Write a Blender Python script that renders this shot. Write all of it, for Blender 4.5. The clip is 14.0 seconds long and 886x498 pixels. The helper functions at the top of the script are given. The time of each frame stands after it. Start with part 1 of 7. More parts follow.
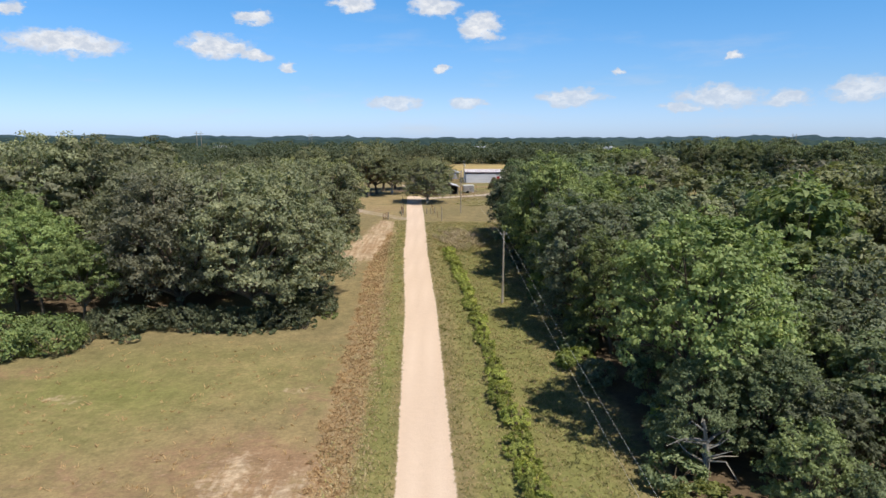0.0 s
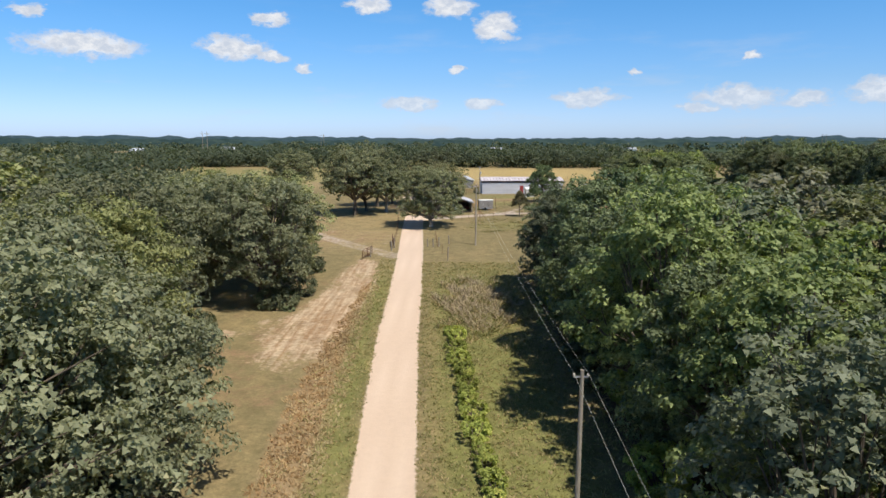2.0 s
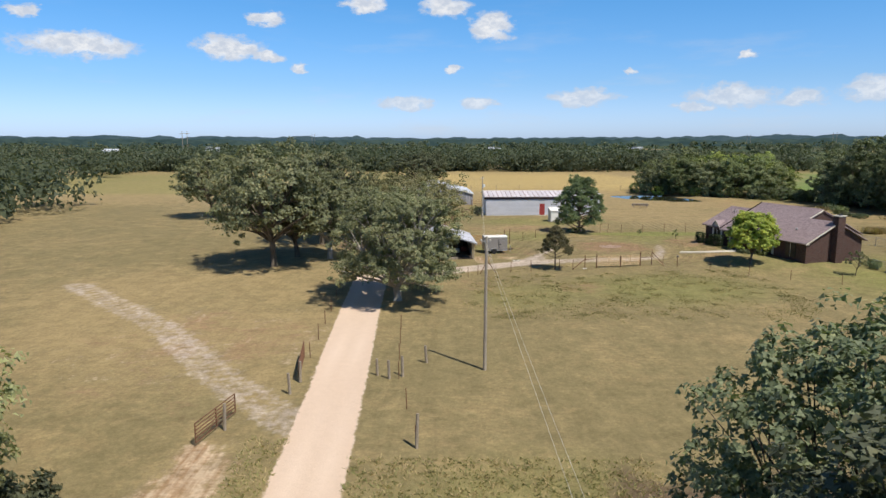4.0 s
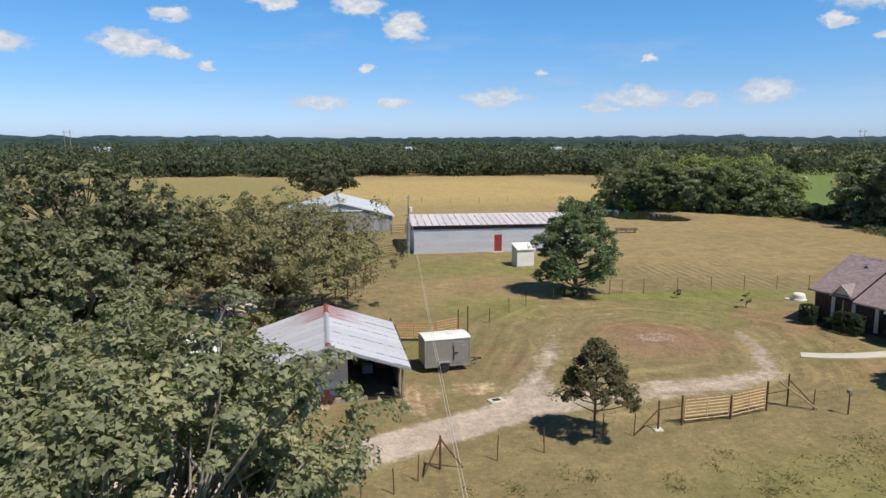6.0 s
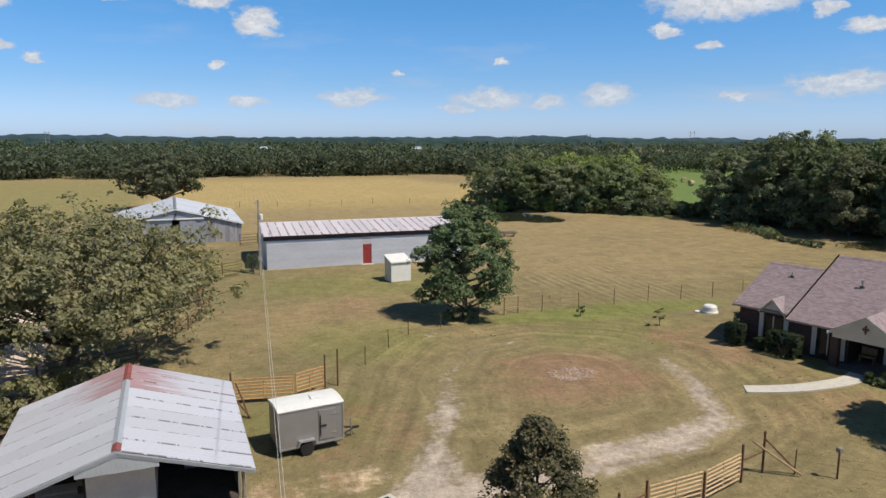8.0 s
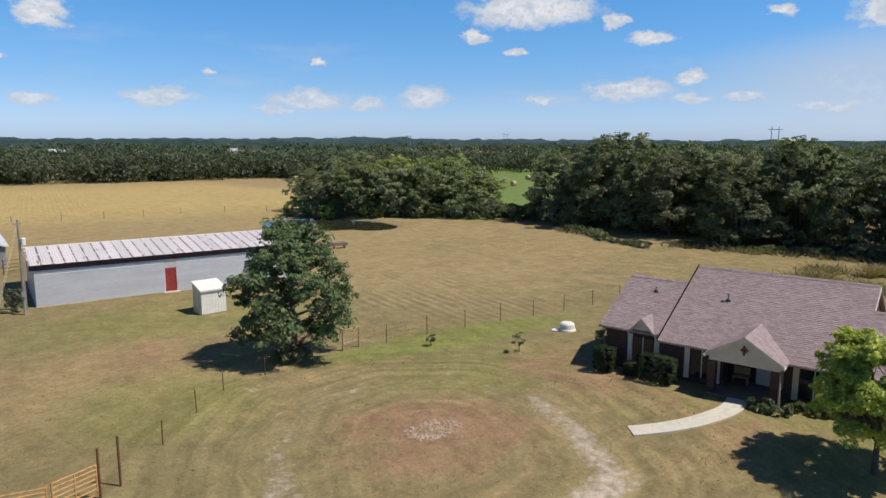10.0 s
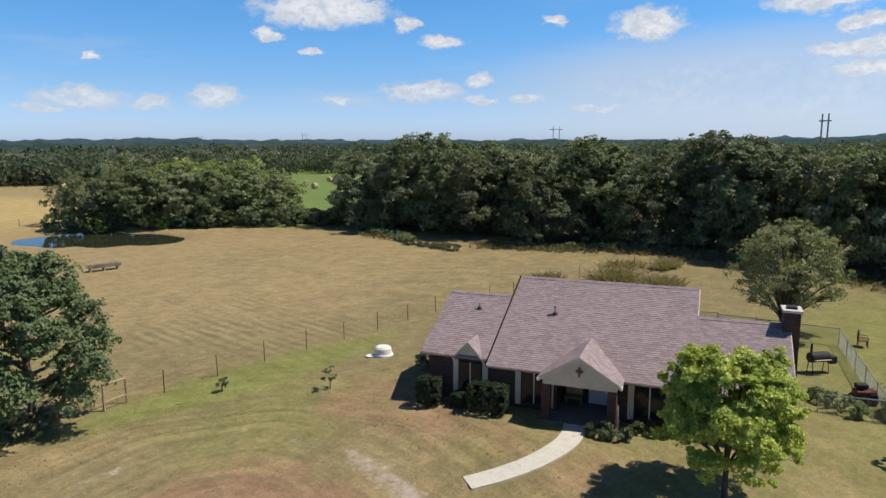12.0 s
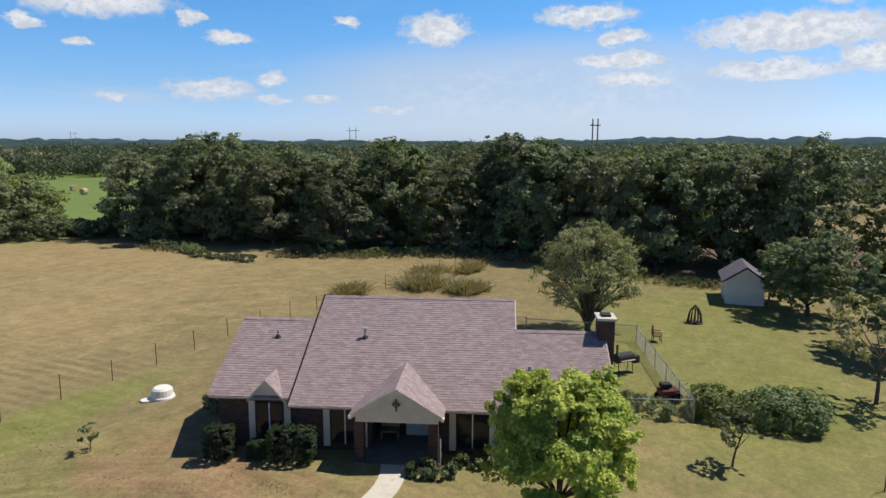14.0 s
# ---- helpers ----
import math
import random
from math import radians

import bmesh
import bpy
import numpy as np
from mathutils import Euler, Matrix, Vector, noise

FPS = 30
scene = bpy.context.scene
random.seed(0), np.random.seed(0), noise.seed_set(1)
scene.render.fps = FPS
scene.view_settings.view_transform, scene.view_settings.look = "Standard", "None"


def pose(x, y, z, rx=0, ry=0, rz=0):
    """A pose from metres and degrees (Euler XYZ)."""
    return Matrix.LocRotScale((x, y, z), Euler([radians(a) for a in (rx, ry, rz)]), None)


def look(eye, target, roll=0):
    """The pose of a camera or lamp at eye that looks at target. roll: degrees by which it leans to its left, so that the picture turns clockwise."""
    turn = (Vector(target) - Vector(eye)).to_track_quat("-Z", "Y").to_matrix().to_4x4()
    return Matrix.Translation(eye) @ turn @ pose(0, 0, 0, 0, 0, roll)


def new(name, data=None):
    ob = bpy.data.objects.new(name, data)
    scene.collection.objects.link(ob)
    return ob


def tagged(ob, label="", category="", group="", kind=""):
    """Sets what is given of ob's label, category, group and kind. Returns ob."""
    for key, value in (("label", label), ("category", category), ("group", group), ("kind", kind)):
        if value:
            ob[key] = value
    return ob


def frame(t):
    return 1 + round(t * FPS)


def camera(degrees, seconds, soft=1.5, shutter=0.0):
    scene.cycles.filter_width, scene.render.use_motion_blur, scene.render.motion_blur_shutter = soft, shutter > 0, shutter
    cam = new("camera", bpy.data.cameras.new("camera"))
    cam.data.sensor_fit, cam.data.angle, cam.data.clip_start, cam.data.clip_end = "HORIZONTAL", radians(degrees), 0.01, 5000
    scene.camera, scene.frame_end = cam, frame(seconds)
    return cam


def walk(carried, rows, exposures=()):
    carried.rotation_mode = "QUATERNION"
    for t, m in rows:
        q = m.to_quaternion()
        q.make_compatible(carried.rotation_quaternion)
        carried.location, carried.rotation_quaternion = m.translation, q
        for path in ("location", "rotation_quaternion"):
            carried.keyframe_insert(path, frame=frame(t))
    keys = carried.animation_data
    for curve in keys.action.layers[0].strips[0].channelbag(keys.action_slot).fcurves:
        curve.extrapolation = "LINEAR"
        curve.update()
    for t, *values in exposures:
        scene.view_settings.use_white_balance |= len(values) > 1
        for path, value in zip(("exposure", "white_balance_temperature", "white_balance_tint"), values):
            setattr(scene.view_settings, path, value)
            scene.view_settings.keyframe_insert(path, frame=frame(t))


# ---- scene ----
cam = camera(66.15, 14.0)
# seconds, x, y, z, yaw, pitch, roll
PATH = [
    (0.0, 0.00, -0.00, 16.00, -0.35, -9.13, 0.05),
    (0.5, 0.39, 6.68, 16.05, -0.30, -9.11, 0.03),
    (1.0, 0.63, 17.00, 16.10, -0.31, -9.08, 0.08),
    (1.5, 1.01, 28.63, 16.13, 0.13, -9.04, 0.08),
    (2.0, 1.24, 40.25, 16.16, 0.90, -9.08, 0.05),
    (2.5, 1.33, 51.45, 16.14, 0.95, -9.08, 0.02),
    (3.0, 1.75, 64.11, 16.04, 1.10, -9.12, -0.07),
    (3.2, 1.90, 69.48, 16.00, 1.16, -9.09, -0.09),
    (5.3, 2.51, 129.26, 15.98, -3.74, -9.15, -0.03),
    (5.5, 2.69, 132.58, 15.96, -4.81, -9.12, -0.03),
    (6.0, 3.13, 136.98, 15.86, -6.43, -9.13, -0.02),
    (6.5, 3.45, 140.32, 15.75, -8.61, -9.13, -0.06),
    (7.0, 3.79, 143.23, 15.59, -11.61, -9.15, 0.02),
    (7.5, 4.13, 145.71, 15.44, -14.69, -9.14, 0.06),
    (8.0, 4.53, 148.02, 15.28, -18.16, -9.11, 0.19),
    (8.2, 4.71, 148.83, 15.22, -19.51, -9.08, 0.24),
    (10.3, 7.67, 156.34, 15.42, -35.40, -8.98, 0.02),
    (10.5, 8.08, 156.90, 15.42, -37.04, -8.99, -0.05),
    (11.0, 9.02, 158.12, 15.45, -41.14, -8.99, -0.06),
    (11.5, 9.95, 159.15, 15.47, -45.35, -8.97, -0.18),
    (12.0, 10.89, 160.01, 15.47, -49.46, -8.96, -0.20),
    (12.5, 11.76, 160.77, 15.51, -53.72, -8.94, -0.09),
    (13.0, 12.61, 161.31, 15.53, -57.98, -8.93, -0.00),
    (13.5, 13.42, 161.89, 15.53, -62.22, -8.92, 0.07),
    (14.0, 14.28, 162.36, 15.53, -66.30, -8.90, 0.12),
]


def flight(x, y, z, yaw, pitch, roll):
    return pose(x, y, z, 0, 0, yaw) @ pose(0, 0, 0, 90 + pitch, 0, 0) @ pose(0, 0, 0, 0, 0, roll)


walk(cam, [(t, flight(*p)) for t, *p in PATH], [(0.0, 0.0), (3.0, -0.02), (6.0, -0.10), (8.0, -0.20), (11.0, -0.12), (14.0, -0.06)])

# ---- world, sun, exposure ----
scene.view_settings.exposure = 0.0
SUN_AZ, SUN_EL = 136.0, 58.0
world = bpy.data.worlds.new("sky_world")
scene.world = world
world.use_nodes = True


class Net:
    """Short hands for building a node tree."""

    def __init__(self, tree):
        self.tree = tree
        tree.nodes.clear()

    def node(self, kind):
        return self.tree.nodes.new(kind)

    def put(self, socket, value):
        if isinstance(value, bpy.types.NodeSocket):
            self.tree.links.new(value, socket)
        else:
            socket.default_value = value

    def math(self, op, a, b=0.0, c=0.0, clamp=False):
        n = self.node("ShaderNodeMath")
        n.operation, n.use_clamp = op, clamp
        for s, v in zip(n.inputs, (a, b, c)):
            self.put(s, v)
        return n.outputs[0]

    def vmath(self, op, a, b=(0, 0, 0)):
        n = self.node("ShaderNodeVectorMath")
        n.operation = op
        self.put(n.inputs[0], a)
        self.put(n.inputs[1], b)
        return n.outputs[0]

    def noise(self, vec, scale, detail=3.0, rough=0.55, out=0, dist=0.0):
        n = self.node("ShaderNodeTexNoise")
        self.put(n.inputs["Vector"], vec)
        self.put(n.inputs["Scale"], scale)
        self.put(n.inputs["Detail"], detail)
        self.put(n.inputs["Roughness"], rough)
        self.put(n.inputs["Distortion"], dist)
        return n.outputs[out]

    def step(self, value, low, high):
        n = self.node("ShaderNodeMapRange")
        n.interpolation_type = "SMOOTHSTEP"
        for s, v in zip(n.inputs, (value, low, high, 0.0, 1.0)):
            self.put(s, v)
        return n.outputs[0]

    def mix(self, fac, a, b, mode="MIX"):
        n = self.node("ShaderNodeMix")
        n.data_type, n.blend_type = "RGBA", mode
        self.put(n.inputs[0], fac)
        self.put(n.inputs[6], a if isinstance(a, bpy.types.NodeSocket) else (*a, 1.0))
        self.put(n.inputs[7], b if isinstance(b, bpy.types.NodeSocket) else (*b, 1.0))
        return n.outputs[2]

    def scaled(self, vec, sx, sy, sz):
        return self.vmath("MULTIPLY", vec, (sx, sy, sz))

    def bump(self, height, strength=0.4, distance=0.02):
        n = self.node("ShaderNodeBump")
        self.put(n.inputs["Strength"], strength)
        self.put(n.inputs["Distance"], distance)
        self.put(n.inputs["Height"], height)
        return n.outputs[0]

    def surface(self, color, rough=0.8, metal=0.0, normal=None, spec=0.3, alpha=None):
        n = self.node("ShaderNodeBsdfPrincipled")
        self.put(n.inputs["Base Color"], color if isinstance(color, bpy.types.NodeSocket) else (*color, 1.0))
        self.put(n.inputs["Roughness"], rough)
        self.put(n.inputs["Metallic"], metal)
        self.put(n.inputs["Specular IOR Level"], spec)
        if normal is not None:
            self.put(n.inputs["Normal"], normal)
        return n.outputs[0]

    def finish(self, shader, kind="ShaderNodeOutputMaterial"):
        out = self.node(kind)
        self.tree.links.new(shader, out.inputs["Surface"])


# cumulus puffs: azimuth, elevation, half width, half height, in degrees
CLOUDS_AHEAD = [
    (-28.1, 6.8, 4.4, 1.0), (-17.4, 7.2, 2.7, 0.9), (-14.6, 6.5, 1.4, 0.5), (-14.7, 9.3, 1.6, 0.5),
    (-6.9, 10.6, 1.9, 0.6), (-0.3, 10.5, 2.1, 0.9), (3.4, 8.9, 2.0, 1.1), (-31.3, 8.8, 1.0, 0.5),
    (-12.1, 5.7, 0.8, 0.4), (0.2, 5.7, 0.9, 0.35), (22.7, 6.2, 1.0, 0.4), (14.4, 5.3, 0.8, 0.3),
    (-3.6, 2.9, 3.0, 0.6), (2.3, 3.0, 1.8, 0.5), (10.7, 3.4, 3.4, 0.7), (21.9, 3.3, 3.6, 0.9),
    (26.5, 3.1, 2.0, 0.7), (19.1, 2.4, 2.0, 0.4), (31.2, 3.5, 2.4, 0.9),
]
CLOUDS_RIGHT = [
    (40.1, 10.3, 6.2, 1.4), (35.5, 8.4, 1.3, 0.5), (46.5, 9.3, 1.1, 0.5), (49.4, 7.9, 2.0, 0.6),
    (65.9, 8.9, 3.3, 1.4), (58.5, 9.5, 1.4, 0.5), (38.9, 7.1, 1.1, 0.35), (47.9, 4.1, 3.8, 0.9),
    (52.6, 4.9, 1.7, 0.7), (52.4, 3.3, 1.8, 0.4), (41.0, 3.3, 1.3, 0.4), (56.2, 3.4, 2.0, 0.4),
    (77.8, 9.9, 4.2, 0.9), (80.4, 8.2, 2.2, 0.7), (80.5, 6.4, 4.4, 0.8), (93.0, 8.0, 8.5, 1.5),
    (91.5, 5.3, 6.5, 1.0), (81.5, 4.9, 4.6, 0.7), (99.0, 6.0, 4.5, 1.2), (96.3, 10.6, 3.0, 0.9),
    (61.9, 2.6, 3.0, 0.5),
]
CLOUDS_BEHIND = [(130, 12, 9, 2.2), (165, 8, 8, 1.6), (200, 14, 10, 2.4), (240, 7, 8, 1.5), (285, 11, 9, 2.0), (310, 6, 6, 1.2)]


def build_world():
    net = Net(world.node_tree)
    sky = net.node("ShaderNodeTexSky")
    sky.sky_type, sky.sun_disc, sky.sun_elevation, sky.sun_rotation = "NISHITA", False, radians(SUN_EL), radians(SUN_AZ)
    sky.altitude, sky.air_density, sky.dust_density, sky.ozone_density = 200.0, 1.0, 0.6, 2.2
    way = net.node("ShaderNodeTexCoord").outputs["Generated"]
    sep = net.node("ShaderNodeSeparateXYZ")
    net.put(sep.inputs[0], way)
    az = net.math("MULTIPLY", net.math("ARCTAN2", sep.outputs[0], sep.outputs[1]), 180 / math.pi)
    el = net.math("MULTIPLY", net.math("ARCSINE", sep.outputs[2]), 180 / math.pi)
    wide = net.noise(net.scaled(way, 1, 1, 2.0), 26.0, 4.0, 0.6, out=1)
    dx = net.node("ShaderNodeSeparateXYZ")
    net.put(dx.inputs[0], wide)
    az_w = net.math("MULTIPLY_ADD", net.math("SUBTRACT", dx.outputs[0], 0.5), 3.2, az)
    el_w = net.math("MULTIPLY_ADD", net.math("SUBTRACT", dx.outputs[1], 0.5), 1.5, el)
    body = None
    for a, e, w, h in CLOUDS_AHEAD + CLOUDS_RIGHT + CLOUDS_BEHIND:
        a = a if a <= 180 else a - 360
        u = net.math("MULTIPLY", net.math("SUBTRACT", az_w, a), 1 / w)
        v = net.math("MULTIPLY", net.math("SUBTRACT", el_w, e), 0.88 / h)
        far = net.math("MULTIPLY_ADD", v, v, net.math("MULTIPLY", u, u))
        body = far if body is None else net.math("SMOOTH_MIN", body, far, 0.25)
    fine = net.noise(net.scaled(way, 1, 1, 1.6), 60.0, 5.0, 0.62)
    shape = net.math("MULTIPLY_ADD", net.math("SUBTRACT", fine, 0.5), 1.7, body)
    cover = net.math("SUBTRACT", 1.0, net.step(shape, 0.22, 1.12))
    wisp = net.math("MULTIPLY", net.step(net.noise(net.scaled(way, 1, 1, 5.0), 5.0, 5.0, 0.6), 0.52, 0.8),
                    net.math("SUBTRACT", 1.0, net.step(el, 2.0, 14.0)))
    cover = net.math("MULTIPLY", cover, net.math("MULTIPLY_ADD", net.step(el, 2.0, 7.0), 0.24, 0.76))
    cover = net.math("MAXIMUM", net.math("MULTIPLY", cover, 0.94), net.math("MULTIPLY", wisp, 0.45))
    va, ve = net.math("MULTIPLY", net.math("SUBTRACT", az, 76.0), 1 / 26), net.math("MULTIPLY", net.math("SUBTRACT", el, 4.0), 1 / 5.0)
    veil = net.math("SUBTRACT", 1.0, net.step(net.math("MULTIPLY_ADD", va, va, net.math("MULTIPLY", ve, ve)), 0.0, 1.2))
    cover = net.math("MAXIMUM", cover, net.math("MULTIPLY", veil, net.math("MULTIPLY_ADD", net.noise(net.scaled(way, 1, 1, 2.0), 4.0, 2.0, 0.5), 0.40, 0.42)))
    # a paler band of moist air towards the horizon, a deeper blue above
    height = net.step(el, -1.0, 14.0)
    tint = net.mix(height, (0.83, 1.05, 1.58), (0.50, 1.08, 1.54))
    tint = net.mix(net.step(el, 12.0, 45.0), tint, (0.30, 0.37, 0.46))
    tint = net.mix(net.step(el, -0.5, 5.0), (1.00, 1.30, 2.15), tint)
    blue = net.mix(1.0, sky.outputs[0], tint, "MULTIPLY")
    white = net.mix(net.math("MULTIPLY", net.step(fine, 0.35, 0.7), net.step(cover, 0.45, 0.85)), (6.2, 6.7, 7.6), (9.6, 9.5, 9.4))
    color = net.mix(cover, blue, white)
    back = net.node("ShaderNodeBackground")
    net.put(back.inputs[0], color)
    net.put(back.inputs[1], 0.10)
    net.finish(back.outputs[0], "ShaderNodeOutputWorld")


build_world()
sun = new("sun", bpy.data.lights.new("sun", "SUN"))
sun.data.energy, sun.data.angle, sun.data.color = 5.0, radians(0.53), (1.0, 0.93, 0.81)
to_sun = Vector((math.sin(radians(SUN_AZ)) * math.cos(radians(SUN_EL)), math.cos(radians(SUN_AZ)) * math.cos(radians(SUN_EL)), math.sin(radians(SUN_EL))))
sun.matrix_world = look(to_sun * 300, (0, 0, 0))

# ---- materials ----
MATERIALS = {}


def plain(name, color, rough=0.7, metal=0.0, scale=6.0, vary=0.25, stain=None, bump=0.2, stretch=(1, 1, 1), island=0.0, spec=0.3, stain_at=(0.55, 0.7)):
    """A painted, wooden, stone or metal surface with grain, broad stains and fine relief."""
    if name in MATERIALS:
        return MATERIALS[name]
    m = bpy.data.materials.new(name)
    m.use_nodes = True
    net = Net(m.node_tree)
    pos = net.scaled(net.node("ShaderNodeTexCoord").outputs["Object"], *stretch)
    grain = net.noise(pos, scale * 4, 4.0, 0.65)
    broad = net.noise(pos, scale * 0.35, 3.0, 0.6)
    dark = tuple(c * (1 - vary) for c in color)
    lite = tuple(min(1.0, c * (1 + vary)) for c in color)
    col = net.mix(net.step(net.math("MULTIPLY_ADD", grain, 0.5, net.math("MULTIPLY", broad, 0.5)), 0.35, 0.65), dark, lite)
    if stain:
        col = net.mix(net.step(broad, *stain_at), col, stain)
    if island:
        rnd = net.math("MULTIPLY_ADD", net.node("ShaderNodeObjectInfo").outputs["Random"], island, 1 - island / 2)
        col = net.mix(1.0, col, gray(net, rnd), "MULTIPLY")
    rgh = net.math("MULTIPLY_ADD", grain, 0.2, rough - 0.1)
    net.finish(net.surface(col, rgh, metal, net.bump(grain, bump, 0.01), spec))
    MATERIALS[name] = m
    return m


def gray(net, value):
    n = net.node("ShaderNodeCombineColor")
    for s in n.inputs:
        net.put(s, value)
    return n.outputs[0]


def leaf_material(name, dark, light, warm=None, share=0.0, hues=True, glow=(1.25, 1.35, 0.6)):
    m = bpy.data.materials.new(name)
    m.use_nodes = True
    net = Net(m.node_tree)
    rnd = net.node("ShaderNodeNewGeometry").outputs["Random Per Island"]
    obj = net.node("ShaderNodeObjectInfo").outputs["Random"]
    pos = net.node("ShaderNodeTexCoord").outputs["Object"]
    patch = net.noise(pos, 0.55, 3.0, 0.6)
    col = net.mix(net.math("MULTIPLY_ADD", rnd, 0.6, net.math("MULTIPLY", net.step(patch, 0.35, 0.65), 0.4)), dark, light)
    if warm:
        col = net.mix(net.step(net.math("MULTIPLY_ADD", patch, 0.6, net.math("MULTIPLY", rnd, 0.4)), 0.72 - share, 0.82 - share), col, warm)
    broad = net.noise(net.node("ShaderNodeNewGeometry").outputs["Position"], 0.085, 2.0, 0.6)
    col = net.mix(1.0, col, gray(net, net.math("MULTIPLY_ADD", obj, 0.55, net.math("MULTIPLY_ADD", broad, 0.55, 0.455))), "MULTIPLY")
    hue = net.math("FRACT", net.math("MULTIPLY", obj, 7.31 if hues else 0.0))
    hue = hue if hues else net.math("ADD", hue, 0.5)
    col = net.mix(net.step(hue, 0.62, 1.0), col, net.mix(1.0, col, (1.14, 1.12, 0.80), "MULTIPLY"))
    col = net.mix(net.step(net.math("SUBTRACT", 1.0, hue), 0.65, 1.0), col, net.mix(1.0, col, (0.98, 0.90, 1.10), "MULTIPLY"))
    front = net.surface(col, 0.55, 0.0, None, 0.22)
    through_leaf = net.node("ShaderNodeBsdfTranslucent")
    net.put(through_leaf.inputs[0], net.mix(1.0, col, glow, "MULTIPLY"))
    both = net.node("ShaderNodeMixShader")
    net.put(both.inputs[0], 0.30)
    net.put(both.inputs[1], front)
    net.put(both.inputs[2], through_leaf.outputs[0])
    net.finish(both.outputs[0])
    return m


LEAF_OAK = leaf_material("oak_leaves", (0.118, 0.132, 0.076), (0.350, 0.362, 0.222), (0.37, 0.335, 0.19), 0.02)
LEAF_BROWN = leaf_material("dry_oak_leaves", (0.135, 0.130, 0.066), (0.365, 0.345, 0.190), (0.37, 0.285, 0.155), 0.06, False)
LEAF_GREEN = leaf_material("green_leaves", (0.088, 0.118, 0.062), (0.280, 0.328, 0.180), (0.34, 0.35, 0.16), 0.02)
LEAF_FRESH = leaf_material("fresh_leaves", (0.115, 0.160, 0.056), (0.310, 0.375, 0.155), (0.37, 0.39, 0.145), 0.04, False)
LEAF_YOUNG = leaf_material("young_tree_leaves", (0.100, 0.094, 0.052), (0.285, 0.262, 0.150), (0.30, 0.225, 0.125), 0.08, False)
LEAF_BANK = leaf_material("bank_leaves", (0.105, 0.138, 0.062), (0.300, 0.345, 0.165), (0.36, 0.37, 0.15), 0.05)
LEAF_CROWN = leaf_material("dark_oak_leaves", (0.060, 0.070, 0.042), (0.180, 0.195, 0.115), None, 0.0, False)
LEAF_SHADE = leaf_material("shade_tree_leaves", (0.090, 0.132, 0.064), (0.310, 0.385, 0.195), None, 0.0, False)
LEAF_BRIGHT = leaf_material("bright_leaves", (0.210, 0.282, 0.056), (0.52, 0.590, 0.135), (0.70, 0.67, 0.17), 0.14, False)
LEAF_DARK = leaf_material("dark_leaves", (0.085, 0.110, 0.060), (0.245, 0.282, 0.155), (0.30, 0.28, 0.13), 0.03)
LEAF_CLIPPED = leaf_material("clipped_leaves", (0.038, 0.060, 0.030), (0.095, 0.125, 0.060), None, 0.0, False)
LEAF_DUSTY = leaf_material("dusty_leaves", (0.125, 0.138, 0.080), (0.285, 0.292, 0.180), (0.30, 0.26, 0.15), 0.05)
LEAF_VINE = leaf_material("vine_leaves", (0.16, 0.21, 0.055), (0.40, 0.44, 0.125))
LEAF_HEDGE = leaf_material("hedge_vine_leaves", (0.185, 0.225, 0.060), (0.46, 0.49, 0.135), (0.50, 0.46, 0.15), 0.08, False)
WEED_DRY = leaf_material("dry_weeds", (0.43, 0.275, 0.135), (0.66, 0.48, 0.255), (0.42, 0.245, 0.13), 0.08, False, (1.0, 0.95, 0.85))
WEED_STRAW = leaf_material("straw_weeds", (0.40, 0.30, 0.17), (0.62, 0.50, 0.31), (0.40, 0.38, 0.16), 0.12, False, (1.0, 0.95, 0.8))
WEED_PALE = leaf_material("grey_weeds", (0.30, 0.24, 0.155), (0.50, 0.42, 0.29), None, 0.0, False, (1.0, 0.95, 0.9))
WEED_BRUSH = leaf_material("brown_green_brush", (0.16, 0.14, 0.075), (0.36, 0.31, 0.17), (0.36, 0.24, 0.14), 0.12, False)
WEED_GREEN = leaf_material("green_weeds", (0.17, 0.175, 0.07), (0.36, 0.33, 0.15), (0.46, 0.36, 0.21), 0.20)
LEAF_OAK_STEADY = leaf_material("grey_oak_leaves", (0.095, 0.106, 0.060), (0.290, 0.300, 0.172), (0.33, 0.285, 0.155), 0.06, False)
BARK = plain("bark", (0.13, 0.105, 0.08), 0.95, scale=3.0, vary=0.4, bump=0.8, stretch=(1, 1, 0.25))
BARK_PALE = plain("pale_bark", (0.30, 0.275, 0.24), 0.95, scale=3.0, vary=0.3, bump=0.6, stretch=(1, 1, 0.25))

# ---- ground ----
DRIVE = [(0.3, -30), (0.1, 0), (-0.65, 31.5), (-1.7, 63), (-3.2, 92), (-3.7, 108.5), (-4.65, 133.4), (-5.45, 149.5), (-6.0, 166), (-6.3, 185), (-9.5, 205)]
LOOP = [(-5.6, 160.5), (-1.5, 163.0), (3.0, 165.3), (7.0, 167.3), (11.0, 169.4), (17.0, 170.5), (23.5, 171.6), (26.6, 173.0), (28.0, 176.5), (28.9, 180.8), (27.6, 184.6), (23.5, 187.0), (19.0, 186.0), (16.2, 182.4), (14.4, 177.5), (12.2, 172.5), (10.2, 168.6)]
TRACK = [(-5.0, 126.5), (-12.5, 134.5), (-20, 144.5), (-34, 158)]
LEVELS_Y = [-4500, -200, 0, 30, 50, 70, 90, 120, 150, 172, 260, 420, 700, 4500]
LEVELS_Z = [-4.0, -2.2, -2.0, -1.6, -1.0, 0.0, 0.5, 1.0, 1.9, 2.45, 2.45, 1.5, 0.5, -6.0]
_ys = np.arange(-260.0, 760.0, 1.0)
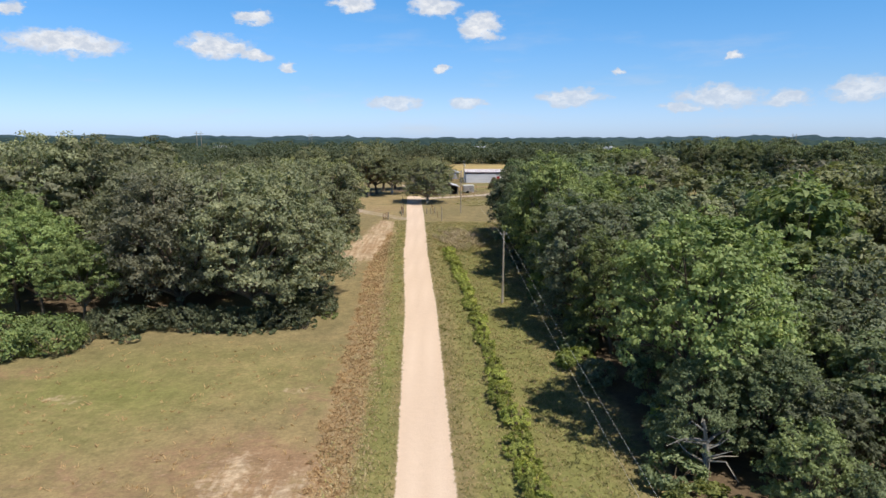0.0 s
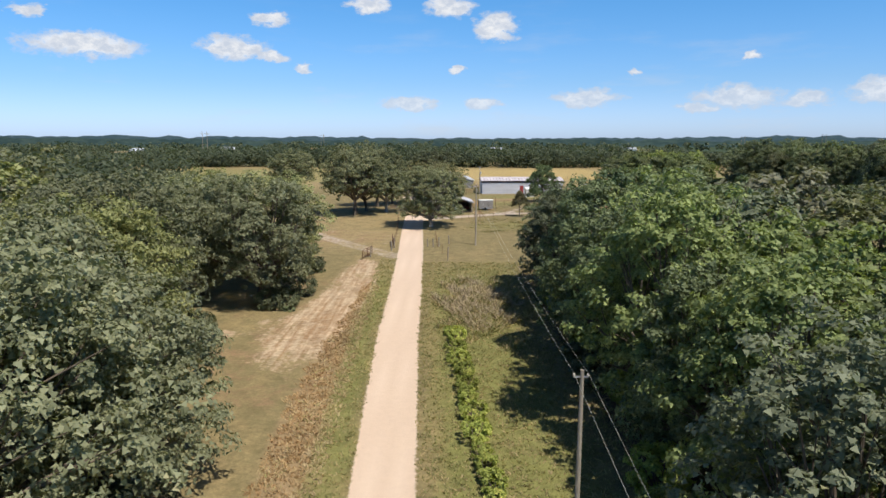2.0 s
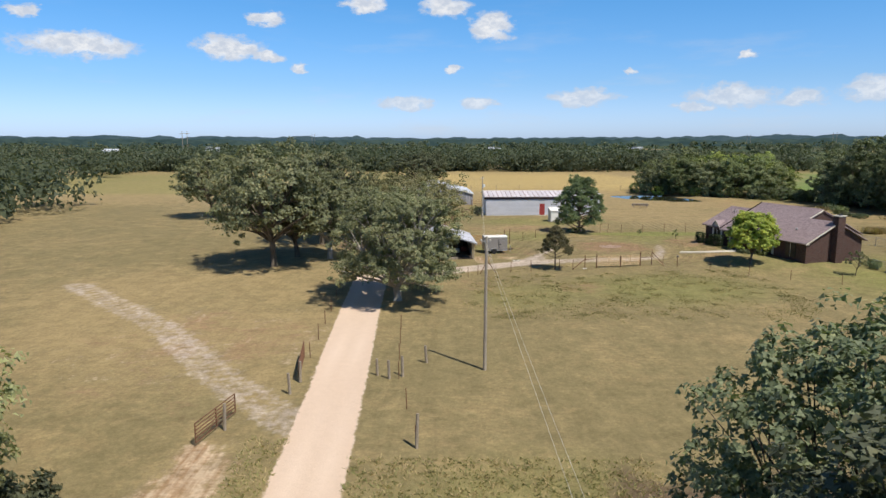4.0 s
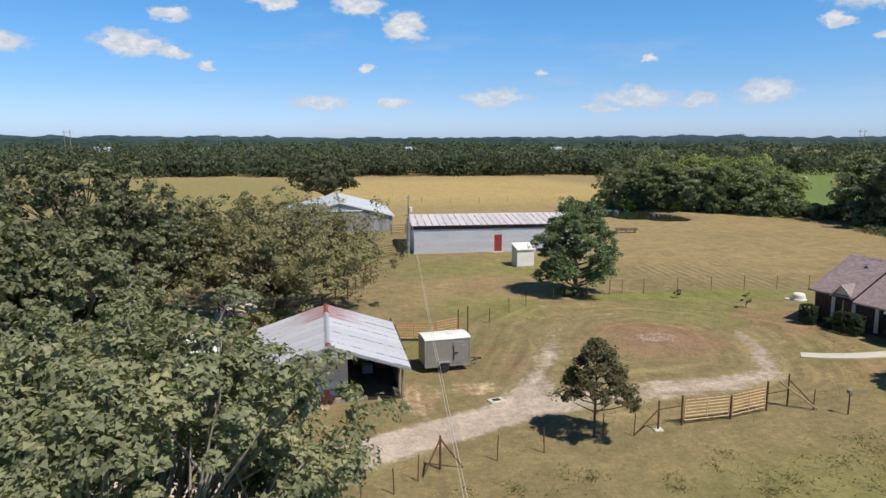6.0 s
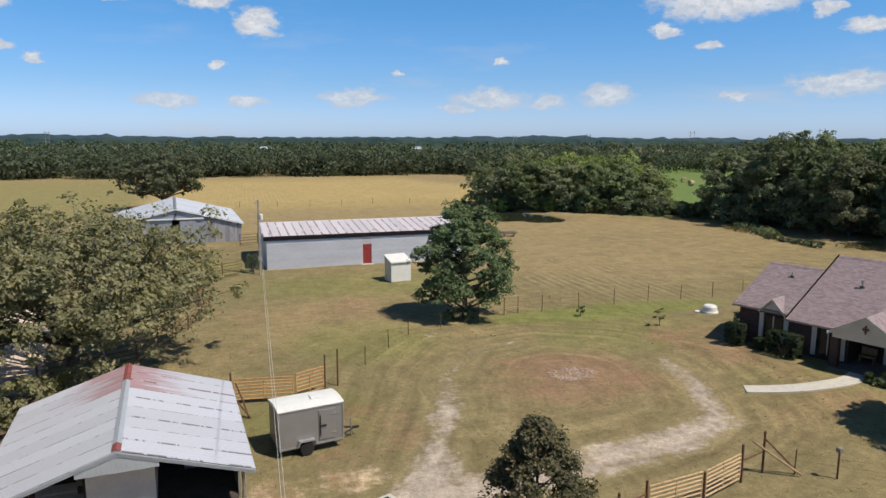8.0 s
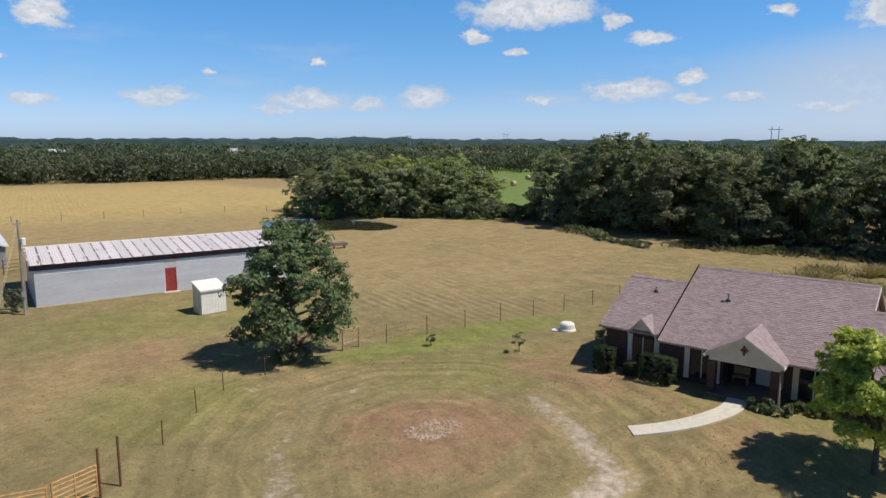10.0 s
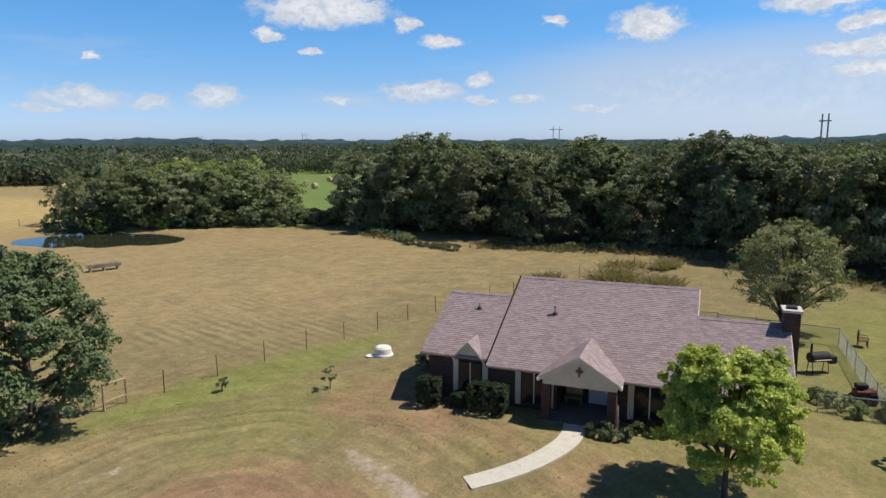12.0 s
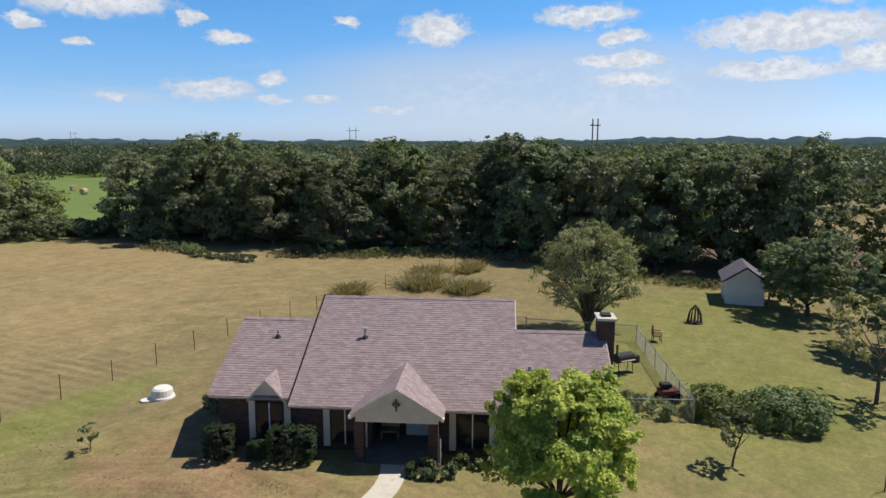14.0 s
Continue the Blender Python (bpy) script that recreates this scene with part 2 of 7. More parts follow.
_zs = np.convolve(np.pad(np.interp(_ys, LEVELS_Y, LEVELS_Z), 8, mode="edge"), np.ones(17) / 17, mode="valid")
POND = (51.5, 258.0)


def level(x, y):
    """Height of the ground, for numbers or arrays."""
    x, y = np.asarray(x, float), np.asarray(y, float)
    z = np.where(abs(y) < 700, np.interp(y, _ys, _zs), np.interp(y, LEVELS_Y, LEVELS_Z))
    near = np.clip(1 - np.hypot(x - 20, y - 150) / 700, 0, 1)
    z = z + near * 0.05 * (np.sin(x * 0.37 + 1.3) * np.cos(y * 0.29) + 0.6 * np.sin(x * 0.11 - y * 0.17))
    far = np.clip((np.hypot(x, y - 150) - 350) / 800, 0, 1)
    z = z + far * (2.5 * np.sin(x * 0.0043 + 2) * np.cos(y * 0.0037) - 1.0)
    z = z + 0.45 * np.clip((1 - np.hypot((x - 40.5) / 13, (y - 176.5) / 15)) / 0.45, 0, 1)
    p = np.hypot((x - POND[0]) * 0.80 + (y - POND[1]) * 0.55, ((y - POND[1]) * 0.8 - (x - POND[0]) * 0.5) * 0.62)
    z = z - 1.1 * np.clip((8.5 - p) / 3.0, 0, 1)
    return z


def gz(x, y):
    return float(level(x, y))


def line_distance(x, y, line):
    best = np.full(np.shape(x), 1e6)
    for (ax, ay), (bx, by) in zip(line, line[1:]):
        dx, dy = bx - ax, by - ay
        t = np.clip(((x - ax) * dx + (y - ay) * dy) / (dx * dx + dy * dy), 0, 1)
        best = np.minimum(best, np.hypot(x - ax - t * dx, y - ay - t * dy))
    return best


def drive_x(y):
    return np.interp(y, [p[1] for p in DRIVE], [p[0] for p in DRIVE])


def blob(x, y, cx, cy, rx, ry, soft=0.5):
    return np.clip((1 - np.hypot((x - cx) / rx, (y - cy) / ry)) / soft, 0, 1)


def fade(v, a, b):
    t = np.clip((v - a) / (b - a), 0, 1)
    return t * t * (3 - 2 * t)


def ground_material():
    m = bpy.data.materials.new("ground")
    m.use_nodes = True
    net = Net(m.node_tree)
    pos = net.node("ShaderNodeTexCoord").outputs["Object"]

    def mask(name):
        n = net.node("ShaderNodeAttribute")
        n.attribute_name = name
        return n.outputs["Fac"]

    n_big = net.noise(pos, 0.045, 4.0, 0.6)
    n_mid = net.noise(pos, 0.33, 7.0, 0.72)
    n_small = net.noise(pos, 2.2, 5.0, 0.7)
    n_fine = net.noise(pos, 14.0, 4.0, 0.75)
    turf = net.math("MULTIPLY_ADD", n_mid, 0.5, net.math("MULTIPLY_ADD", n_small, 0.35, net.math("MULTIPLY", n_big, 0.35)))
    dry = net.mix(n_fine, (0.245, 0.182, 0.091), (0.462, 0.358, 0.186))
    green = net.mix(n_fine, (0.172, 0.143, 0.072), (0.334, 0.270, 0.138))
    lush = net.mix(n_fine, (0.150, 0.160, 0.048), (0.308, 0.314, 0.106))
    col = net.mix(net.step(net.math("SUBTRACT", turf, net.math("MULTIPLY", mask("dry"), 0.35)), 0.40, 0.60), dry, green)
    col = net.mix(net.math("MULTIPLY", mask("lush"), net.step(turf, 0.35, 0.62)), col, lush)
    # mown stripes in the hay field
    wave = net.node("ShaderNodeTexWave")
    wave.bands_direction = "X"
    turn = net.node("ShaderNodeMapping")
    net.put(turn.inputs["Vector"], pos)
    turn.inputs["Rotation"].default_value = (0, 0, radians(2))
    net.put(wave.inputs["Vector"], turn.outputs[0])
    net.put(wave.inputs["Scale"], 0.34)
    net.put(wave.inputs["Distortion"], 3.2)
    net.put(wave.inputs["Detail"], 3.0)
    # thin grass over brown earth
    n_bare = net.noise(pos, 0.19, 6.0, 0.68, dist=0.6)
    earth = net.mix(n_fine, (0.235, 0.138, 0.082), (0.44, 0.285, 0.180))
    thin = net.step(net.math("MULTIPLY_ADD", net.math("SUBTRACT", n_bare, 0.5), 2.0, net.math("MULTIPLY_ADD", net.math("SUBTRACT", n_small, 0.5), 0.9, mask("bare"))), 0.30, 0.85)
    col = net.mix(net.math("MULTIPLY", thin, 0.85), col, earth)
    gold = net.mix(n_fine, (0.40, 0.285, 0.105), (0.58, 0.45, 0.21))
    col = net.mix(net.math("MULTIPLY", mask("gold"), net.step(turf, 0.30, 0.55)), col, gold)
    rows = net.mix(net.step(wave.outputs["Fac"], 0.25, 0.75), (0.20, 0.150, 0.075), (0.50, 0.395, 0.225))
    clear = net.math("MULTIPLY", mask("mown"), net.step(net.math("MULTIPLY_ADD", n_big, 0.5, net.math("MULTIPLY", n_mid, 0.5)), 0.45, 0.62))
    col = net.mix(net.math("MULTIPLY", clear, 0.48), col, rows)
    col = net.mix(mask("field"), col, net.mix(n_small, (0.12, 0.20, 0.05), (0.19, 0.27, 0.08)))
    # red-brown weeds, orange soil, pale gravel
    weed = net.mix(n_fine, (0.33, 0.205, 0.120), (0.56, 0.40, 0.245))
    col = net.mix(net.math("MULTIPLY", net.step(net.math("MULTIPLY_ADD", net.math("SUBTRACT", n_small, 0.5), 1.1, mask("weed")), 0.20, 1.05), 0.62), col, weed)
    # dark leaf litter of the woods; also paints oak shade by the truck
    litter_and_shade = net.mix(n_fine, (0.10, 0.075, 0.05), (0.22, 0.16, 0.10))
    col = net.mix(net.step(net.math("MULTIPLY_ADD", net.math("SUBTRACT", n_mid, 0.5), 0.8, mask("litter_and_shade")), 0.35, 0.65), col, litter_and_shade)
    trail = net.noise(net.scaled(pos, 2.2, 0.13, 1.0), 1.0, 4.0, 0.65)
    soil = net.mix(net.step(net.math("MULTIPLY_ADD", trail, 0.6, net.math("MULTIPLY", n_small, 0.4)), 0.40, 0.60), (0.38, 0.245, 0.14), (0.60, 0.465, 0.325))
    col = net.mix(net.step(net.math("MULTIPLY_ADD", net.math("SUBTRACT", turf, 0.6), 2.2, mask("soil")), 0.38, 0.72), col, soil)
    rock = net.node("ShaderNodeTexVoronoi")
    net.put(rock.inputs["Vector"], pos)
    net.put(rock.inputs["Scale"], 26.0)
    grit = net.mix(rock.outputs["Color"], (0.45, 0.365, 0.300), (0.66, 0.555, 0.470))
    patchy = net.math("MULTIPLY_ADD", net.math("SUBTRACT", n_small, 0.5), 1.5, net.math("MULTIPLY_ADD", net.math("SUBTRACT", n_mid, 0.5), 1.0, mask("loop")))
    col = net.mix(net.math("MULTIPLY", net.step(patchy, 0.32, 0.98), 0.92), col, grit)
    tone = net.math("MULTIPLY_ADD", net.noise(pos, 0.7, 6.0, 0.8), 1.15, 0.345)
    col = net.mix(1.0, col, gray(net, tone), "MULTIPLY")
    tuft = net.math("MULTIPLY_ADD", net.noise(pos, 4.2, 5.0, 0.78), 0.95, 0.525)
    col = net.mix(1.0, col, gray(net, tuft), "MULTIPLY")
    # wheel and mower marks that follow the loop
    along = net.node("ShaderNodeCombineXYZ")
    net.put(along.inputs[0], net.math("MULTIPLY", mask("ring"), 1.5))
    net.put(along.inputs[1], net.math("MULTIPLY", mask("ring_way"), 0.12))
    marks = net.noise(along.outputs[0], 1.0, 3.0, 0.6)
    arcs = net.math("MULTIPLY", mask("ring_near"), net.math("SUBTRACT", marks, 0.5))
    col = net.mix(1.0, col, gray(net, net.math("MULTIPLY_ADD", arcs, 1.15, 1.0)), "MULTIPLY")
    streaks = net.noise(net.scaled(pos, 0.55, 4.0, 1.0), 1.0, 4.0, 0.7)
    swath = net.noise(net.scaled(turn.outputs[0], 2.6, 0.10, 1.0), 1.0, 4.0, 0.7)
    col = net.mix(1.0, col, gray(net, net.math("MULTIPLY_ADD", net.math("MULTIPLY_ADD", streaks, 0.18, net.math("MULTIPLY", swath, 0.24)), 1.0, 0.76)), "MULTIPLY")
    lane = net.mix(net.math("MULTIPLY_ADD", n_fine, 0.6, net.math("MULTIPLY", n_small, 0.4)), (0.52, 0.395, 0.30), (0.80, 0.63, 0.505))
    lane = net.mix(net.math("MULTIPLY", mask("rut"), 0.35), lane, (0.82, 0.67, 0.55))
    edge = net.math("MULTIPLY_ADD", net.math("SUBTRACT", n_small, 0.5), 0.5, mask("lane"))
    on_lane = net.step(edge, 0.44, 0.58)
    col = net.mix(on_lane, col, lane)
    col = net.mix(mask("woodland"), col, net.mix(n_mid, (0.030, 0.048, 0.024), (0.070, 0.092, 0.045)))
    mud = net.mix(n_small, (0.14, 0.10, 0.06), (0.22, 0.17, 0.10))
    col = net.mix(mask("mud"), col, mud)
    relief = net.math("MULTIPLY_ADD", n_fine, 0.5, n_small)
    net.finish(net.surface(col, 0.95, 0.0, net.bump(relief, 0.55, 0.10), 0.12))
    return m


def grid_lines(lo, hi, step, reach):
    mid = np.arange(lo, hi + step * 0.5, step)
    grow, d, right = [], step, hi
    while right < reach:
        d *= 1.28
        right += d
        grow.append(right)
    left, d, low = [], step, lo
    while low > -reach:
        d *= 1.28
        low -= d
        left.append(low)
    return np.concatenate([left[::-1], mid, grow])


def build_ground():
    xs, ys = grid_lines(-46, 100, 0.72, 4600), grid_lines(16, 236, 0.72, 4600)
    gx, gy = np.meshgrid(xs, ys)
    x, y = gx.ravel(), gy.ravel()
    z = level(x, y)
    d_lane = line_distance(x, y, DRIVE)
    d_loop = line_distance(x, y, LOOP)
    d_track = line_distance(x, y, TRACK)
    side = x - drive_x(y)
    z = z - 0.05 * np.clip(1.8 - d_lane, 0, 1)
    layers = {}
    lane_end = 1 - fade(y, 164, 170) * (1 - 0.9 * fade(y, 184, 188))
    layers["lane"] = np.maximum(np.clip(0.5 + (1.55 + 0.15 * fade(y, 60, 100) - d_lane) / 1.1, 0, 1) * lane_end,
                                np.clip(0.5 + (1.25 - line_distance(x, y, LOOP[:3])) / 2.0, 0, 1) * (1 - fade(x, -5, -1)))
    layers["ring"] = np.minimum(d_loop, 12.0) * np.where(np.hypot(x - 21.5, (y - 178.5) * 0.9) < 7.5, -1.0, 1.0)
    layers["ring_way"] = np.hypot(x - 30, y - 200)
    layers["ring_near"] = np.clip(1.4 - d_loop / 9.0, 0, 1) * fade(y, 165, 169) * fade(x, 6, 9)
    layers["rut"] = np.clip(1 - abs(d_lane - 0.75) / 0.4, 0, 1)
    strength = 0.68 - 0.34 * fade(y, 178, 184) * (x >= 20) - 0.26 * fade(y, 176, 187) * (x < 20) + 0.1 * blob(x, y, 28.3, 177, 3, 5)
    strength = strength + 0.55 * (1 - fade(x, 6, 15)) * (y < 171)
    narrow = 1.7 - 0.55 * fade(y, 171.5, 174) - 0.35 * fade(y, 176, 182)
    layers["loop"] = np.clip((narrow - d_loop) / 1.0, 0, 1) * strength + 0.16 * np.clip(1 - d_loop / 3.0, 0, 1)
    layers["loop"] = np.maximum(layers["loop"], 0.50 * blob(x, y, 22.6, 180.2, 1.9, 1.3, 0.35))
    layers["loop"] = np.maximum(layers["loop"], 0.70 * np.clip(1.5 - abs(d_track - 0.75) / 0.7, 0, 1))
    layers["weed"] = fade(-side, 3.2, 4.2) * (1 - fade(-side, 6.0, 6.8)) * (1 - fade(y, 85, 105)) * fade(y, -40, 10) * 0.80 \
        + 0.5 * fade(side, 1.8, 2.4) * (1 - fade(side, 3.0, 4.0)) * (1 - fade(y, 110, 125)) \
        + 0.65 * blob(x, y, 3.0, 104.5, 3.8, 9)
    layers["litter_and_shade"] = np.maximum(blob(x, y, -32, 82, 18, 24, 0.35) * fade(-side, 15, 21), fade(side, 10, 15) * (1 - fade(y, 116, 130)) * fade(y, 12, 34) * (1 - fade(x, 95, 125)) * 0.9)
    layers["litter_and_shade"] = np.maximum(layers["litter_and_shade"], fade(x, 82, 90) * (1 - fade(y, 205, 225)) * (1 - fade(x, 112, 128)) * fade(y, 122, 140))
    # oak shade beside the truck, put into the same dark ground colour
    layers["litter_and_shade"] = np.maximum(layers["litter_and_shade"], 0.85 * blob(x, y, -8.0, 182.0, 6.5, 7))
    soil = blob(x, y, -9.5, 113, 3.8, 22, 0.6) * 0.75 + blob(x, y, -11, 95, 5, 14) * 0.65 + blob(x, y, -9, 36, 5, 12) * 0.22
    soil = soil + 0.5 * blob(x, y, -25, 43.5, 2.6, 1.6) + 0.45 * blob(x, y, -9.8, 45, 1.7, 1.2) + 0.35 * blob(x, y, -14, 30, 16, 10)
    soil = soil + 0.35 * blob(x, y, -16, 140, 18, 14) + 0.15 * blob(x, y, 9, 157, 9, 8) + 0.55 * blob(x, y, 5.8, 171, 1.6, 3.5)
    soil = soil + 0.42 * blob(x, y, 9, 172.5, 2.5, 1.6) + 0.5 * blob(x, y, -1.5, 170.3, 4.5, 1.0) + 0.30 * blob(x, y, 22, 181, 6, 5)
    soil = soil + 0.35 * blob(x, y, 34.5, 178.5, 3.0, 4.5) + 0.3 * blob(x, y, 20, 190, 5, 3) + 0.35 * blob(x, y, -5, 195, 9, 8)
    # worn dirt track under the grove's edge
    worn = line_distance(x, y, [(-24, 88), (-17.9, 93.3), (-12.8, 98.2), (-11.0, 104), (-10.6, 114), (-10.3, 120), (-9.6, 127)])
    soil = np.maximum(soil, 0.95 * np.clip(1.25 - worn / 2.2, 0, 1) * (0.55 + 0.45 * np.sin(x * 1.3 + y * 0.7) * np.cos(y * 0.45 - x)))
    layers["soil"] = np.clip(soil, 0, 1)
    bare = 0.03 + 0.75 * blob(x, y, 22.4, 179.5, 8, 7, 0.6) + 0.65 * blob(x, y, 33.5, 182.0, 5, 7, 0.6) + 0.55 * blob(x, y, 10.5, 176.5, 4, 4.5) + 0.35 * blob(x, y, 11, 200, 9, 8)
    bare = bare + 0.45 * blob(x, y, 14.5, 157.5, 4, 4) + 0.40 * blob(x, y, 5.0, 158, 5, 5) + 0.22 * blob(x, y, 46, 213, 24, 20, 0.5) + 0.35 * blob(x, y, 33, 172.5, 7, 5)
    bare = bare + 0.35 * blob(x, y, -12, 98, 8, 30) + 0.25 * blob(x, y, -8.5, 36, 4, 22) + 0.55 * blob(x, y, -13, 32, 13, 9, 0.6) + 0.35 * blob(x, y, -32, 46, 6, 7) + 0.35 * blob(x, y, -16, 142, 14, 14) + 0.3 * blob(x, y, 70, 240, 22, 14)
    bare = bare + 0.9 * blob(x, y, 22.6, 180.2, 2.2, 1.6, 0.4)
    layers["bare"] = np.clip(bare - 0.8 * (d_lane < 2.4), 0, 1)
    lush = 0.8 * fade(side, 2.0, 3.0) * (1 - fade(y, 105, 122)) * (1 - fade(side, 9, 12)) + 0.75 * fade(-side, 1.7, 2.0) * (1 - fade(-side, 3.2, 4.2)) * (1 - fade(y, 110, 124))
    lush = lush + 1.2 * blob(x, y, 32, 192.0, 13, 2.6) + 0.6 * blob(x, y, 8, 178.5, 4, 4) + 0.5 * blob(x, y, 13, 190, 6, 6) + 0.5 * blob(x, y, 30, 186, 8, 5) + 0.5 * blob(x, y, 17, 207, 14, 7) + 0.75 * blob(x, y, 62, 164, 24, 12) + 0.45 * blob(x, y, 38, 172, 9, 12)
    lush = lush + 0.5 * blob(x, y, 2, 218, 6, 8) + 0.42 * blob(x, y, -18, 48, 18, 9, 0.6) + 0.45 * blob(x, y, -25, 41, 11, 9) + 0.4 * blob(x, y, 6, 118, 9, 8)
    lush = lush + 0.55 * blob(x, y, 23, 157, 13, 8, 0.6) + 0.35 * blob(x, y, 9, 154, 6, 6) + 0.5 * blob(x, y, 47, 157, 14, 9, 0.6)
    lush = lush + 0.55 * fade(y, 262, 268) * (1 - fade(x, -16, -8)) * (1 - fade(y, 398, 406))
    layers["lush"] = np.clip(lush, 0, 1)
    layers["dry"] = np.clip(0.12 + 0.32 * blob(x, y, 55, 222, 42, 30, 0.5) + 0.6 * fade(y, 225, 260) + 0.4 * blob(x, y, -18, 150, 22, 22) + 0.15 * blob(x, y, -16, 36, 22, 24, 0.6) - 0.35 * blob(x, y, 60, 165, 26, 18) + 0.2 * blob(x, y, 15, 196, 16, 12), 0, 1)
    layers["mown"] = np.clip(blob(x, y, 38, 206, 11, 16, 0.7) + 0.45 * blob(x, y, 20, 340, 70, 58, 0.3), 0, 1)
    gold = fade(y, 280, 285) * (1 - fade(y, 396, 405)) * fade(x, -14, -6) * (1 - fade(x - (400 - y) * 0.25, 52, 66))
    layers["gold"] = np.clip(gold + 0.10 * fade(y, 256, 262) * (1 - fade(y, 420, 440)) * fade(x, -120, -90) * (1 - fade(x, 50, 80)), 0, 1)
    far = np.hypot(x - 10, y - 150)
    layers["field"] = np.clip(fade(x - 0.6 * (y - 300), 96, 108) * fade(y, 240, 256) * 0.9 * (1 - fade(far, 380, 520)), 0, 1)
    layers["woodland"] = fade(far, 400, 470) * np.where(np.sin(x * 0.011 + 1) * np.cos(y * 0.009) > -0.42, 1.0, fade(far, 1500, 1700))
    layers["woodland"] = np.maximum(layers["woodland"], fade(y, 405, 409) * (1 - fade(y, 448, 456)) * fade(x, -180, -165) * (1 - fade(x, 150, 165)))
    layers["mud"] = np.clip(1 - np.hypot(x - POND[0], y - POND[1]) / 15.0, 0, 1) * (z < 2.15)
    nx, ny = len(xs), len(ys)
    i = np.arange((ny - 1) * (nx - 1))
    a = i // (nx - 1) * nx + i % (nx - 1)
    faces = np.stack([a, a + 1, a + nx + 1, a + nx], 1)
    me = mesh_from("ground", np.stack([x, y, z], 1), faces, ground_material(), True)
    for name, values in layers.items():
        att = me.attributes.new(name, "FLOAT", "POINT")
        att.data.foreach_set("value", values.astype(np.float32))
    tagged(new("ground", me), "mown dry grass ground with gravel drive and bare soil", "ground", kind="structure")


def mesh_from(name, verts, faces, material=None, smooth=False):
    """A mesh from arrays of corners and of faces with equal numbers of corners."""
    me = bpy.data.meshes.new(name)
    verts, faces = np.asarray(verts, np.float32), np.asarray(faces, np.int32)
    k = faces.shape[1]
    me.vertices.add(len(verts))
    me.vertices.foreach_set("co", verts.ravel())
    me.loops.add(faces.size)
    me.loops.foreach_set("vertex_index", faces.ravel())
    me.polygons.add(len(faces))
    me.polygons.foreach_set("loop_start", np.arange(len(faces), dtype=np.int32) * k)
    me.polygons.foreach_set("use_smooth", np.full(len(faces), smooth))
    me.update(calc_edges=True)
    if material:
        me.materials.append(material)
    return me


build_ground()

# ---- helpers for things ----
def part(name, bm, material, parent, label=""):
    """One mesh under a thing or under a part, from a bmesh or a mesh."""
    if isinstance(bm, bmesh.types.BMesh):
        me = bpy.data.meshes.new(name)
        bmesh.ops.recalc_face_normals(bm, faces=bm.faces)
        bm.to_mesh(me)
        bm.free()
        me.materials.append(material)
    else:
        me = bm
        if material and not me.materials:
            me.materials.append(material)
    ob = new(name, me)
    ob.parent = parent
    return tagged(ob, label)


def thing(name, x, y, turn, label, category, group="", z=None):
    ob = new(name)
    ob.empty_display_size = 0.3
    ob.matrix_basis = pose(x, y, gz(x, y) if z is None else z, 0, 0, turn)
    return tagged(ob, label, category, group)


def box(x0, x1, y0, y1, z0, z1, bm=None, bevel=0.0):
    bm = bm or bmesh.new()
    vs = [bm.verts.new(p) for p in ((x0, y0, z0), (x1, y0, z0), (x1, y1, z0), (x0, y1, z0), (x0, y0, z1), (x1, y0, z1), (x1, y1, z1), (x0, y1, z1))]
    fs = [bm.faces.new([vs[i] for i in q]) for q in ((3, 2, 1, 0), (4, 5, 6, 7), (0, 1, 5, 4), (1, 2, 6, 5), (2, 3, 7, 6), (3, 0, 4, 7))]
    if bevel:
        edges = list({e for f in fs for e in f.edges})
        bmesh.ops.bevel(bm, geom=edges, offset=bevel, segments=2, profile=0.5, affect="EDGES")
    return bm


def prism(points, axis, a, b, bm=None):
    """A flat outline in two axes, drawn out from a to b along the third."""
    bm = bm or bmesh.new()

    def at(p, s):
        return {"x": (s, p[0], p[1]), "y": (p[0], s, p[1]), "z": (p[0], p[1], s)}[axis]

    lo, hi = [bm.verts.new(at(p, a)) for p in points], [bm.verts.new(at(p, b)) for p in points]
    bm.faces.new(lo)
    bm.faces.new(hi[::-1])
    n = len(points)
    for i in range(n):
        bm.faces.new((lo[i], hi[i], hi[(i + 1) % n], lo[(i + 1) % n]))
    return bm


def rod(points, radii, sides=6, bm=None, cap=True):
    """A round bar through points; one radius, or one for each."""
    bm = bm or bmesh.new()
    points = [Vector(p) for p in points]
    radii = [radii] * len(points) if not isinstance(radii, (list, tuple)) else radii
    rings = []
    for i, p in enumerate(points):
        d = (points[min(i + 1, len(points) - 1)] - points[max(i - 1, 0)]).normalized()
        u = d.orthogonal().normalized() if abs(d.z) > 0.95 else d.cross(Vector((0, 0, 1))).normalized()
        v = d.cross(u)
        rings.append([bm.verts.new(p + (u * math.cos(a) + v * math.sin(a)) * radii[i]) for a in (2 * math.pi * k / sides for k in range(sides))])
    for r, s in zip(rings, rings[1:]):
        for k in range(sides):
            bm.faces.new((r[k], r[(k + 1) % sides], s[(k + 1) % sides], s[k]))
    if cap:
        bm.faces.new(rings[0][::-1])
        bm.faces.new(rings[-1])
    return bm


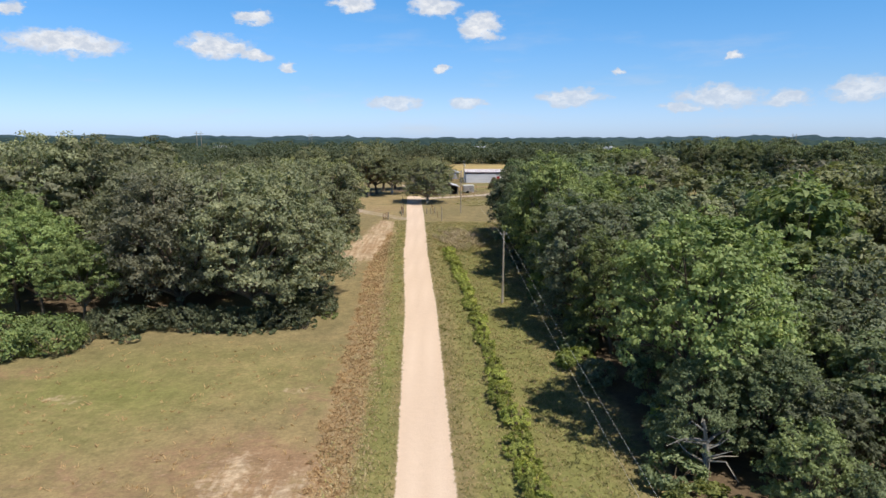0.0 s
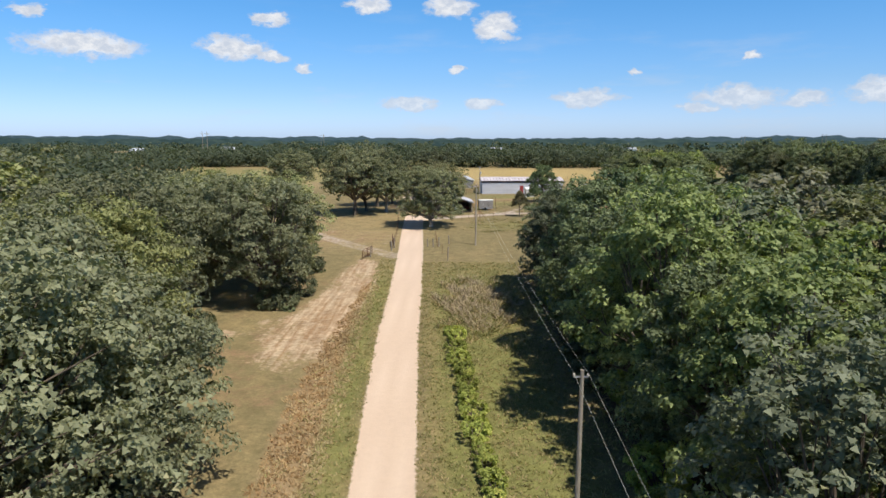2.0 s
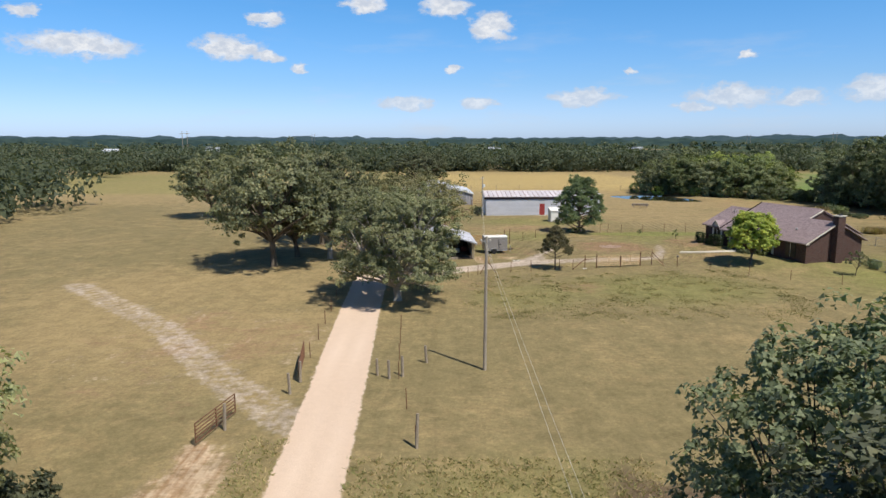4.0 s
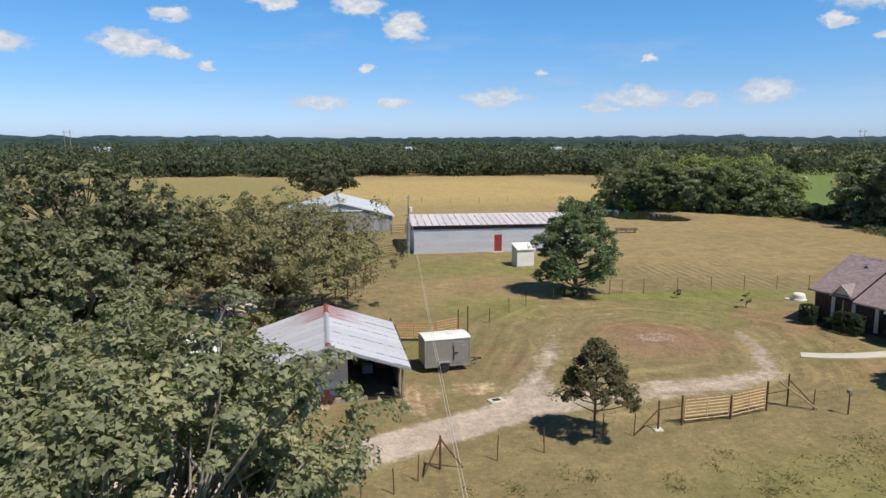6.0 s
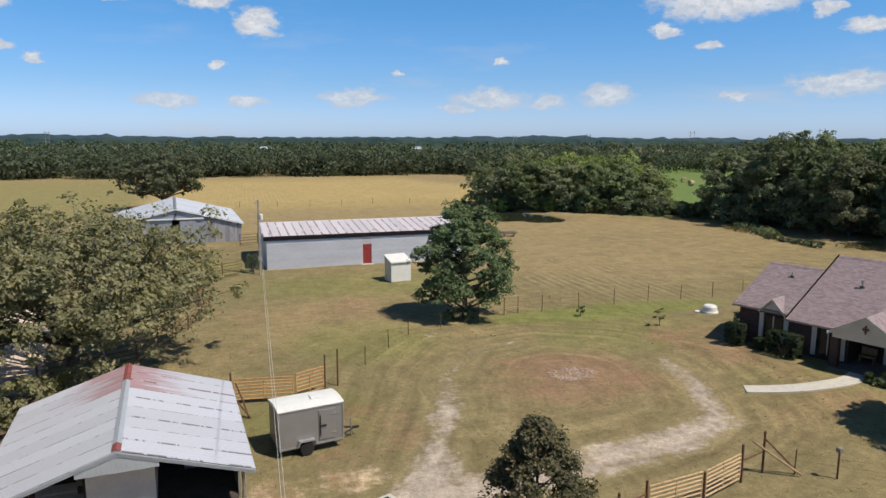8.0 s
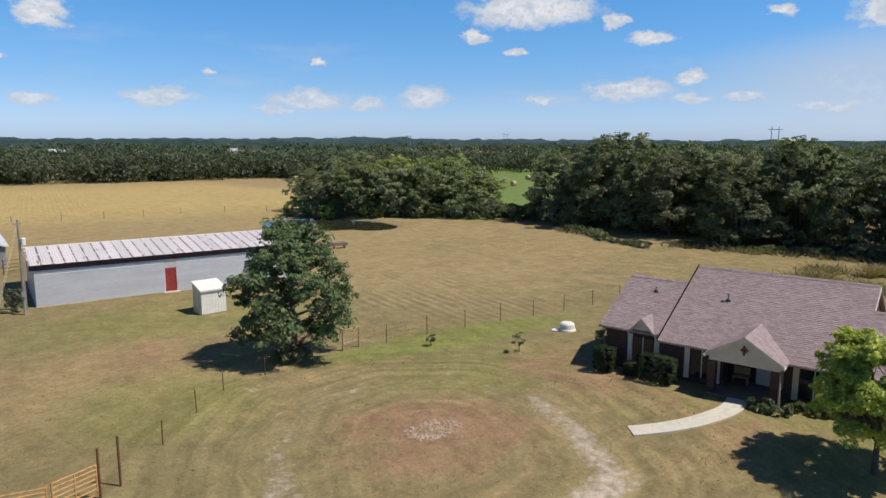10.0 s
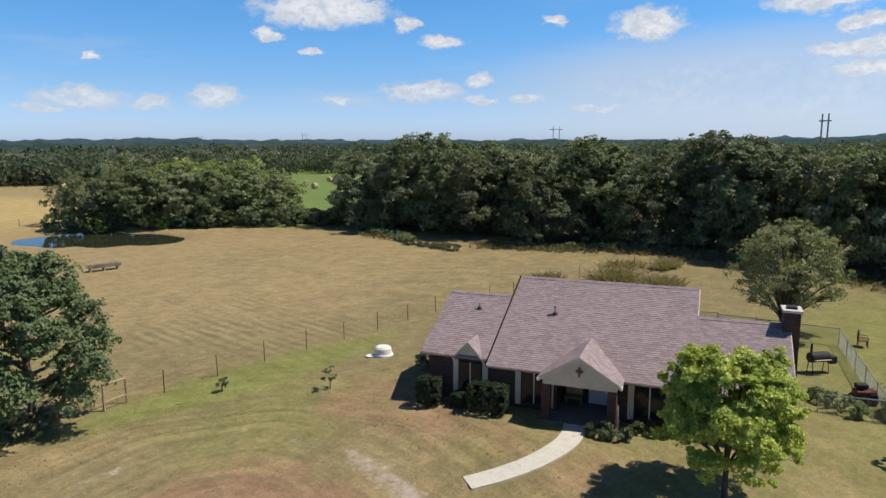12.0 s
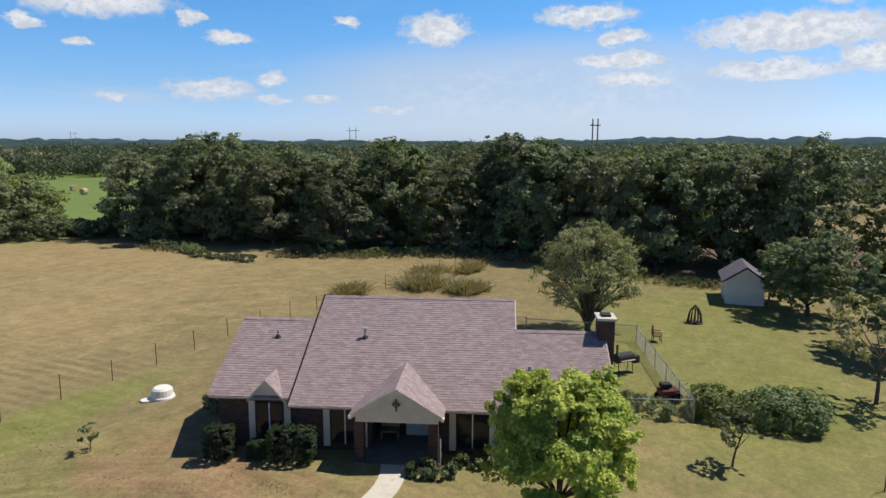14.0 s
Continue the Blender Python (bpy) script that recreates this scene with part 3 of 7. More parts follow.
def lathe(profile, sides=16, bm=None, at=(0, 0, 0), axis="z"):
    """A turned body: (radius, height) from end to end."""
    bm = bm or bmesh.new()
    rings = []
    for r, h in profile:
        ring = []
        for k in range(sides):
            a = 2 * math.pi * k / sides
            p = (r * math.cos(a), r * math.sin(a), h)
            p = p if axis == "z" else (h, p[0], p[1]) if axis == "x" else (p[0], h, p[1])
            ring.append(bm.verts.new((p[0] + at[0], p[1] + at[1], p[2] + at[2])))
        rings.append(ring)
    for r, s in zip(rings, rings[1:]):
        for k in range(sides):
            bm.faces.new((r[k], r[(k + 1) % sides], s[(k + 1) % sides], s[k]))
    bm.faces.new(rings[0][::-1])
    bm.faces.new(rings[-1])
    return bm


# ---- trees ----
def leaf_cards(rng, centers, radii, count, size, outward, flat=0.75, corners=4, own=0.8, dome=0.6):
    """Small leaf sprays strewn in lumps: arrays of corners and quads."""
    n = len(centers) * count
    c = np.repeat(centers, count, 0)
    r = np.repeat(radii, count)[:, None]
    d = rng.normal(size=(n, 3))
    d /= np.linalg.norm(d, axis=1)[:, None]
    d[:, 2] = np.where((d[:, 2] < -0.1) & (rng.random(n) < dome), -0.6 * d[:, 2], d[:, 2])
    p = c + d * r * (0.35 + 0.65 * rng.random((n, 1)) ** 0.6) * np.array([1, 1, flat])
    o = np.repeat(outward, count, 0)
    normal = own * d + (1.25 - own) * o + np.array([0, 0, 0.45]) + rng.normal(size=(n, 3)) * 0.52
    normal /= np.linalg.norm(normal, axis=1)[:, None]
    u = np.cross(normal, rng.normal(size=(n, 3)))
    u /= np.linalg.norm(u, axis=1)[:, None] + 1e-9
    v = np.cross(normal, u)
    s = (size * (0.6 + 0.8 * rng.random(n)))[:, None]
    bend = normal * s * 0.18
    if corners == 3:
        tri = np.stack([p - u * s * 0.72 - v * s * 0.28 - bend, p + u * s * 0.60 - v * s * 0.40, p + v * s * 0.68 - bend], 1).reshape(-1, 3)
        return tri, np.arange(n * 3).reshape(-1, 3)
    quad = np.stack([p - u * s * 0.62 - bend, p - v * s * 0.42, p + u * s * 0.62 - bend, p + v * s * 0.42], 1).reshape(-1, 3)
    return quad, np.arange(n * 4).reshape(-1, 4)


def tube_arrays(points, radii, sides):
    points = np.asarray(points, float)
    d = np.gradient(points, axis=0)
    d /= np.linalg.norm(d, axis=1)[:, None] + 1e-9
    ref = np.where(abs(d[:, 2:3]) > 0.9, np.array([[1.0, 0, 0]]), np.array([[0, 0, 1.0]]))
    u = np.cross(d, ref)
    u /= np.linalg.norm(u, axis=1)[:, None] + 1e-9
    v = np.cross(d, u)
    a = np.arange(sides) * 2 * math.pi / sides
    ring = points[:, None] + (u[:, None] * np.cos(a)[None, :, None] + v[:, None] * np.sin(a)[None, :, None]) * np.asarray(radii)[:, None, None]
    n = len(points)
    i, k = np.meshgrid(np.arange(n - 1), np.arange(sides), indexing="ij")
    k2 = (k + 1) % sides
    faces = np.stack([i * sides + k, i * sides + k2, (i + 1) * sides + k2, (i + 1) * sides + k], -1).reshape(-1, 4)
    return ring.reshape(-1, 3), faces


def tree_meshes(name, seed, height, radius, base, leaf, bark, lobes=13, clumps=20, count=34, size=0.30, trunk=0.28, top=0.6, gap=0.0, lump=0.85, twigs=3, skirt=0.7, lobe_size=1.0, corners=3, cone=0.0, fork_at=None, upright=0.0, own=0.8, leader=False):
    """Trunk with limbs, and a crown of leaf sprays in uneven lobes. base: height of the lowest leaves; top: how pointed the crown is."""
    rng = np.random.default_rng(seed)
    mid, half = (height + base) / 2, (height - base) / 2
    verts, faces, off = [], [], 0
    sway = rng.normal(size=2) * 0.04 * height
    fork = base + half * 0.35 if fork_at is None else fork_at
    fork = height * 0.93 if leader else fork
    hs = np.linspace(-0.15, 1, 7)
    line = np.stack([sway[0] * hs ** 2, sway[1] * hs ** 2, np.maximum(hs, -0.02) * fork], 1)
    girth = np.array([1.5, 1.1, 0.95, 0.78, 0.58, 0.38, 0.18]) if leader else np.array([1.55, 1.15, 1.0, 0.92, 0.85, 0.78, 0.7])
    tubes = [(line, trunk * girth, 8)]
    root = line[-1]
    centers, radii, out = [], [], []
    for i in range(lobes):
        a = 2.39996 * i + rng.random() * 0.7
        f = (i + 0.5) / lobes
        up = -0.80 + 1.65 * f
        reach = radius * (1 - abs(up) ** (1.6 + 1.6 * (1 - top))) ** 0.5 if abs(up) < 1 else 0.1 * radius
        if up < 0:
            reach = radius * (skirt + (1 - skirt) * reach / radius)
        reach *= 0.62 + 0.32 * rng.random()
        if up > 0:
            reach *= 1 - 0.45 * up * top
        reach *= 1 - cone * f
        lobe = np.array([math.cos(a) * reach, math.sin(a) * reach, mid + up * half * 0.84])
        lr = radius * (0.27 + 0.25 * rng.random()) * lobe_size * (1 - 0.55 * cone * f)
        lobe[2] = max(lobe[2], base + lr * 0.55)
        bend = root + (lobe - root) * np.array([0.45 - 0.22 * upright, 0.45 - 0.22 * upright, 0.30 + 0.35 * upright])
        start = line[4] if up < -0.2 else line[6]
        if leader:
            low = max(0.35 * base, lobe[2] - 0.45 * reach)
            start = np.array([np.interp(low, line[:, 2], line[:, k]) for k in range(3)])
            bend = start + (lobe - start) * np.array([0.5, 0.5, 0.35])
        t = np.linspace(0, 1, 5)[:, None]
        limb = (1 - t) ** 2 * start + 2 * t * (1 - t) * bend + t * t * lobe
        tubes.append((limb, trunk * np.linspace(0.5, 0.12, 5), 5 if twigs else 3))
        d = rng.normal(size=(clumps, 3))
        d /= np.linalg.norm(d, axis=1)[:, None]
        d[:, 2] = np.where(d[:, 2] < -0.55, -d[:, 2] * 0.4, d[:, 2])
        keep = rng.random(clumps) >= gap
        d = d[keep]
        cs = lobe + d * lr * (0.55 + 0.5 * rng.random((len(d), 1))) * np.array([1, 1, 0.82])
        for c in cs[:twigs]:
            tubes.append((np.linspace(limb[3], c, 3), trunk * np.array([0.16, 0.1, 0.04]), 4))
        centers.append(cs)
        radii.append(lump * (0.40 + 0.75 * rng.random(len(cs)) ** 1.4) * radius / 5.0)
        o = cs - np.array([0, 0, mid - 0.3 * half])
        out.append(o / (np.linalg.norm(o, axis=1)[:, None] + 1e-9))
    for p, r, s in tubes:
        v, f = tube_arrays(p, r, s)
        verts.append(v)
        faces.append(f + off)
        off += len(v)
    trunk_me = mesh_from(name + "_trunk", np.concatenate(verts), np.concatenate(faces), bark, True)
    quad, qf = leaf_cards(rng, np.concatenate(centers), np.concatenate(radii), count, size, np.concatenate(out), 0.75, corners, own)
    return trunk_me, mesh_from(name + "_crown", quad, qf, leaf)


def plant_tree(name, meshes, x, y, turn, label, category="tree", group="", scale=1.0, tall=1.0):
    ob = thing(name, x, y, 0, label, category, group)
    ob.matrix_basis = pose(x, y, gz(x, y) - 0.05, 0, 0, turn) @ Matrix.Diagonal((scale, scale, scale * tall, 1))
    part("trunk", meshes[0], None, ob)
    part("crown", meshes[1], None, ob)
    return ob


OAKS = [tree_meshes("oak", 11 + i, 13.5, 6.2, 0.5, LEAF_OAK, BARK, lobes=34, clumps=24, count=54, size=0.168, trunk=0.34, top=0.35, lump=0.74) for i in range(4)]
OAKS_HIGH = [tree_meshes("park_oak", 21 + i, 13.2, 6.4, 2.6, LEAF_OAK_STEADY, BARK, lobes=32, clumps=22, count=38, size=0.22, trunk=0.36, top=0.3, lump=0.72, skirt=0.8) for i in range(2)]
OAKS_FAR = [tree_meshes("oak_far", 31 + i, 13.5, 6.0, 1.0, LEAF_OAK, BARK, lobes=18, clumps=13, count=20, size=0.42, own=0.55, trunk=0.32, top=0.4, twigs=0) for i in range(3)]
WOODS = [tree_meshes("wood", 51 + i, 14.0, 4.8, 0.8, LEAF_GREEN, BARK, lobes=26, clumps=20, count=24, size=0.26, trunk=0.24, top=0.75, gap=0.12, lump=0.78) for i in range(3)]
WOODS_EDGE = [tree_meshes("edge_wood", 151 + i, 14.0, 4.8, 0.8, LEAF_GREEN, BARK, lobes=32, clumps=24, count=44, size=0.165, trunk=0.24, top=0.75, gap=0.12, lump=0.75) for i in range(3)]
FRESH = tree_meshes("fresh_wood", 57, 13.8, 4.9, 4.0, LEAF_FRESH, BARK, lobes=32, clumps=24, count=44, size=0.165, trunk=0.24, top=0.6, gap=0.1, lump=0.75)
WOODS_MIXED = [tree_meshes("mixed_wood", 66 + i, 14.0, 5.0, -1.4, (LEAF_DARK, LEAF_OAK_STEADY)[i], BARK, lobes=26, clumps=18, count=38, size=0.235, lump=0.85, own=0.45, trunk=0.24, top=0.5, twigs=0, skirt=0.95, lobe_size=0.85) for i in range(2)]
WOODS_DARK = [tree_meshes("dark_wood", 61 + i, 14.0, 5.3, -1.4, LEAF_DARK, BARK, lobes=26, clumps=18, count=38, size=0.235, lump=0.85, own=0.45, trunk=0.24, top=0.45, twigs=0, skirt=0.95, lobe_size=0.85) for i in range(3)]
WOODS_FAR = [tree_meshes("far_wood", 71 + i, 13.0, 5.2, 0.8, (LEAF_GREEN, LEAF_FRESH)[i], BARK, lobes=18, clumps=12, count=17, size=0.45, own=0.5, trunk=0.26, top=0.5, twigs=0) for i in range(2)]
POND_TREES = [tree_meshes("bank_tree", 81 + i, 10.0, 5.2, -0.8, LEAF_BANK, BARK, lobes=24, clumps=16, count=34, size=0.25, own=0.45, trunk=0.22, top=0.4, twigs=0, skirt=0.9) for i in range(2)]
rng = random.Random(5)


def grove(spots, kinds, label, group, name="oak_tree", low=0.85, high=1.1):
    for x, y, *s in spots:
        s = s[0] if s else rng.uniform(low, high)
        plant_tree(name, kinds[rng.randrange(len(kinds))], x, y, rng.uniform(0, 360), label, group=group, scale=s, tall=rng.uniform(0.94, 1.06))


def scatter(x0, x1, y0, y1, step, inside, seed):
    r = random.Random(seed)
    out = []
    y = y0
    while y < y1:
        x = x0
        while x < x1:
            px, py = x + r.uniform(-0.35, 0.35) * step, y + r.uniform(-0.35, 0.35) * step
            if inside(px, py):
                out.append((px, py))
            x += step
        y += step
    return out


# oak grove beside the drive, over the mown clearing
grove([(-16.5, 62.0, 1.05), (-24.5, 62.5, 1.0), (-14.6, 68.5, 0.82), (-21.5, 74, 0.95), (-22.5, 83, 0.92), (-17.5, 104, 0.95), (-18.5, 113.5, 0.9), (-24, 107, 1.0), (-29, 71, 1.12), (-26, 92, 1.05), (-36, 78, 1.28), (-27.5, 117, 0.9), (-44, 77, 1.2), (-50, 71, 1.12)],
      OAKS, "dark green oak with a broad leafy crown beside the drive", "oaks of the grove")
grove([(-31.0, 58.0, 0.62), (-35.5, 59.5, 0.78), (-40.5, 64, 0.85), (-39, 56, 0.5)], [FRESH], "yellow-green leafy tree at the edge of the clearing", "trees at the clearing", name="leafy_tree")
grove(scatter(-120, -32, 70, 150, 12.5, lambda x, y: x < -36 + (y - 110) * 0.12 and not (y > 135 and x > -70), 3), OAKS_FAR, "dark green oak among other trees of the wood", "trees of the west wood")
grove(scatter(-110, -46, 20, 70, 12.5, lambda x, y: x < -48, 4), OAKS_FAR, "dark green oak among other trees of the wood", "trees of the west wood")
# wood on the other side of the drive
grove([(13.9, 34.6, 0.48), (17.6, 34.2, 0.58), (17.0, 41.0, 0.62), (16.4, 44.5, 0.72), (13.8, 52.5, 0.70), (13.2, 58.5, 0.95), (14.4, 66.0, 0.92), (13.2, 76.0, 1.02), (13.6, 71.0, 0.80), (14.2, 83.0, 1.0), (12.6, 88.5, 0.92), (13.6, 96.5, 0.98), (11.9, 104, 0.88), (12.6, 110, 0.80)],
      WOODS_EDGE, "green leafy tree at the edge of the wood", "trees of the east wood", name="leafy_tree")
grove([(20.5, 50, 0.80), (20, 58, 0.90), (21, 66, 0.95), (20, 75, 1.0), (19.8, 84, 1.02), (20, 93, 1.05), (20.5, 102, 1.0), (19.2, 110, 0.85), (22, 42, 0.66), (19.2, 31.5, 0.45), (23.5, 34, 0.6), (27.5, 36, 0.62), (31.5, 31, 0.62), (27, 43, 0.72), (33, 40, 0.7), (21, 25.5, 0.5), (26, 27, 0.58), (32, 25, 0.6), (16.4, 28.0, 0.40), (18.6, 35.5, 0.45), (21.5, 37.5, 0.55), (24, 30, 0.5), (28.5, 30, 0.52), (17.8, 24.5, 0.38), (24, 38.5, 0.6), (30, 36.5, 0.6)],
      WOODS, "green leafy tree in the wood beside the drive", "trees of the east wood", name="leafy_tree")
plant_tree("leafy_tree", FRESH, 15.2, 38.2, 40, "tall fresh green tree standing out of the wood", group="trees of the east wood", scale=0.98)
grove([(33.5, 64, 0.85), (37, 72, 0.8)], [FRESH], "fresh green tree deep in the wood", "trees of the east wood", name="leafy_tree")
grove(scatter(26, 112, 30, 122, 10.0, lambda x, y: x > 27 and y < 122 - (x - 27) * 0.22, 7), OAKS_FAR + WOODS_FAR, "green leafy tree deep in the wood", "trees of the east wood", name="leafy_tree", low=0.75, high=1.02)
# park oaks by the gate and beyond
grove([(-17.2, 167.0, 0.95), (-15.8, 172.5, 0.80), (-40, 214, 0.88)], OAKS_HIGH, "dark green oak standing in dry mown grass", "oaks in the pasture")
# woods behind the house
grove(scatter(84, 103, 136, 236, 6.6, lambda x, y: x > 85.5 + 4.5 * math.sin(y * 0.11) - (6 if y > 212 else 0) + max(0, 168 - y) * 0.5, 9), WOODS_DARK + WOODS_MIXED, "dark green tree at the edge of the wood", "trees of the house wood", name="leafy_tree", low=0.72, high=1.08)
grove([(93.0, 185.0, 1.10), (95.5, 189.0, 1.06), (97.0, 168.0, 1.05), (92.0, 203.0, 1.05), (83.0, 238.5, 0.86), (86.5, 241.5, 0.95)], WOODS_DARK, "tall dark tree rising out of the wood", "trees of the house wood", name="leafy_tree")
# trees by the pond
grove([(55.5, 270, 0.85), (60.5, 266, 1.0), (66, 262, 1.0), (71, 257.5, 1.05), (76, 255, 1.0), (63, 274, 1.1), (70, 268, 1.15), (77, 263, 1.1), (57, 277, 0.9), (79.5, 254.5, 0.72)], POND_TREES, "green leafy tree on the bank of the pond", "trees by the pond", name="leafy_tree")


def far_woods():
    """Distant tree belts, one lumpy crown after another, too far off to tell apart."""
    r = np.random.default_rng(17)
    spots = []

    def belt(n, x0, x1, y0, y1, h0, h1):
        for _ in range(n):
            spots.append((r.uniform(x0, x1), r.uniform(y0, y1), r.uniform(h0, h1)))

    belt(260, -420, -120, 235, 420, 6.5, 10)
    belt(190, -210, -74, 150, 240, 7, 11)
    belt(330, -170, 140, 408, 450, 6.5, 11.5)
    belt(120, 90, 330, 395, 450, 6.5, 10)
    belt(70, -260, 420, 520, 620, 7, 11)
    belt(150, 155, 330, 140, 270, 9, 14)
    belt(60, 185, 330, 290, 345, 6.5, 10)
    belt(120, 125, 400, 20, 140, 9, 14)
    belt(160, -420, -130, 10, 160, 9, 14)
    for _ in range(1500):
        a, d = r.uniform(-1.15, 2.1), 470 + 1050 * r.random() ** 1.5
        x, y = d * math.sin(a), 150 + d * math.cos(a)
        if math.sin(x * 0.011 + 1) * math.cos(y * 0.009) > -0.42 and not (d < 1060 and 0.28 < a < 0.45):
            spots.append((x, y, r.uniform(9, 15)))
    verts, faces, off = [], [], 0
    for x, y, h in spots:
        d = math.hypot(x, y - 150)
        lobes, n, s = (10, 36, 0.55) if d < 480 else (8, 16, 1.1) if d < 1000 else (3, 9, 3.0)
        w = h * r.uniform(0.62, 1.0) * (1.0 if d < 1200 else 1.3)
        a, e = r.uniform(0, 6.283, lobes), r.uniform(-1.25, 0.85, lobes)
        mid = np.stack([np.cos(a) * w * 0.52, np.sin(a) * w * 0.52, h * (0.48 + 0.30 * e)], 1)
        big = w * r.uniform(0.42, 0.66, lobes)
        o = r.normal(size=(lobes * n, 3))
        o /= np.linalg.norm(o, axis=1)[:, None]
        o[:, 2] = np.where(o[:, 2] < -0.5, -o[:, 2], o[:, 2])
        p = np.repeat(mid, n, 0) + o * (np.repeat(big, n) * r.uniform(0.78, 1.06, lobes * n))[:, None] * np.array([1, 1, 0.60])
        p[:, 2] = np.maximum(p[:, 2], 0.3)
        normal = o + r.normal(size=o.shape) * 0.30
        normal /= np.linalg.norm(normal, axis=1)[:, None]
        u = np.cross(normal, r.normal(size=o.shape))
        u /= np.linalg.norm(u, axis=1)[:, None] + 1e-9
        v = np.cross(normal, u)
        k = (s * r.uniform(0.55, 1.25, len(p)))[:, None]
        q = np.stack([p - u * k - v * k * 0.6, p + u * k - v * k * 0.6, p + v * k], 1).reshape(-1, 3)
        verts.append(q + np.array([x, y, gz(x, y)]))
        faces.append(np.arange(len(q)).reshape(-1, 3) + off)
        off += len(q)
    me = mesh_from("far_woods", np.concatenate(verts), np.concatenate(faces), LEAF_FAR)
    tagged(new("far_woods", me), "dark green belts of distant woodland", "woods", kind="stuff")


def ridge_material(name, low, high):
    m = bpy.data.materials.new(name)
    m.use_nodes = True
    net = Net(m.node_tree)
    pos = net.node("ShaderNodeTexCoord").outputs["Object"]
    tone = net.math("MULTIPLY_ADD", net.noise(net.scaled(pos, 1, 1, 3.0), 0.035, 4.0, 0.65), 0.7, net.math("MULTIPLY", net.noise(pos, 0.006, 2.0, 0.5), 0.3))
    # plain emission; distance haze is put into its bluish colours
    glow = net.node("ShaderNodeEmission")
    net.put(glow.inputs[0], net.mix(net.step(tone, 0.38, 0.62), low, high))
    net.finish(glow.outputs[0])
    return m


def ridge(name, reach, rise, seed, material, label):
    """A glowing backdrop of a wooded rise along the horizon, with the bumps of single crowns on its crest."""
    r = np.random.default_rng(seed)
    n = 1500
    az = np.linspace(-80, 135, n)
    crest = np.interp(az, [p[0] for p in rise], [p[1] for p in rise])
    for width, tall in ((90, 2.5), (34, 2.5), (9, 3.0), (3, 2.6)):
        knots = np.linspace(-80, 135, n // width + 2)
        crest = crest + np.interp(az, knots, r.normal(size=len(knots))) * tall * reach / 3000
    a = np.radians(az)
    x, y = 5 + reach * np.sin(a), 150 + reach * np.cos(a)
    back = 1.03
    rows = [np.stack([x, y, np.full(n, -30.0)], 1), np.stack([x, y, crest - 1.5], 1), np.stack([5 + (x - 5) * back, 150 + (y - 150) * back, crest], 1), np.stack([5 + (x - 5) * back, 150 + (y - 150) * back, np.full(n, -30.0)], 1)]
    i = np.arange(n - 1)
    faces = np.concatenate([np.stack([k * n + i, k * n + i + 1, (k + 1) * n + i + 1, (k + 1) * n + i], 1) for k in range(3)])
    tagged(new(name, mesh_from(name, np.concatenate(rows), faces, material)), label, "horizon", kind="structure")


# both ridges glow by themselves, with haze painted into the tone
ridge("backdrop_hills", 3400.0, [(-80, 36), (-20, 34), (10, 29), (40, 28), (70, 27), (85, 36), (100, 44), (135, 40)], 5, ridge_material("hazy_hill_glow", (0.058, 0.100, 0.125), (0.084, 0.130, 0.152)), "glowing backdrop hills with blue-green haze in their colour")
ridge("backdrop_woods", 2100.0, [(-80, 20), (0, 18), (50, 17), (90, 17), (135, 18)], 9, ridge_material("hazy_rise_glow", (0.040, 0.072, 0.075), (0.075, 0.115, 0.105)), "glowing dark backdrop woods, tinted blue for haze")
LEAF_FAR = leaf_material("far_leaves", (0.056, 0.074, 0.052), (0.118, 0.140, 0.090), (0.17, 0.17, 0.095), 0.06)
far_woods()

# ---- building materials ----
def shingle_material():
    m = bpy.data.materials.new("shingles")
    m.use_nodes = True
    net = Net(m.node_tree)
    pos = net.node("ShaderNodeTexCoord").outputs["Object"]
    tabs = net.node("ShaderNodeTexBrick")
    net.put(tabs.inputs["Vector"], pos)
    for key, value in (("Scale", 1.0), ("Mortar Size", 0.006), ("Bias", 0.0), ("Brick Width", 0.27), ("Row Height", 0.131)):
        tabs.inputs[key].default_value = value
    tabs.inputs["Color1"].default_value = (0.262, 0.200, 0.208, 1)
    tabs.inputs["Color2"].default_value = (0.392, 0.308, 0.315, 1)
    tabs.inputs["Mortar"].default_value = (0.17, 0.135, 0.14, 1)
    n = net.noise(pos, 1.1, 4.0, 0.6)
    blend = net.noise(net.scaled(pos, 2.6, 6.5, 6.5), 1.0, 3.0, 0.75)
    col = net.mix(net.math("MULTIPLY", net.step(n, 0.4, 0.7), 0.35), tabs.outputs["Color"], (0.40, 0.32, 0.335))
    col = net.mix(net.math("MULTIPLY", net.step(blend, 0.50, 0.68), 0.55), col, (0.455, 0.370, 0.375))
    col = net.mix(net.math("MULTIPLY", net.step(net.math("SUBTRACT", 1.0, blend), 0.50, 0.68), 0.55), col, (0.205, 0.155, 0.170))
    fine = net.noise(pos, 40.0, 3.0, 0.7)
    col = net.mix(net.math("MULTIPLY", fine, 0.4), col, (0.25, 0.19, 0.20))
    net.finish(net.surface(col, 0.92, 0.0, net.bump(fine, 0.4, 0.01), 0.2))
    return m


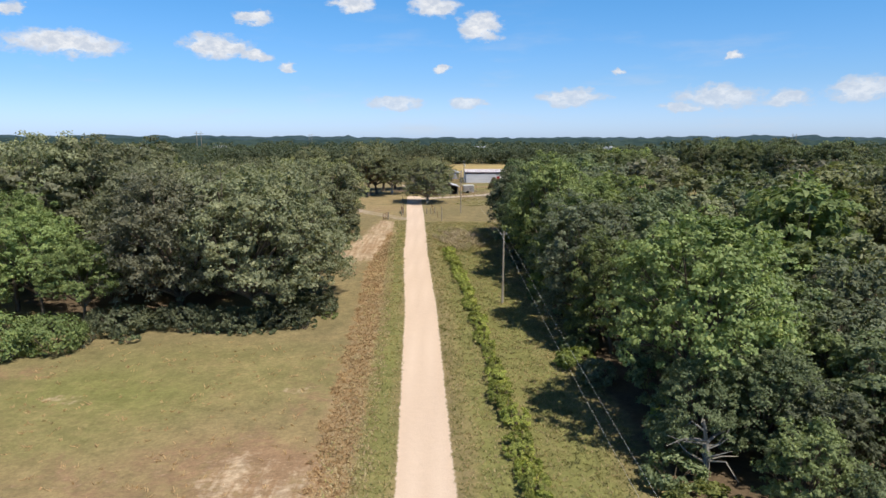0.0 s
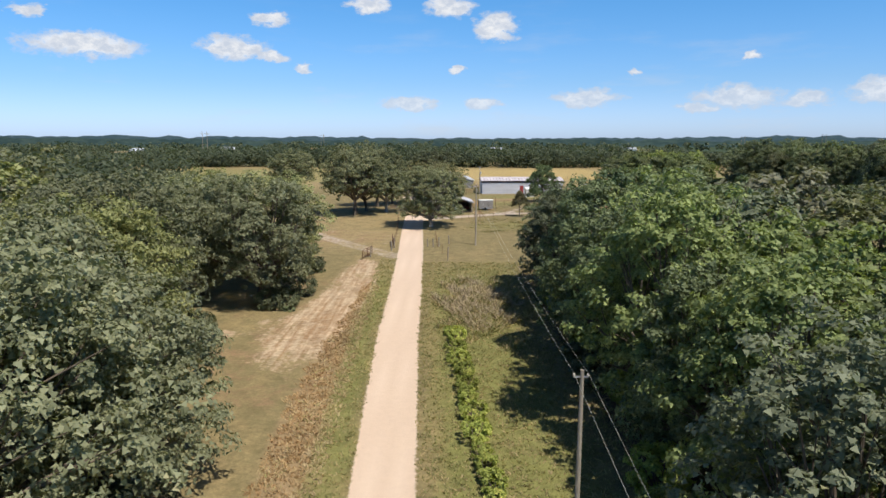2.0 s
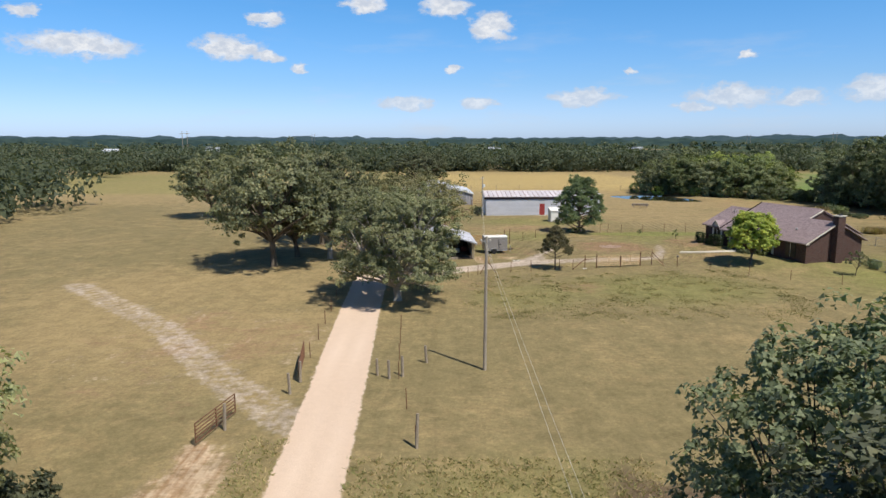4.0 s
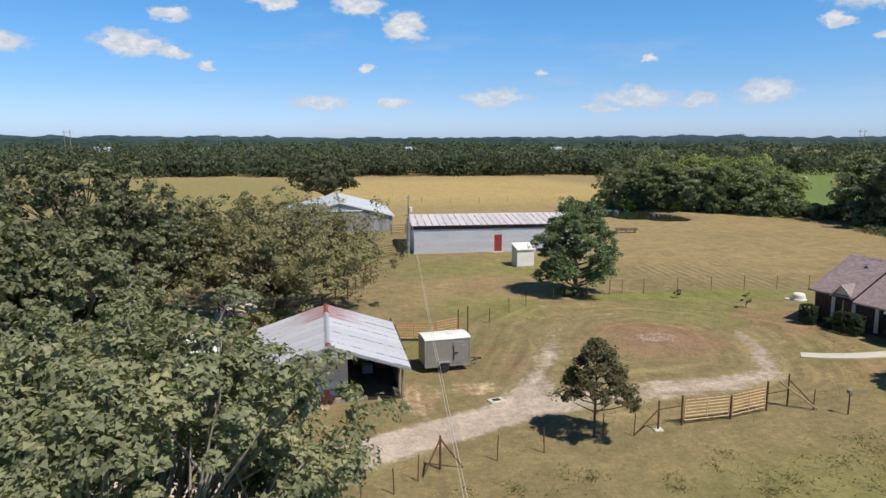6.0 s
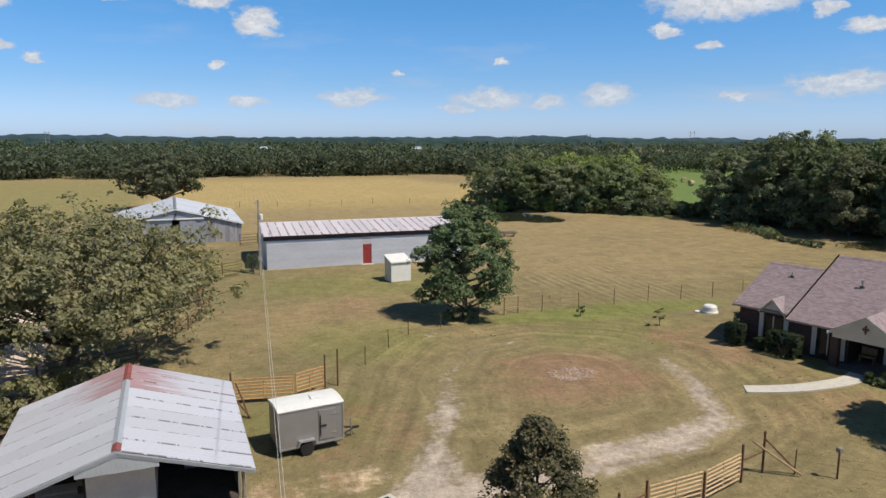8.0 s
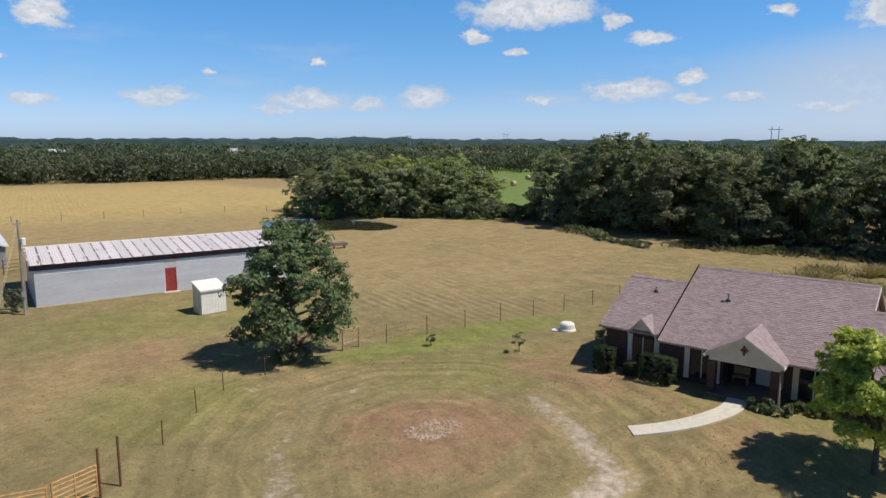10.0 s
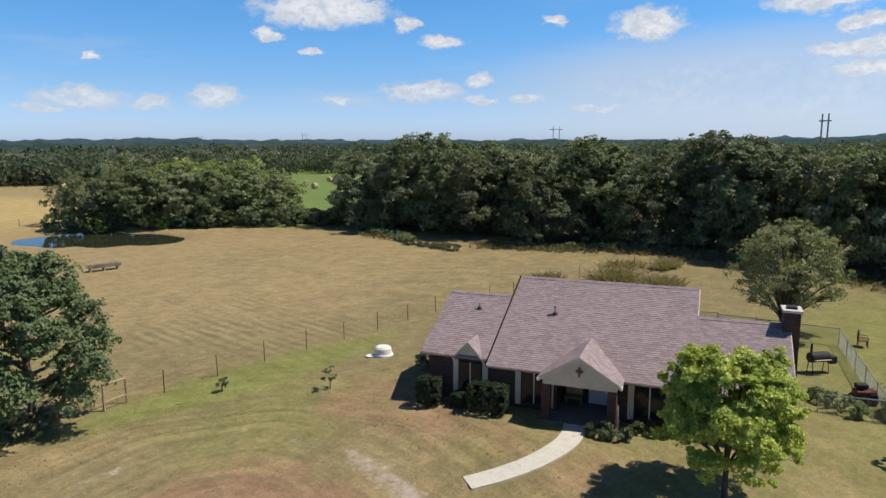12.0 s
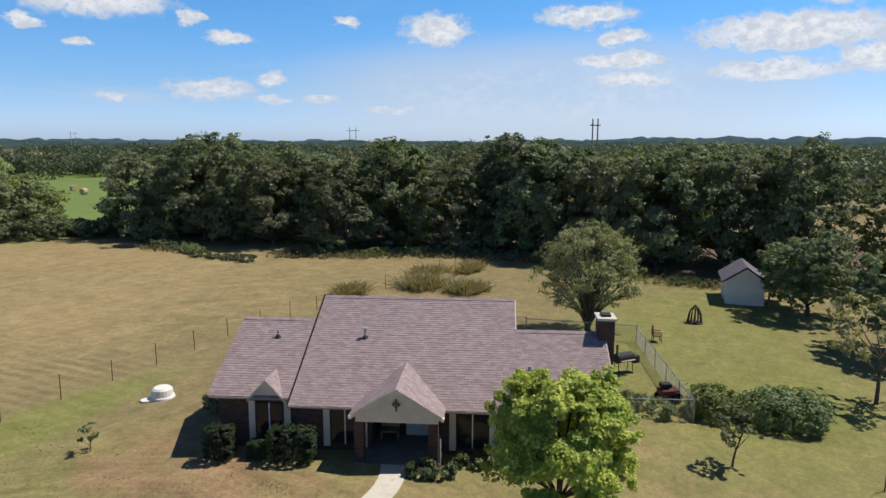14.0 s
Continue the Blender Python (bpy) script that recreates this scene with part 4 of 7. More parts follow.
def brick_material():
    m = bpy.data.materials.new("brickwork")
    m.use_nodes = True
    net = Net(m.node_tree)
    pos = net.node("ShaderNodeTexCoord").outputs["Object"]
    sep = net.node("ShaderNodeSeparateXYZ")
    net.put(sep.inputs[0], pos)
    comb = net.node("ShaderNodeCombineXYZ")
    net.put(comb.inputs[0], net.math("ADD", sep.outputs[0], sep.outputs[1]))
    net.put(comb.inputs[1], sep.outputs[2])
    rows = net.node("ShaderNodeTexBrick")
    net.put(rows.inputs["Vector"], comb.outputs[0])
    for key, value in (("Scale", 1.0), ("Mortar Size", 0.010), ("Brick Width", 0.21), ("Row Height", 0.075)):
        rows.inputs[key].default_value = value
    rows.inputs["Color1"].default_value = (0.062, 0.030, 0.026, 1)
    rows.inputs["Color2"].default_value = (0.115, 0.058, 0.048, 1)
    rows.inputs["Mortar"].default_value = (0.11, 0.095, 0.085, 1)
    net.finish(net.surface(rows.outputs["Color"], 0.9, 0.0, net.bump(rows.outputs["Fac"], 0.4, -0.01), 0.2))
    return m


def metal_sheet(name, color, rust, amount, along="x", spots=0.0, seam=None, ridge_rust=0.0):
    """Galvanised or painted sheet with streaks of rust down its fall."""
    m = bpy.data.materials.new(name)
    m.use_nodes = True
    net = Net(m.node_tree)
    pos = net.node("ShaderNodeTexCoord").outputs["Object"]
    obj = net.node("ShaderNodeObjectInfo").outputs["Random"]
    shift = net.node("ShaderNodeVectorMath")
    shift.operation = "ADD"
    comb = net.node("ShaderNodeCombineXYZ")
    net.put(comb.inputs[2], net.math("MULTIPLY", obj, 37.0))
    net.put(shift.inputs[0], pos)
    net.put(shift.inputs[1], comb.outputs[0])
    streak = net.noise(net.scaled(shift.outputs[0], *((0.30, 4.6, 0.6) if along == "x" else (3.2, 0.35, 0.6))), 1.0, 4.0, 0.65)
    patch = net.noise(shift.outputs[0], 0.55, 3.0, 0.6)
    grain = net.noise(pos, 9.0, 3.0, 0.6)
    col = net.mix(grain, tuple(c * 0.88 for c in color), tuple(min(1, c * 1.08) for c in color))
    worn = net.math("MULTIPLY_ADD", streak, 0.6, net.math("MULTIPLY", patch, 0.4))
    col = net.mix(net.step(worn, 0.66 - amount, 0.74 - amount), col, rust)
    if ridge_rust:
        fall = net.node("ShaderNodeSeparateXYZ")
        net.put(fall.inputs[0], pos)
        old = net.math("SUBTRACT", net.math("MULTIPLY_ADD", net.math("SUBTRACT", worn, 0.5), 3.2, 1.0), net.math("MULTIPLY", fall.outputs[0], 1 / ridge_rust))
        col = net.mix(net.math("MULTIPLY", net.step(old, 0.0, 0.9), 0.75), col, rust)
    if spots:
        col = net.mix(net.math("MULTIPLY", net.step(net.noise(net.scaled(pos, 1.4, 1.4, 1), 2.6, 4.0, 0.7), 0.60, 0.68), spots), col, (0.16, 0.15, 0.16))
    if seam:
        at = net.node("ShaderNodeSeparateXYZ")
        net.put(at.inputs[0], pos)
        dash = net.step(net.noise(net.scaled(shift.outputs[0], 1.6, 0.2, 1.0), 1.0, 3.0, 0.7), seam[1], seam[1] + 0.06)
        near = net.math("SUBTRACT", 1.0, net.step(at.outputs[1], seam[2] * 0.55, seam[2]))
        col = net.mix(net.math("MULTIPLY", net.math("MULTIPLY", dash, near), 0.85), col, seam[0])
    col = net.mix(1.0, col, gray(net, net.math("MULTIPLY_ADD", obj, 0.16, 0.90)), "MULTIPLY")
    net.finish(net.surface(col, 0.6, 0.0, net.bump(grain, 0.15, 0.01), 0.4))
    return m


SHINGLE, BRICK = shingle_material(), brick_material()
CREAM = plain("cream_paint", (0.66, 0.60, 0.50), 0.6, vary=0.08, bump=0.1)
WHITE = plain("white_paint", (0.78, 0.77, 0.74), 0.55, vary=0.06, bump=0.1)
WHITE_CAR = plain("white_car_paint", (0.80, 0.80, 0.80), 0.22, vary=0.03, bump=0.0, spec=0.6)
SILVER_CAR = plain("silver_car_paint", (0.30, 0.31, 0.33), 0.3, 0.4, vary=0.05, bump=0.0, spec=0.6)
DARK = plain("dark_trim", (0.03, 0.03, 0.032), 0.7, vary=0.2)
RUBBER = plain("tyre_rubber", (0.025, 0.025, 0.025), 0.9, vary=0.2)
STEEL = plain("dull_steel", (0.42, 0.42, 0.42), 0.45, 0.6, vary=0.15)
RUSTY = plain("rusty_steel", (0.17, 0.085, 0.05), 0.85, 0.1, vary=0.35, stain=(0.09, 0.05, 0.035))
RUST_RED = plain("rust_red", (0.27, 0.085, 0.075), 0.85, vary=0.3, stain=(0.19, 0.07, 0.06))
RED_PAINT = plain("red_door_paint", (0.36, 0.050, 0.048), 0.6, vary=0.3, stain=(0.25, 0.06, 0.06))
WOOD_GREY = plain("weathered_wood", (0.30, 0.255, 0.205), 0.9, vary=0.3, stretch=(1, 1, 0.2), scale=5)
WOOD_TAN = plain("bare_wood", (0.40, 0.29, 0.17), 0.85, vary=0.25, stretch=(1, 1, 0.2), scale=5)
POLE_WOOD = plain("pole_wood", (0.33, 0.29, 0.24), 0.9, vary=0.25, stretch=(1, 1, 0.1), scale=6)
PIPE_TAN = plain("tan_gate_paint", (0.60, 0.42, 0.24), 0.6, vary=0.2, stain=(0.42, 0.24, 0.12))
PIPE_ORANGE = plain("orange_gate_paint", (0.58, 0.33, 0.14), 0.65, vary=0.25, stain=(0.36, 0.17, 0.07))
CONCRETE = plain("concrete", (0.60, 0.56, 0.49), 0.9, vary=0.12, stain=(0.48, 0.44, 0.37))
GREEN_PAINT = plain("green_tractor_paint", (0.015, 0.13, 0.04), 0.5, vary=0.1)
TEAL = plain("blue_tarp", (0.05, 0.12, 0.17), 0.6, vary=0.2)
TAIL_RED = plain("tail_light_red", (0.42, 0.02, 0.02), 0.25, vary=0.1, spec=0.6)
WALL_BEIGE = plain("beige_panel", (0.68, 0.64, 0.60), 0.7, vary=0.08)
WALL_PALE = plain("pale_panel", (0.85, 0.82, 0.77), 0.7, vary=0.08)
LAP_GREY = plain("grey_wall_sheet", (0.56, 0.56, 0.59), 0.5, 0.15, vary=0.10, scale=2.0, stretch=(0.3, 1, 2.5))
ROOF_GARAGE = metal_sheet("garage_roof_sheet", (0.53, 0.54, 0.60), (0.40, 0.27, 0.28), -0.10, spots=0.10, seam=((0.13, 0.115, 0.125), 0.46, 0.10))
ROOF_RUSTED = metal_sheet("rusted_roof_sheet", (0.53, 0.54, 0.60), (0.34, 0.15, 0.15), -0.02, seam=((0.20, 0.09, 0.09), 0.46, 0.12), ridge_rust=2.6)
# near-black colour for the shadow line drawn at the roof step
STEP_SHADE = plain("black_step_shade", (0.008, 0.008, 0.009), 0.9, vary=0.2, spec=0.1)
CART_RED = plain("faded_cart_red", (0.17, 0.055, 0.05), 0.7, vary=0.25)
# porch floor colour set dark to stand in for shade
PORCH_SHADE_STONE = plain("porch_shade_stone", (0.20, 0.175, 0.16), 0.9, vary=0.2)
# earth floor with the deep shade of the bays in its colour
CARPORT_SHADE_DIRT = plain("carport_shade_dirt", (0.075, 0.06, 0.05), 0.95, vary=0.3)
TRIM_METAL = plain("edge_trim_metal", (0.46, 0.49, 0.53), 0.5, 0.2, vary=0.06, bump=0.05)
CUTOUT = plain("cutout_steel", (0.085, 0.035, 0.033), 0.85, vary=0.2)
GUTTER = plain("gutter_paint", (0.33, 0.27, 0.25), 0.6, vary=0.1)
EAVE_DARK = plain("dark_eave", (0.075, 0.05, 0.052), 0.85, vary=0.25)
BARN_FRONT = plain("blue_grey_sheet", (0.33, 0.355, 0.405), 0.5, 0.15, vary=0.08, scale=2.0)
LINE_WIRE = plain("pale_line_wire", (0.55, 0.53, 0.47), 0.6, vary=0.1)
ROOF_LONG = metal_sheet("long_roof_sheet", (0.66, 0.62, 0.65), (0.26, 0.13, 0.14), 0.07, spots=0.5, seam=((0.20, 0.085, 0.095), 0.42, 0.20))
ROOF_BARN = metal_sheet("barn_roof_sheet", (0.46, 0.49, 0.55), (0.40, 0.42, 0.45), -0.05)
ROOF_SHED = metal_sheet("shed_roof_sheet", (0.27, 0.235, 0.27), (0.22, 0.19, 0.21), 0.0)
BARN_BOARD = plain("barn_boards", (0.33, 0.325, 0.345), 0.85, vary=0.22, stretch=(1, 1, 0.15), scale=5, stain=(0.24, 0.235, 0.26), island=0.4)
TRAILER_SKIN = plain("trailer_skin", (0.31, 0.295, 0.285), 0.38, 0.35, vary=0.05, bump=0.03)


def glass_material():
    m = bpy.data.materials.new("window_glass")
    m.use_nodes = True
    net = Net(m.node_tree)
    n = net.node("ShaderNodeBsdfPrincipled")
    n.inputs["Base Color"].default_value = (0.02, 0.022, 0.025, 1)
    n.inputs["Roughness"].default_value = 0.06
    n.inputs["Specular IOR Level"].default_value = 0.35
    net.finish(n.outputs[0])
    return m


GLASS = glass_material()


def water_material():
    m = bpy.data.materials.new("pond_water")
    m.use_nodes = True
    net = Net(m.node_tree)
    pos = net.node("ShaderNodeTexCoord").outputs["Object"]
    n = net.surface((0.03, 0.035, 0.02), 0.06, 0.0, net.bump(net.noise(pos, 3.0, 2.0), 0.05, 0.02), 0.2)
    net.finish(n)
    return m


# ---- house ----
def roof_slope(bm, s0, s1, d0, z0, d1, z1, courses):
    """One fall of a shingled roof between eave and ridge, stepped course by course."""
    pts = []
    for i in range(courses):
        a, b = i / courses, (i + 1) / courses
        pts.append((d0 + (d1 - d0) * a, z0 + (z1 - z0) * a + 0.015))
        pts.append((d0 + (d1 - d0) * b, z0 + (z1 - z0) * b + 0.004))
    pts += [(d1, z1 - 0.10), (d0, z0 - 0.10)]
    return prism(pts, "x", s0, s1, bm)


def window(parent, s0, s1, z0, z1, d):
    w = part("window", box(s0, s1, d - 0.03, d + 0.05, z0, z1), DARK, parent, "dark window with a thin white mullion")
    for a, b in ((s0 + 0.05, (s0 + s1) / 2 - 0.025), ((s0 + s1) / 2 + 0.025, s1 - 0.05)):
        part("pane", box(a, b, d - 0.045, d - 0.032, z0 + 0.05, z1 - 0.05), GLASS, w)
    m = (s0 + s1) / 2
    part("mullion", box(m - 0.025, m + 0.025, d - 0.055, d - 0.03, z0, z1), WHITE, w)


def build_house():
    t = 0.486
    house = thing("house", 34.94, 182.02, -70.96, "low brick ranch house with a mauve-grey shingle roof", "house", z=2.45)
    zl, zm = 2.73, 2.48
    rl, rm, rr = zl + t * 4.45, zm + t * 6.42, zm + t * 4.42
    # walls with gable ends
    part("wall", prism([(0.42, -0.3), (8.5, -0.3), (8.5, zl), (4.45, rl - 0.2), (0.42, zl)], "x", 0.25, 3.39), BRICK, house, "dark red brick wall of the small wing")
    part("wall", prism([(0.30, -0.3), (12.2, -0.3), (12.2, zm + 0.05), (6.25, rm - 0.2), (0.30, zm + 0.05)], "x", 3.40, 6.75), BRICK, house)
    part("wall", prism([(1.9, -0.3), (12.2, -0.3), (12.2, zm + 0.05), (6.25, rm - 0.2), (1.9, zm + 0.65)], "x", 6.76, 9.60), BRICK, house, "recessed dark brick wall behind the porch")
    part("wall", prism([(0.30, -0.3), (12.2, -0.3), (12.2, zm + 0.05), (6.25, rm - 0.2), (0.30, zm + 0.05)], "x", 9.61, 12.50), BRICK, house)
    part("wall", prism([(0.30, -0.3), (8.2, -0.3), (8.2, zm + 0.05), (4.25, rr - 0.2), (0.30, zm + 0.05)], "x", 12.51, 16.35), BRICK, house)
    # roof falls
    for s0, s1, d0, z0, d1, z1, n in ((-0.02, 3.385, 0.0, zl, 4.45, rl, 34), (-0.02, 3.385, 8.9, zl, 4.45, rl, 34), (3.39, 12.69, -0.165, zm, 6.255, rm, 49), (3.39, 12.69, 12.68, zm, 6.255, rm, 49),
                                      (12.695, 16.69, -0.165, zm, 4.25, rr, 34), (12.695, 16.69, 8.67, zm, 4.25, rr, 34)):
        part("roof", roof_slope(None, s0, s1, d0, z0, d1, z1, n), SHINGLE, house)
    for s0, s1, d, z in ((0, 3.38, 4.45, rl), (3.39, 12.69, 6.255, rm), (12.7, 16.69, 4.25, rr)):
        part("ridge_cap", prism([(d - 0.16, z - 0.045), (d, z + 0.05), (d + 0.16, z - 0.045), (d, z + 0.01)], "x", s0, s1), SHINGLE, house)
    # black strip drawn as the shadow line at the roof step, rake boards, fascia and gutter
    part("flashing", prism([(-0.16, zm + 0.026), (6.2, zm + 0.026 + t * 6.36), (6.2, zm + 0.15 + t * 6.36), (-0.16, zm + 0.13)], "x", 3.385, 3.42), STEP_SHADE, house, "black strip standing in for the shadow between two roof heights")
    part("rake_board", prism([(4.3, rr + 0.05), (6.25, rm - 0.03), (6.25, rm - 0.22), (4.3, rr - 0.1)], "x", 12.70, 12.74), CREAM, house, "cream board under the roof edge")
    part("rake_board", prism([(-0.1, zm - 0.16), (4.25, rr - 0.16), (4.25, rr - 0.0), (-0.1, zm)], "x", 16.69, 16.72), CREAM, house, "cream board under the roof edge")
    part("rake_board", prism([(0.0, zl - 0.16), (4.45, rl - 0.16), (4.45, rl), (0.0, zl)], "x", -0.05, -0.02), SHINGLE, house)
    for s0, s1, d, z in ((0.0, 3.36, -0.06, zl), (3.42, 6.15, -0.22, zm), (9.85, 16.68, -0.22, zm)):
        part("gutter", box(s0, s1, d + 0.02, d + 0.09, z - 0.085, z - 0.02, None, 0.012), GUTTER, house, "thin dull eaves gutter")
        part("soffit", box(s0, s1, d + 0.1, 0.42, z - 0.12, z - 0.09), CREAM, house)
    # porch gable
    for k in (-1, 1):
        bm = bmesh.new()
        a, b = (7.99, 3.68), (7.99 + k * 1.86, 2.55)
        tri = [(a[0], a[1] - 0.11), a, b, (b[0], b[1] - 0.11)]
        prism(tri, "y", -1.04, 2.3, bm)
        part("porch_roof", bm, SHINGLE, house)
        part("porch_fascia", prism([(a[0], a[1] - 0.19), (a[0], a[1] - 0.015), (b[0], b[1] - 0.015), (b[0], b[1] - 0.19)], "y", -1.08, -1.045), CREAM, house, "cream barge board")
    part("pediment", prism([(6.32, 2.42), (9.66, 2.42), (9.66, 2.60), (7.99, 3.55), (6.32, 2.60)], "y", -0.92, -0.80), CREAM, house, "cream boarded pediment over the porch")
    part("porch_beam", box(6.35, 9.63, -0.90, 0.3, 2.22, 2.42), CREAM, house)
    for s in (6.48, 9.42):
        part("porch_column", box(s - 0.2, s + 0.2, -0.90, -0.5, -0.05, 2.22, None, 0.012), BRICK, house, "square dark brick porch column")
    part("porch_floor", box(6.3, 9.7, -0.95, 1.9, -0.3, 0.52), PORCH_SHADE_STONE, house, "porch floor with the porch's shade in its dark colour")
    for s in (6.17, 9.81):
        part("eave_return", box(s - 0.06, s + 0.06, -1.12, -0.80, 2.40, 2.54, None, 0.015), WHITE, house, "white eave return")
    cross = part("cross_ornament", box(7.955, 8.025, -0.985, -0.93, 2.72, 3.22, None, 0.012), RUSTY, house, "dark iron cross on the pediment")
    part("cross_bar", box(7.82, 8.16, -0.99, -0.935, 2.96, 3.03, None, 0.012), RUSTY, cross)
    part("cross_ring", rod([(7.99 + 0.12 * math.cos(i * math.pi / 6), -0.97, 2.995 + 0.12 * math.sin(i * math.pi / 6)) for i in range(13)], 0.018, 4), RUSTY, cross)
    door = part("door", box(8.0, 8.95, 1.82, 1.89, 0.52, 2.40), WHITE, house, "white front door deep in the porch")
    part("door_handle", lathe([(0.0, 0), (0.03, 0.005), (0.03, 0.05), (0.0, 0.06)], 8, None, (8.88, 1.76, 1.42), "y"), STEEL, door)
    part("door_panel", box(8.15, 8.8, 1.80, 1.815, 1.5, 2.25), CREAM, door)
    part("sidelight", box(9.0, 9.3, 1.84, 1.89, 0.52, 2.40), CREAM, house)
    bench = part("bench", box(6.95, 7.75, 1.2, 1.6, 0.86, 0.92), WOOD_TAN, house, "small wooden bench on the porch")
    part("bench_back", box(6.95, 7.75, 1.6, 1.64, 0.96, 1.36), WOOD_TAN, bench)
    for s in (7.0, 7.7):
        part("bench_leg", box(s - 0.03, s + 0.03, 1.25, 1.58, 0.52, 0.86), WOOD_TAN, bench)
    # dormer-like small gable over the wing's window
    for k in (-1, 1):
        a, b = (2.45, 3.49), (2.45 + k * 0.80, 2.66)
        part("small_gable_roof", prism([(a[0], a[1] - 0.09), a, b, (b[0], b[1] - 0.09)], "y", 0.0, 1.65), SHINGLE, house)
        part("small_gable_fascia", prism([(a[0], a[1] - 0.14), (a[0], a[1] - 0.01), (b[0], b[1] - 0.01), (b[0], b[1] - 0.14)], "y", -0.04, -0.005), CREAM, house)
    part("small_pediment", prism([(1.8, 2.62), (3.1, 2.62), (2.45, 3.38)], "y", 0.10, 0.2), CREAM, house)
    for s0, s1, d in ((1.86, 3.04, 0.38), (5.06, 6.30, 0.26), (10.28, 11.58, 0.26)):
        window(house, s0, s1, 0.75, 2.36, d)
        for a, b in ((s0 - 0.30, s0 - 0.03), (s1 + 0.03, s1 + 0.30)):
            part("shutter", box(a, b, d - 0.03, d + 0.03, 0.62, 2.44, None, 0.008), CREAM, house, "pale cream board beside the window")
    window(house, 13.6, 15.0, 0.75, 2.30, 0.26)
    # chimney and vents
    chimney = part("chimney", box(16.36, 17.06, 3.75, 4.75, -0.3, 5.30, None, 0.01), BRICK, house, "tall dark brick chimney")
    part("chimney_cap", box(16.28, 17.14, 3.67, 4.83, 5.30, 5.42, None, 0.02), CONCRETE, chimney, "pale concrete cap")
    part("flue", box(16.5, 16.92, 4.0, 4.5, 5.42, 5.52), DARK, chimney)
    for s, d, h, base in ((5.9, 3.6, 0.38, zm + t * 3.765), (1.95, 3.3, 0.32, zl + t * 3.3)):
        v = part("vent_pipe", rod([(s, d, base - 0.1), (s, d, base + h)], 0.055, 8), STEEL, house, "short grey roof vent pipe")
        part("flashing_collar", lathe([(0.0, 0), (0.16, 0.0), (0.08, 0.12), (0.0, 0.12)], 10, None, (s, d, base - 0.02)), DARK, v)
    part("vent_cap", lathe([(0.0, 0), (0.10, 0.0), (0.10, 0.07), (0.0, 0.10)], 10, None, (5.9, 3.6, zm + t * 3.765 + 0.38)), STEEL, house)
    part("turbine_vent", lathe([(0.0, 0), (0.10, 0.0), (0.14, 0.14), (0.08, 0.25), (0.0, 0.26)], 10, None, (13.3, 1.9, zm + t * 2.06)), STEEL, house)
    return house


build_house()


def strip(name, line, width, thick, material, label, category):
    """A slab along a bending line, lying on the ground."""
    bm = bmesh.new()
    pts = [Vector((x, y, 0)) for x, y in line]
    rings = []
    for i, p in enumerate(pts):
        d = (pts[min(i + 1, len(pts) - 1)] - pts[max(i - 1, 0)]).normalized()
        n = Vector((-d.y, d.x, 0)) * width / 2
        z = gz(p.x, p.y) + thick
        rings.append([bm.verts.new((q.x, q.y, z + dz)) for q, dz in ((p + n, 0), (p - n, 0), (p - n, -0.25), (p + n, -0.25))])
    for r, s in zip(rings, rings[1:]):
        for k in range(4):
            bm.faces.new((r[k], r[(k + 1) % 4], s[(k + 1) % 4], s[k]))
    bm.faces.new(rings[0])
    bm.faces.new(rings[-1])
    me = bpy.data.meshes.new(name)
    bmesh.ops.recalc_face_normals(bm, faces=bm.faces)
    bm.to_mesh(me)
    bm.free()
    me.materials.append(material)
    return tagged(new(name, me), label, category, kind="structure")


def curve_points(a, b, c, n=14):
    return [tuple((1 - t) ** 2 * a[i] + 2 * t * (1 - t) * b[i] + t * t * c[i] for i in (0, 1)) for t in (k / n for k in range(n + 1))]


strip("walkway", curve_points((29.9, 175.1), (34.4, 172.3), (37.5, 174.9), 16), 1.0, 0.05, CONCRETE, "curved pale concrete walkway to the porch", "path")


# ---- carport garage ----
def ribbed_sheet(length, width, ribs, height=0.022):
    """One roof sheet: length down the fall (x), width along y, with raised ribs."""
    pts = [(0.0, 0.0)]
    for i in range(ribs):
        c = width * (i + 0.5) / ribs
        pts += [(c - 0.035, 0), (c - 0.015, height), (c + 0.015, height), (c + 0.035, 0)]
    pts += [(width, 0.0), (width, -0.012), (0.0, -0.012)]
    bm = prism(pts, "x", 0, length)
    me = bpy.data.meshes.new("roof_sheet")
    bmesh.ops.recalc_face_normals(bm, faces=bm.faces)
    bm.to_mesh(me)
    bm.free()
    return me


def lay_sheets(parent, mesh, material, n, width, ridge, eave, y0, lap=0.012, worn=None, worn_from=99):
    """Sheets on both falls of a roof, n along the ridge. ridge and eave: (x, z)."""
    if material:
        mesh.materials.append(material)
    for k in (-1, 1):
        fall = math.degrees(math.atan2(ridge[1] - eave[1], abs(eave[0] - ridge[0])))
        for i in range(n):
            ob = new("roof_sheet", worn if worn and i >= worn_from else mesh)
            ob.parent = parent
            y = y0 + i * width
            turn = pose(ridge[0], y if k > 0 else y + width, ridge[1] + lap * (i % 2), 0, 0, 0 if k > 0 else 180)
            ob.matrix_basis = turn @ pose(0, 0, 0, 0, fall, 0)


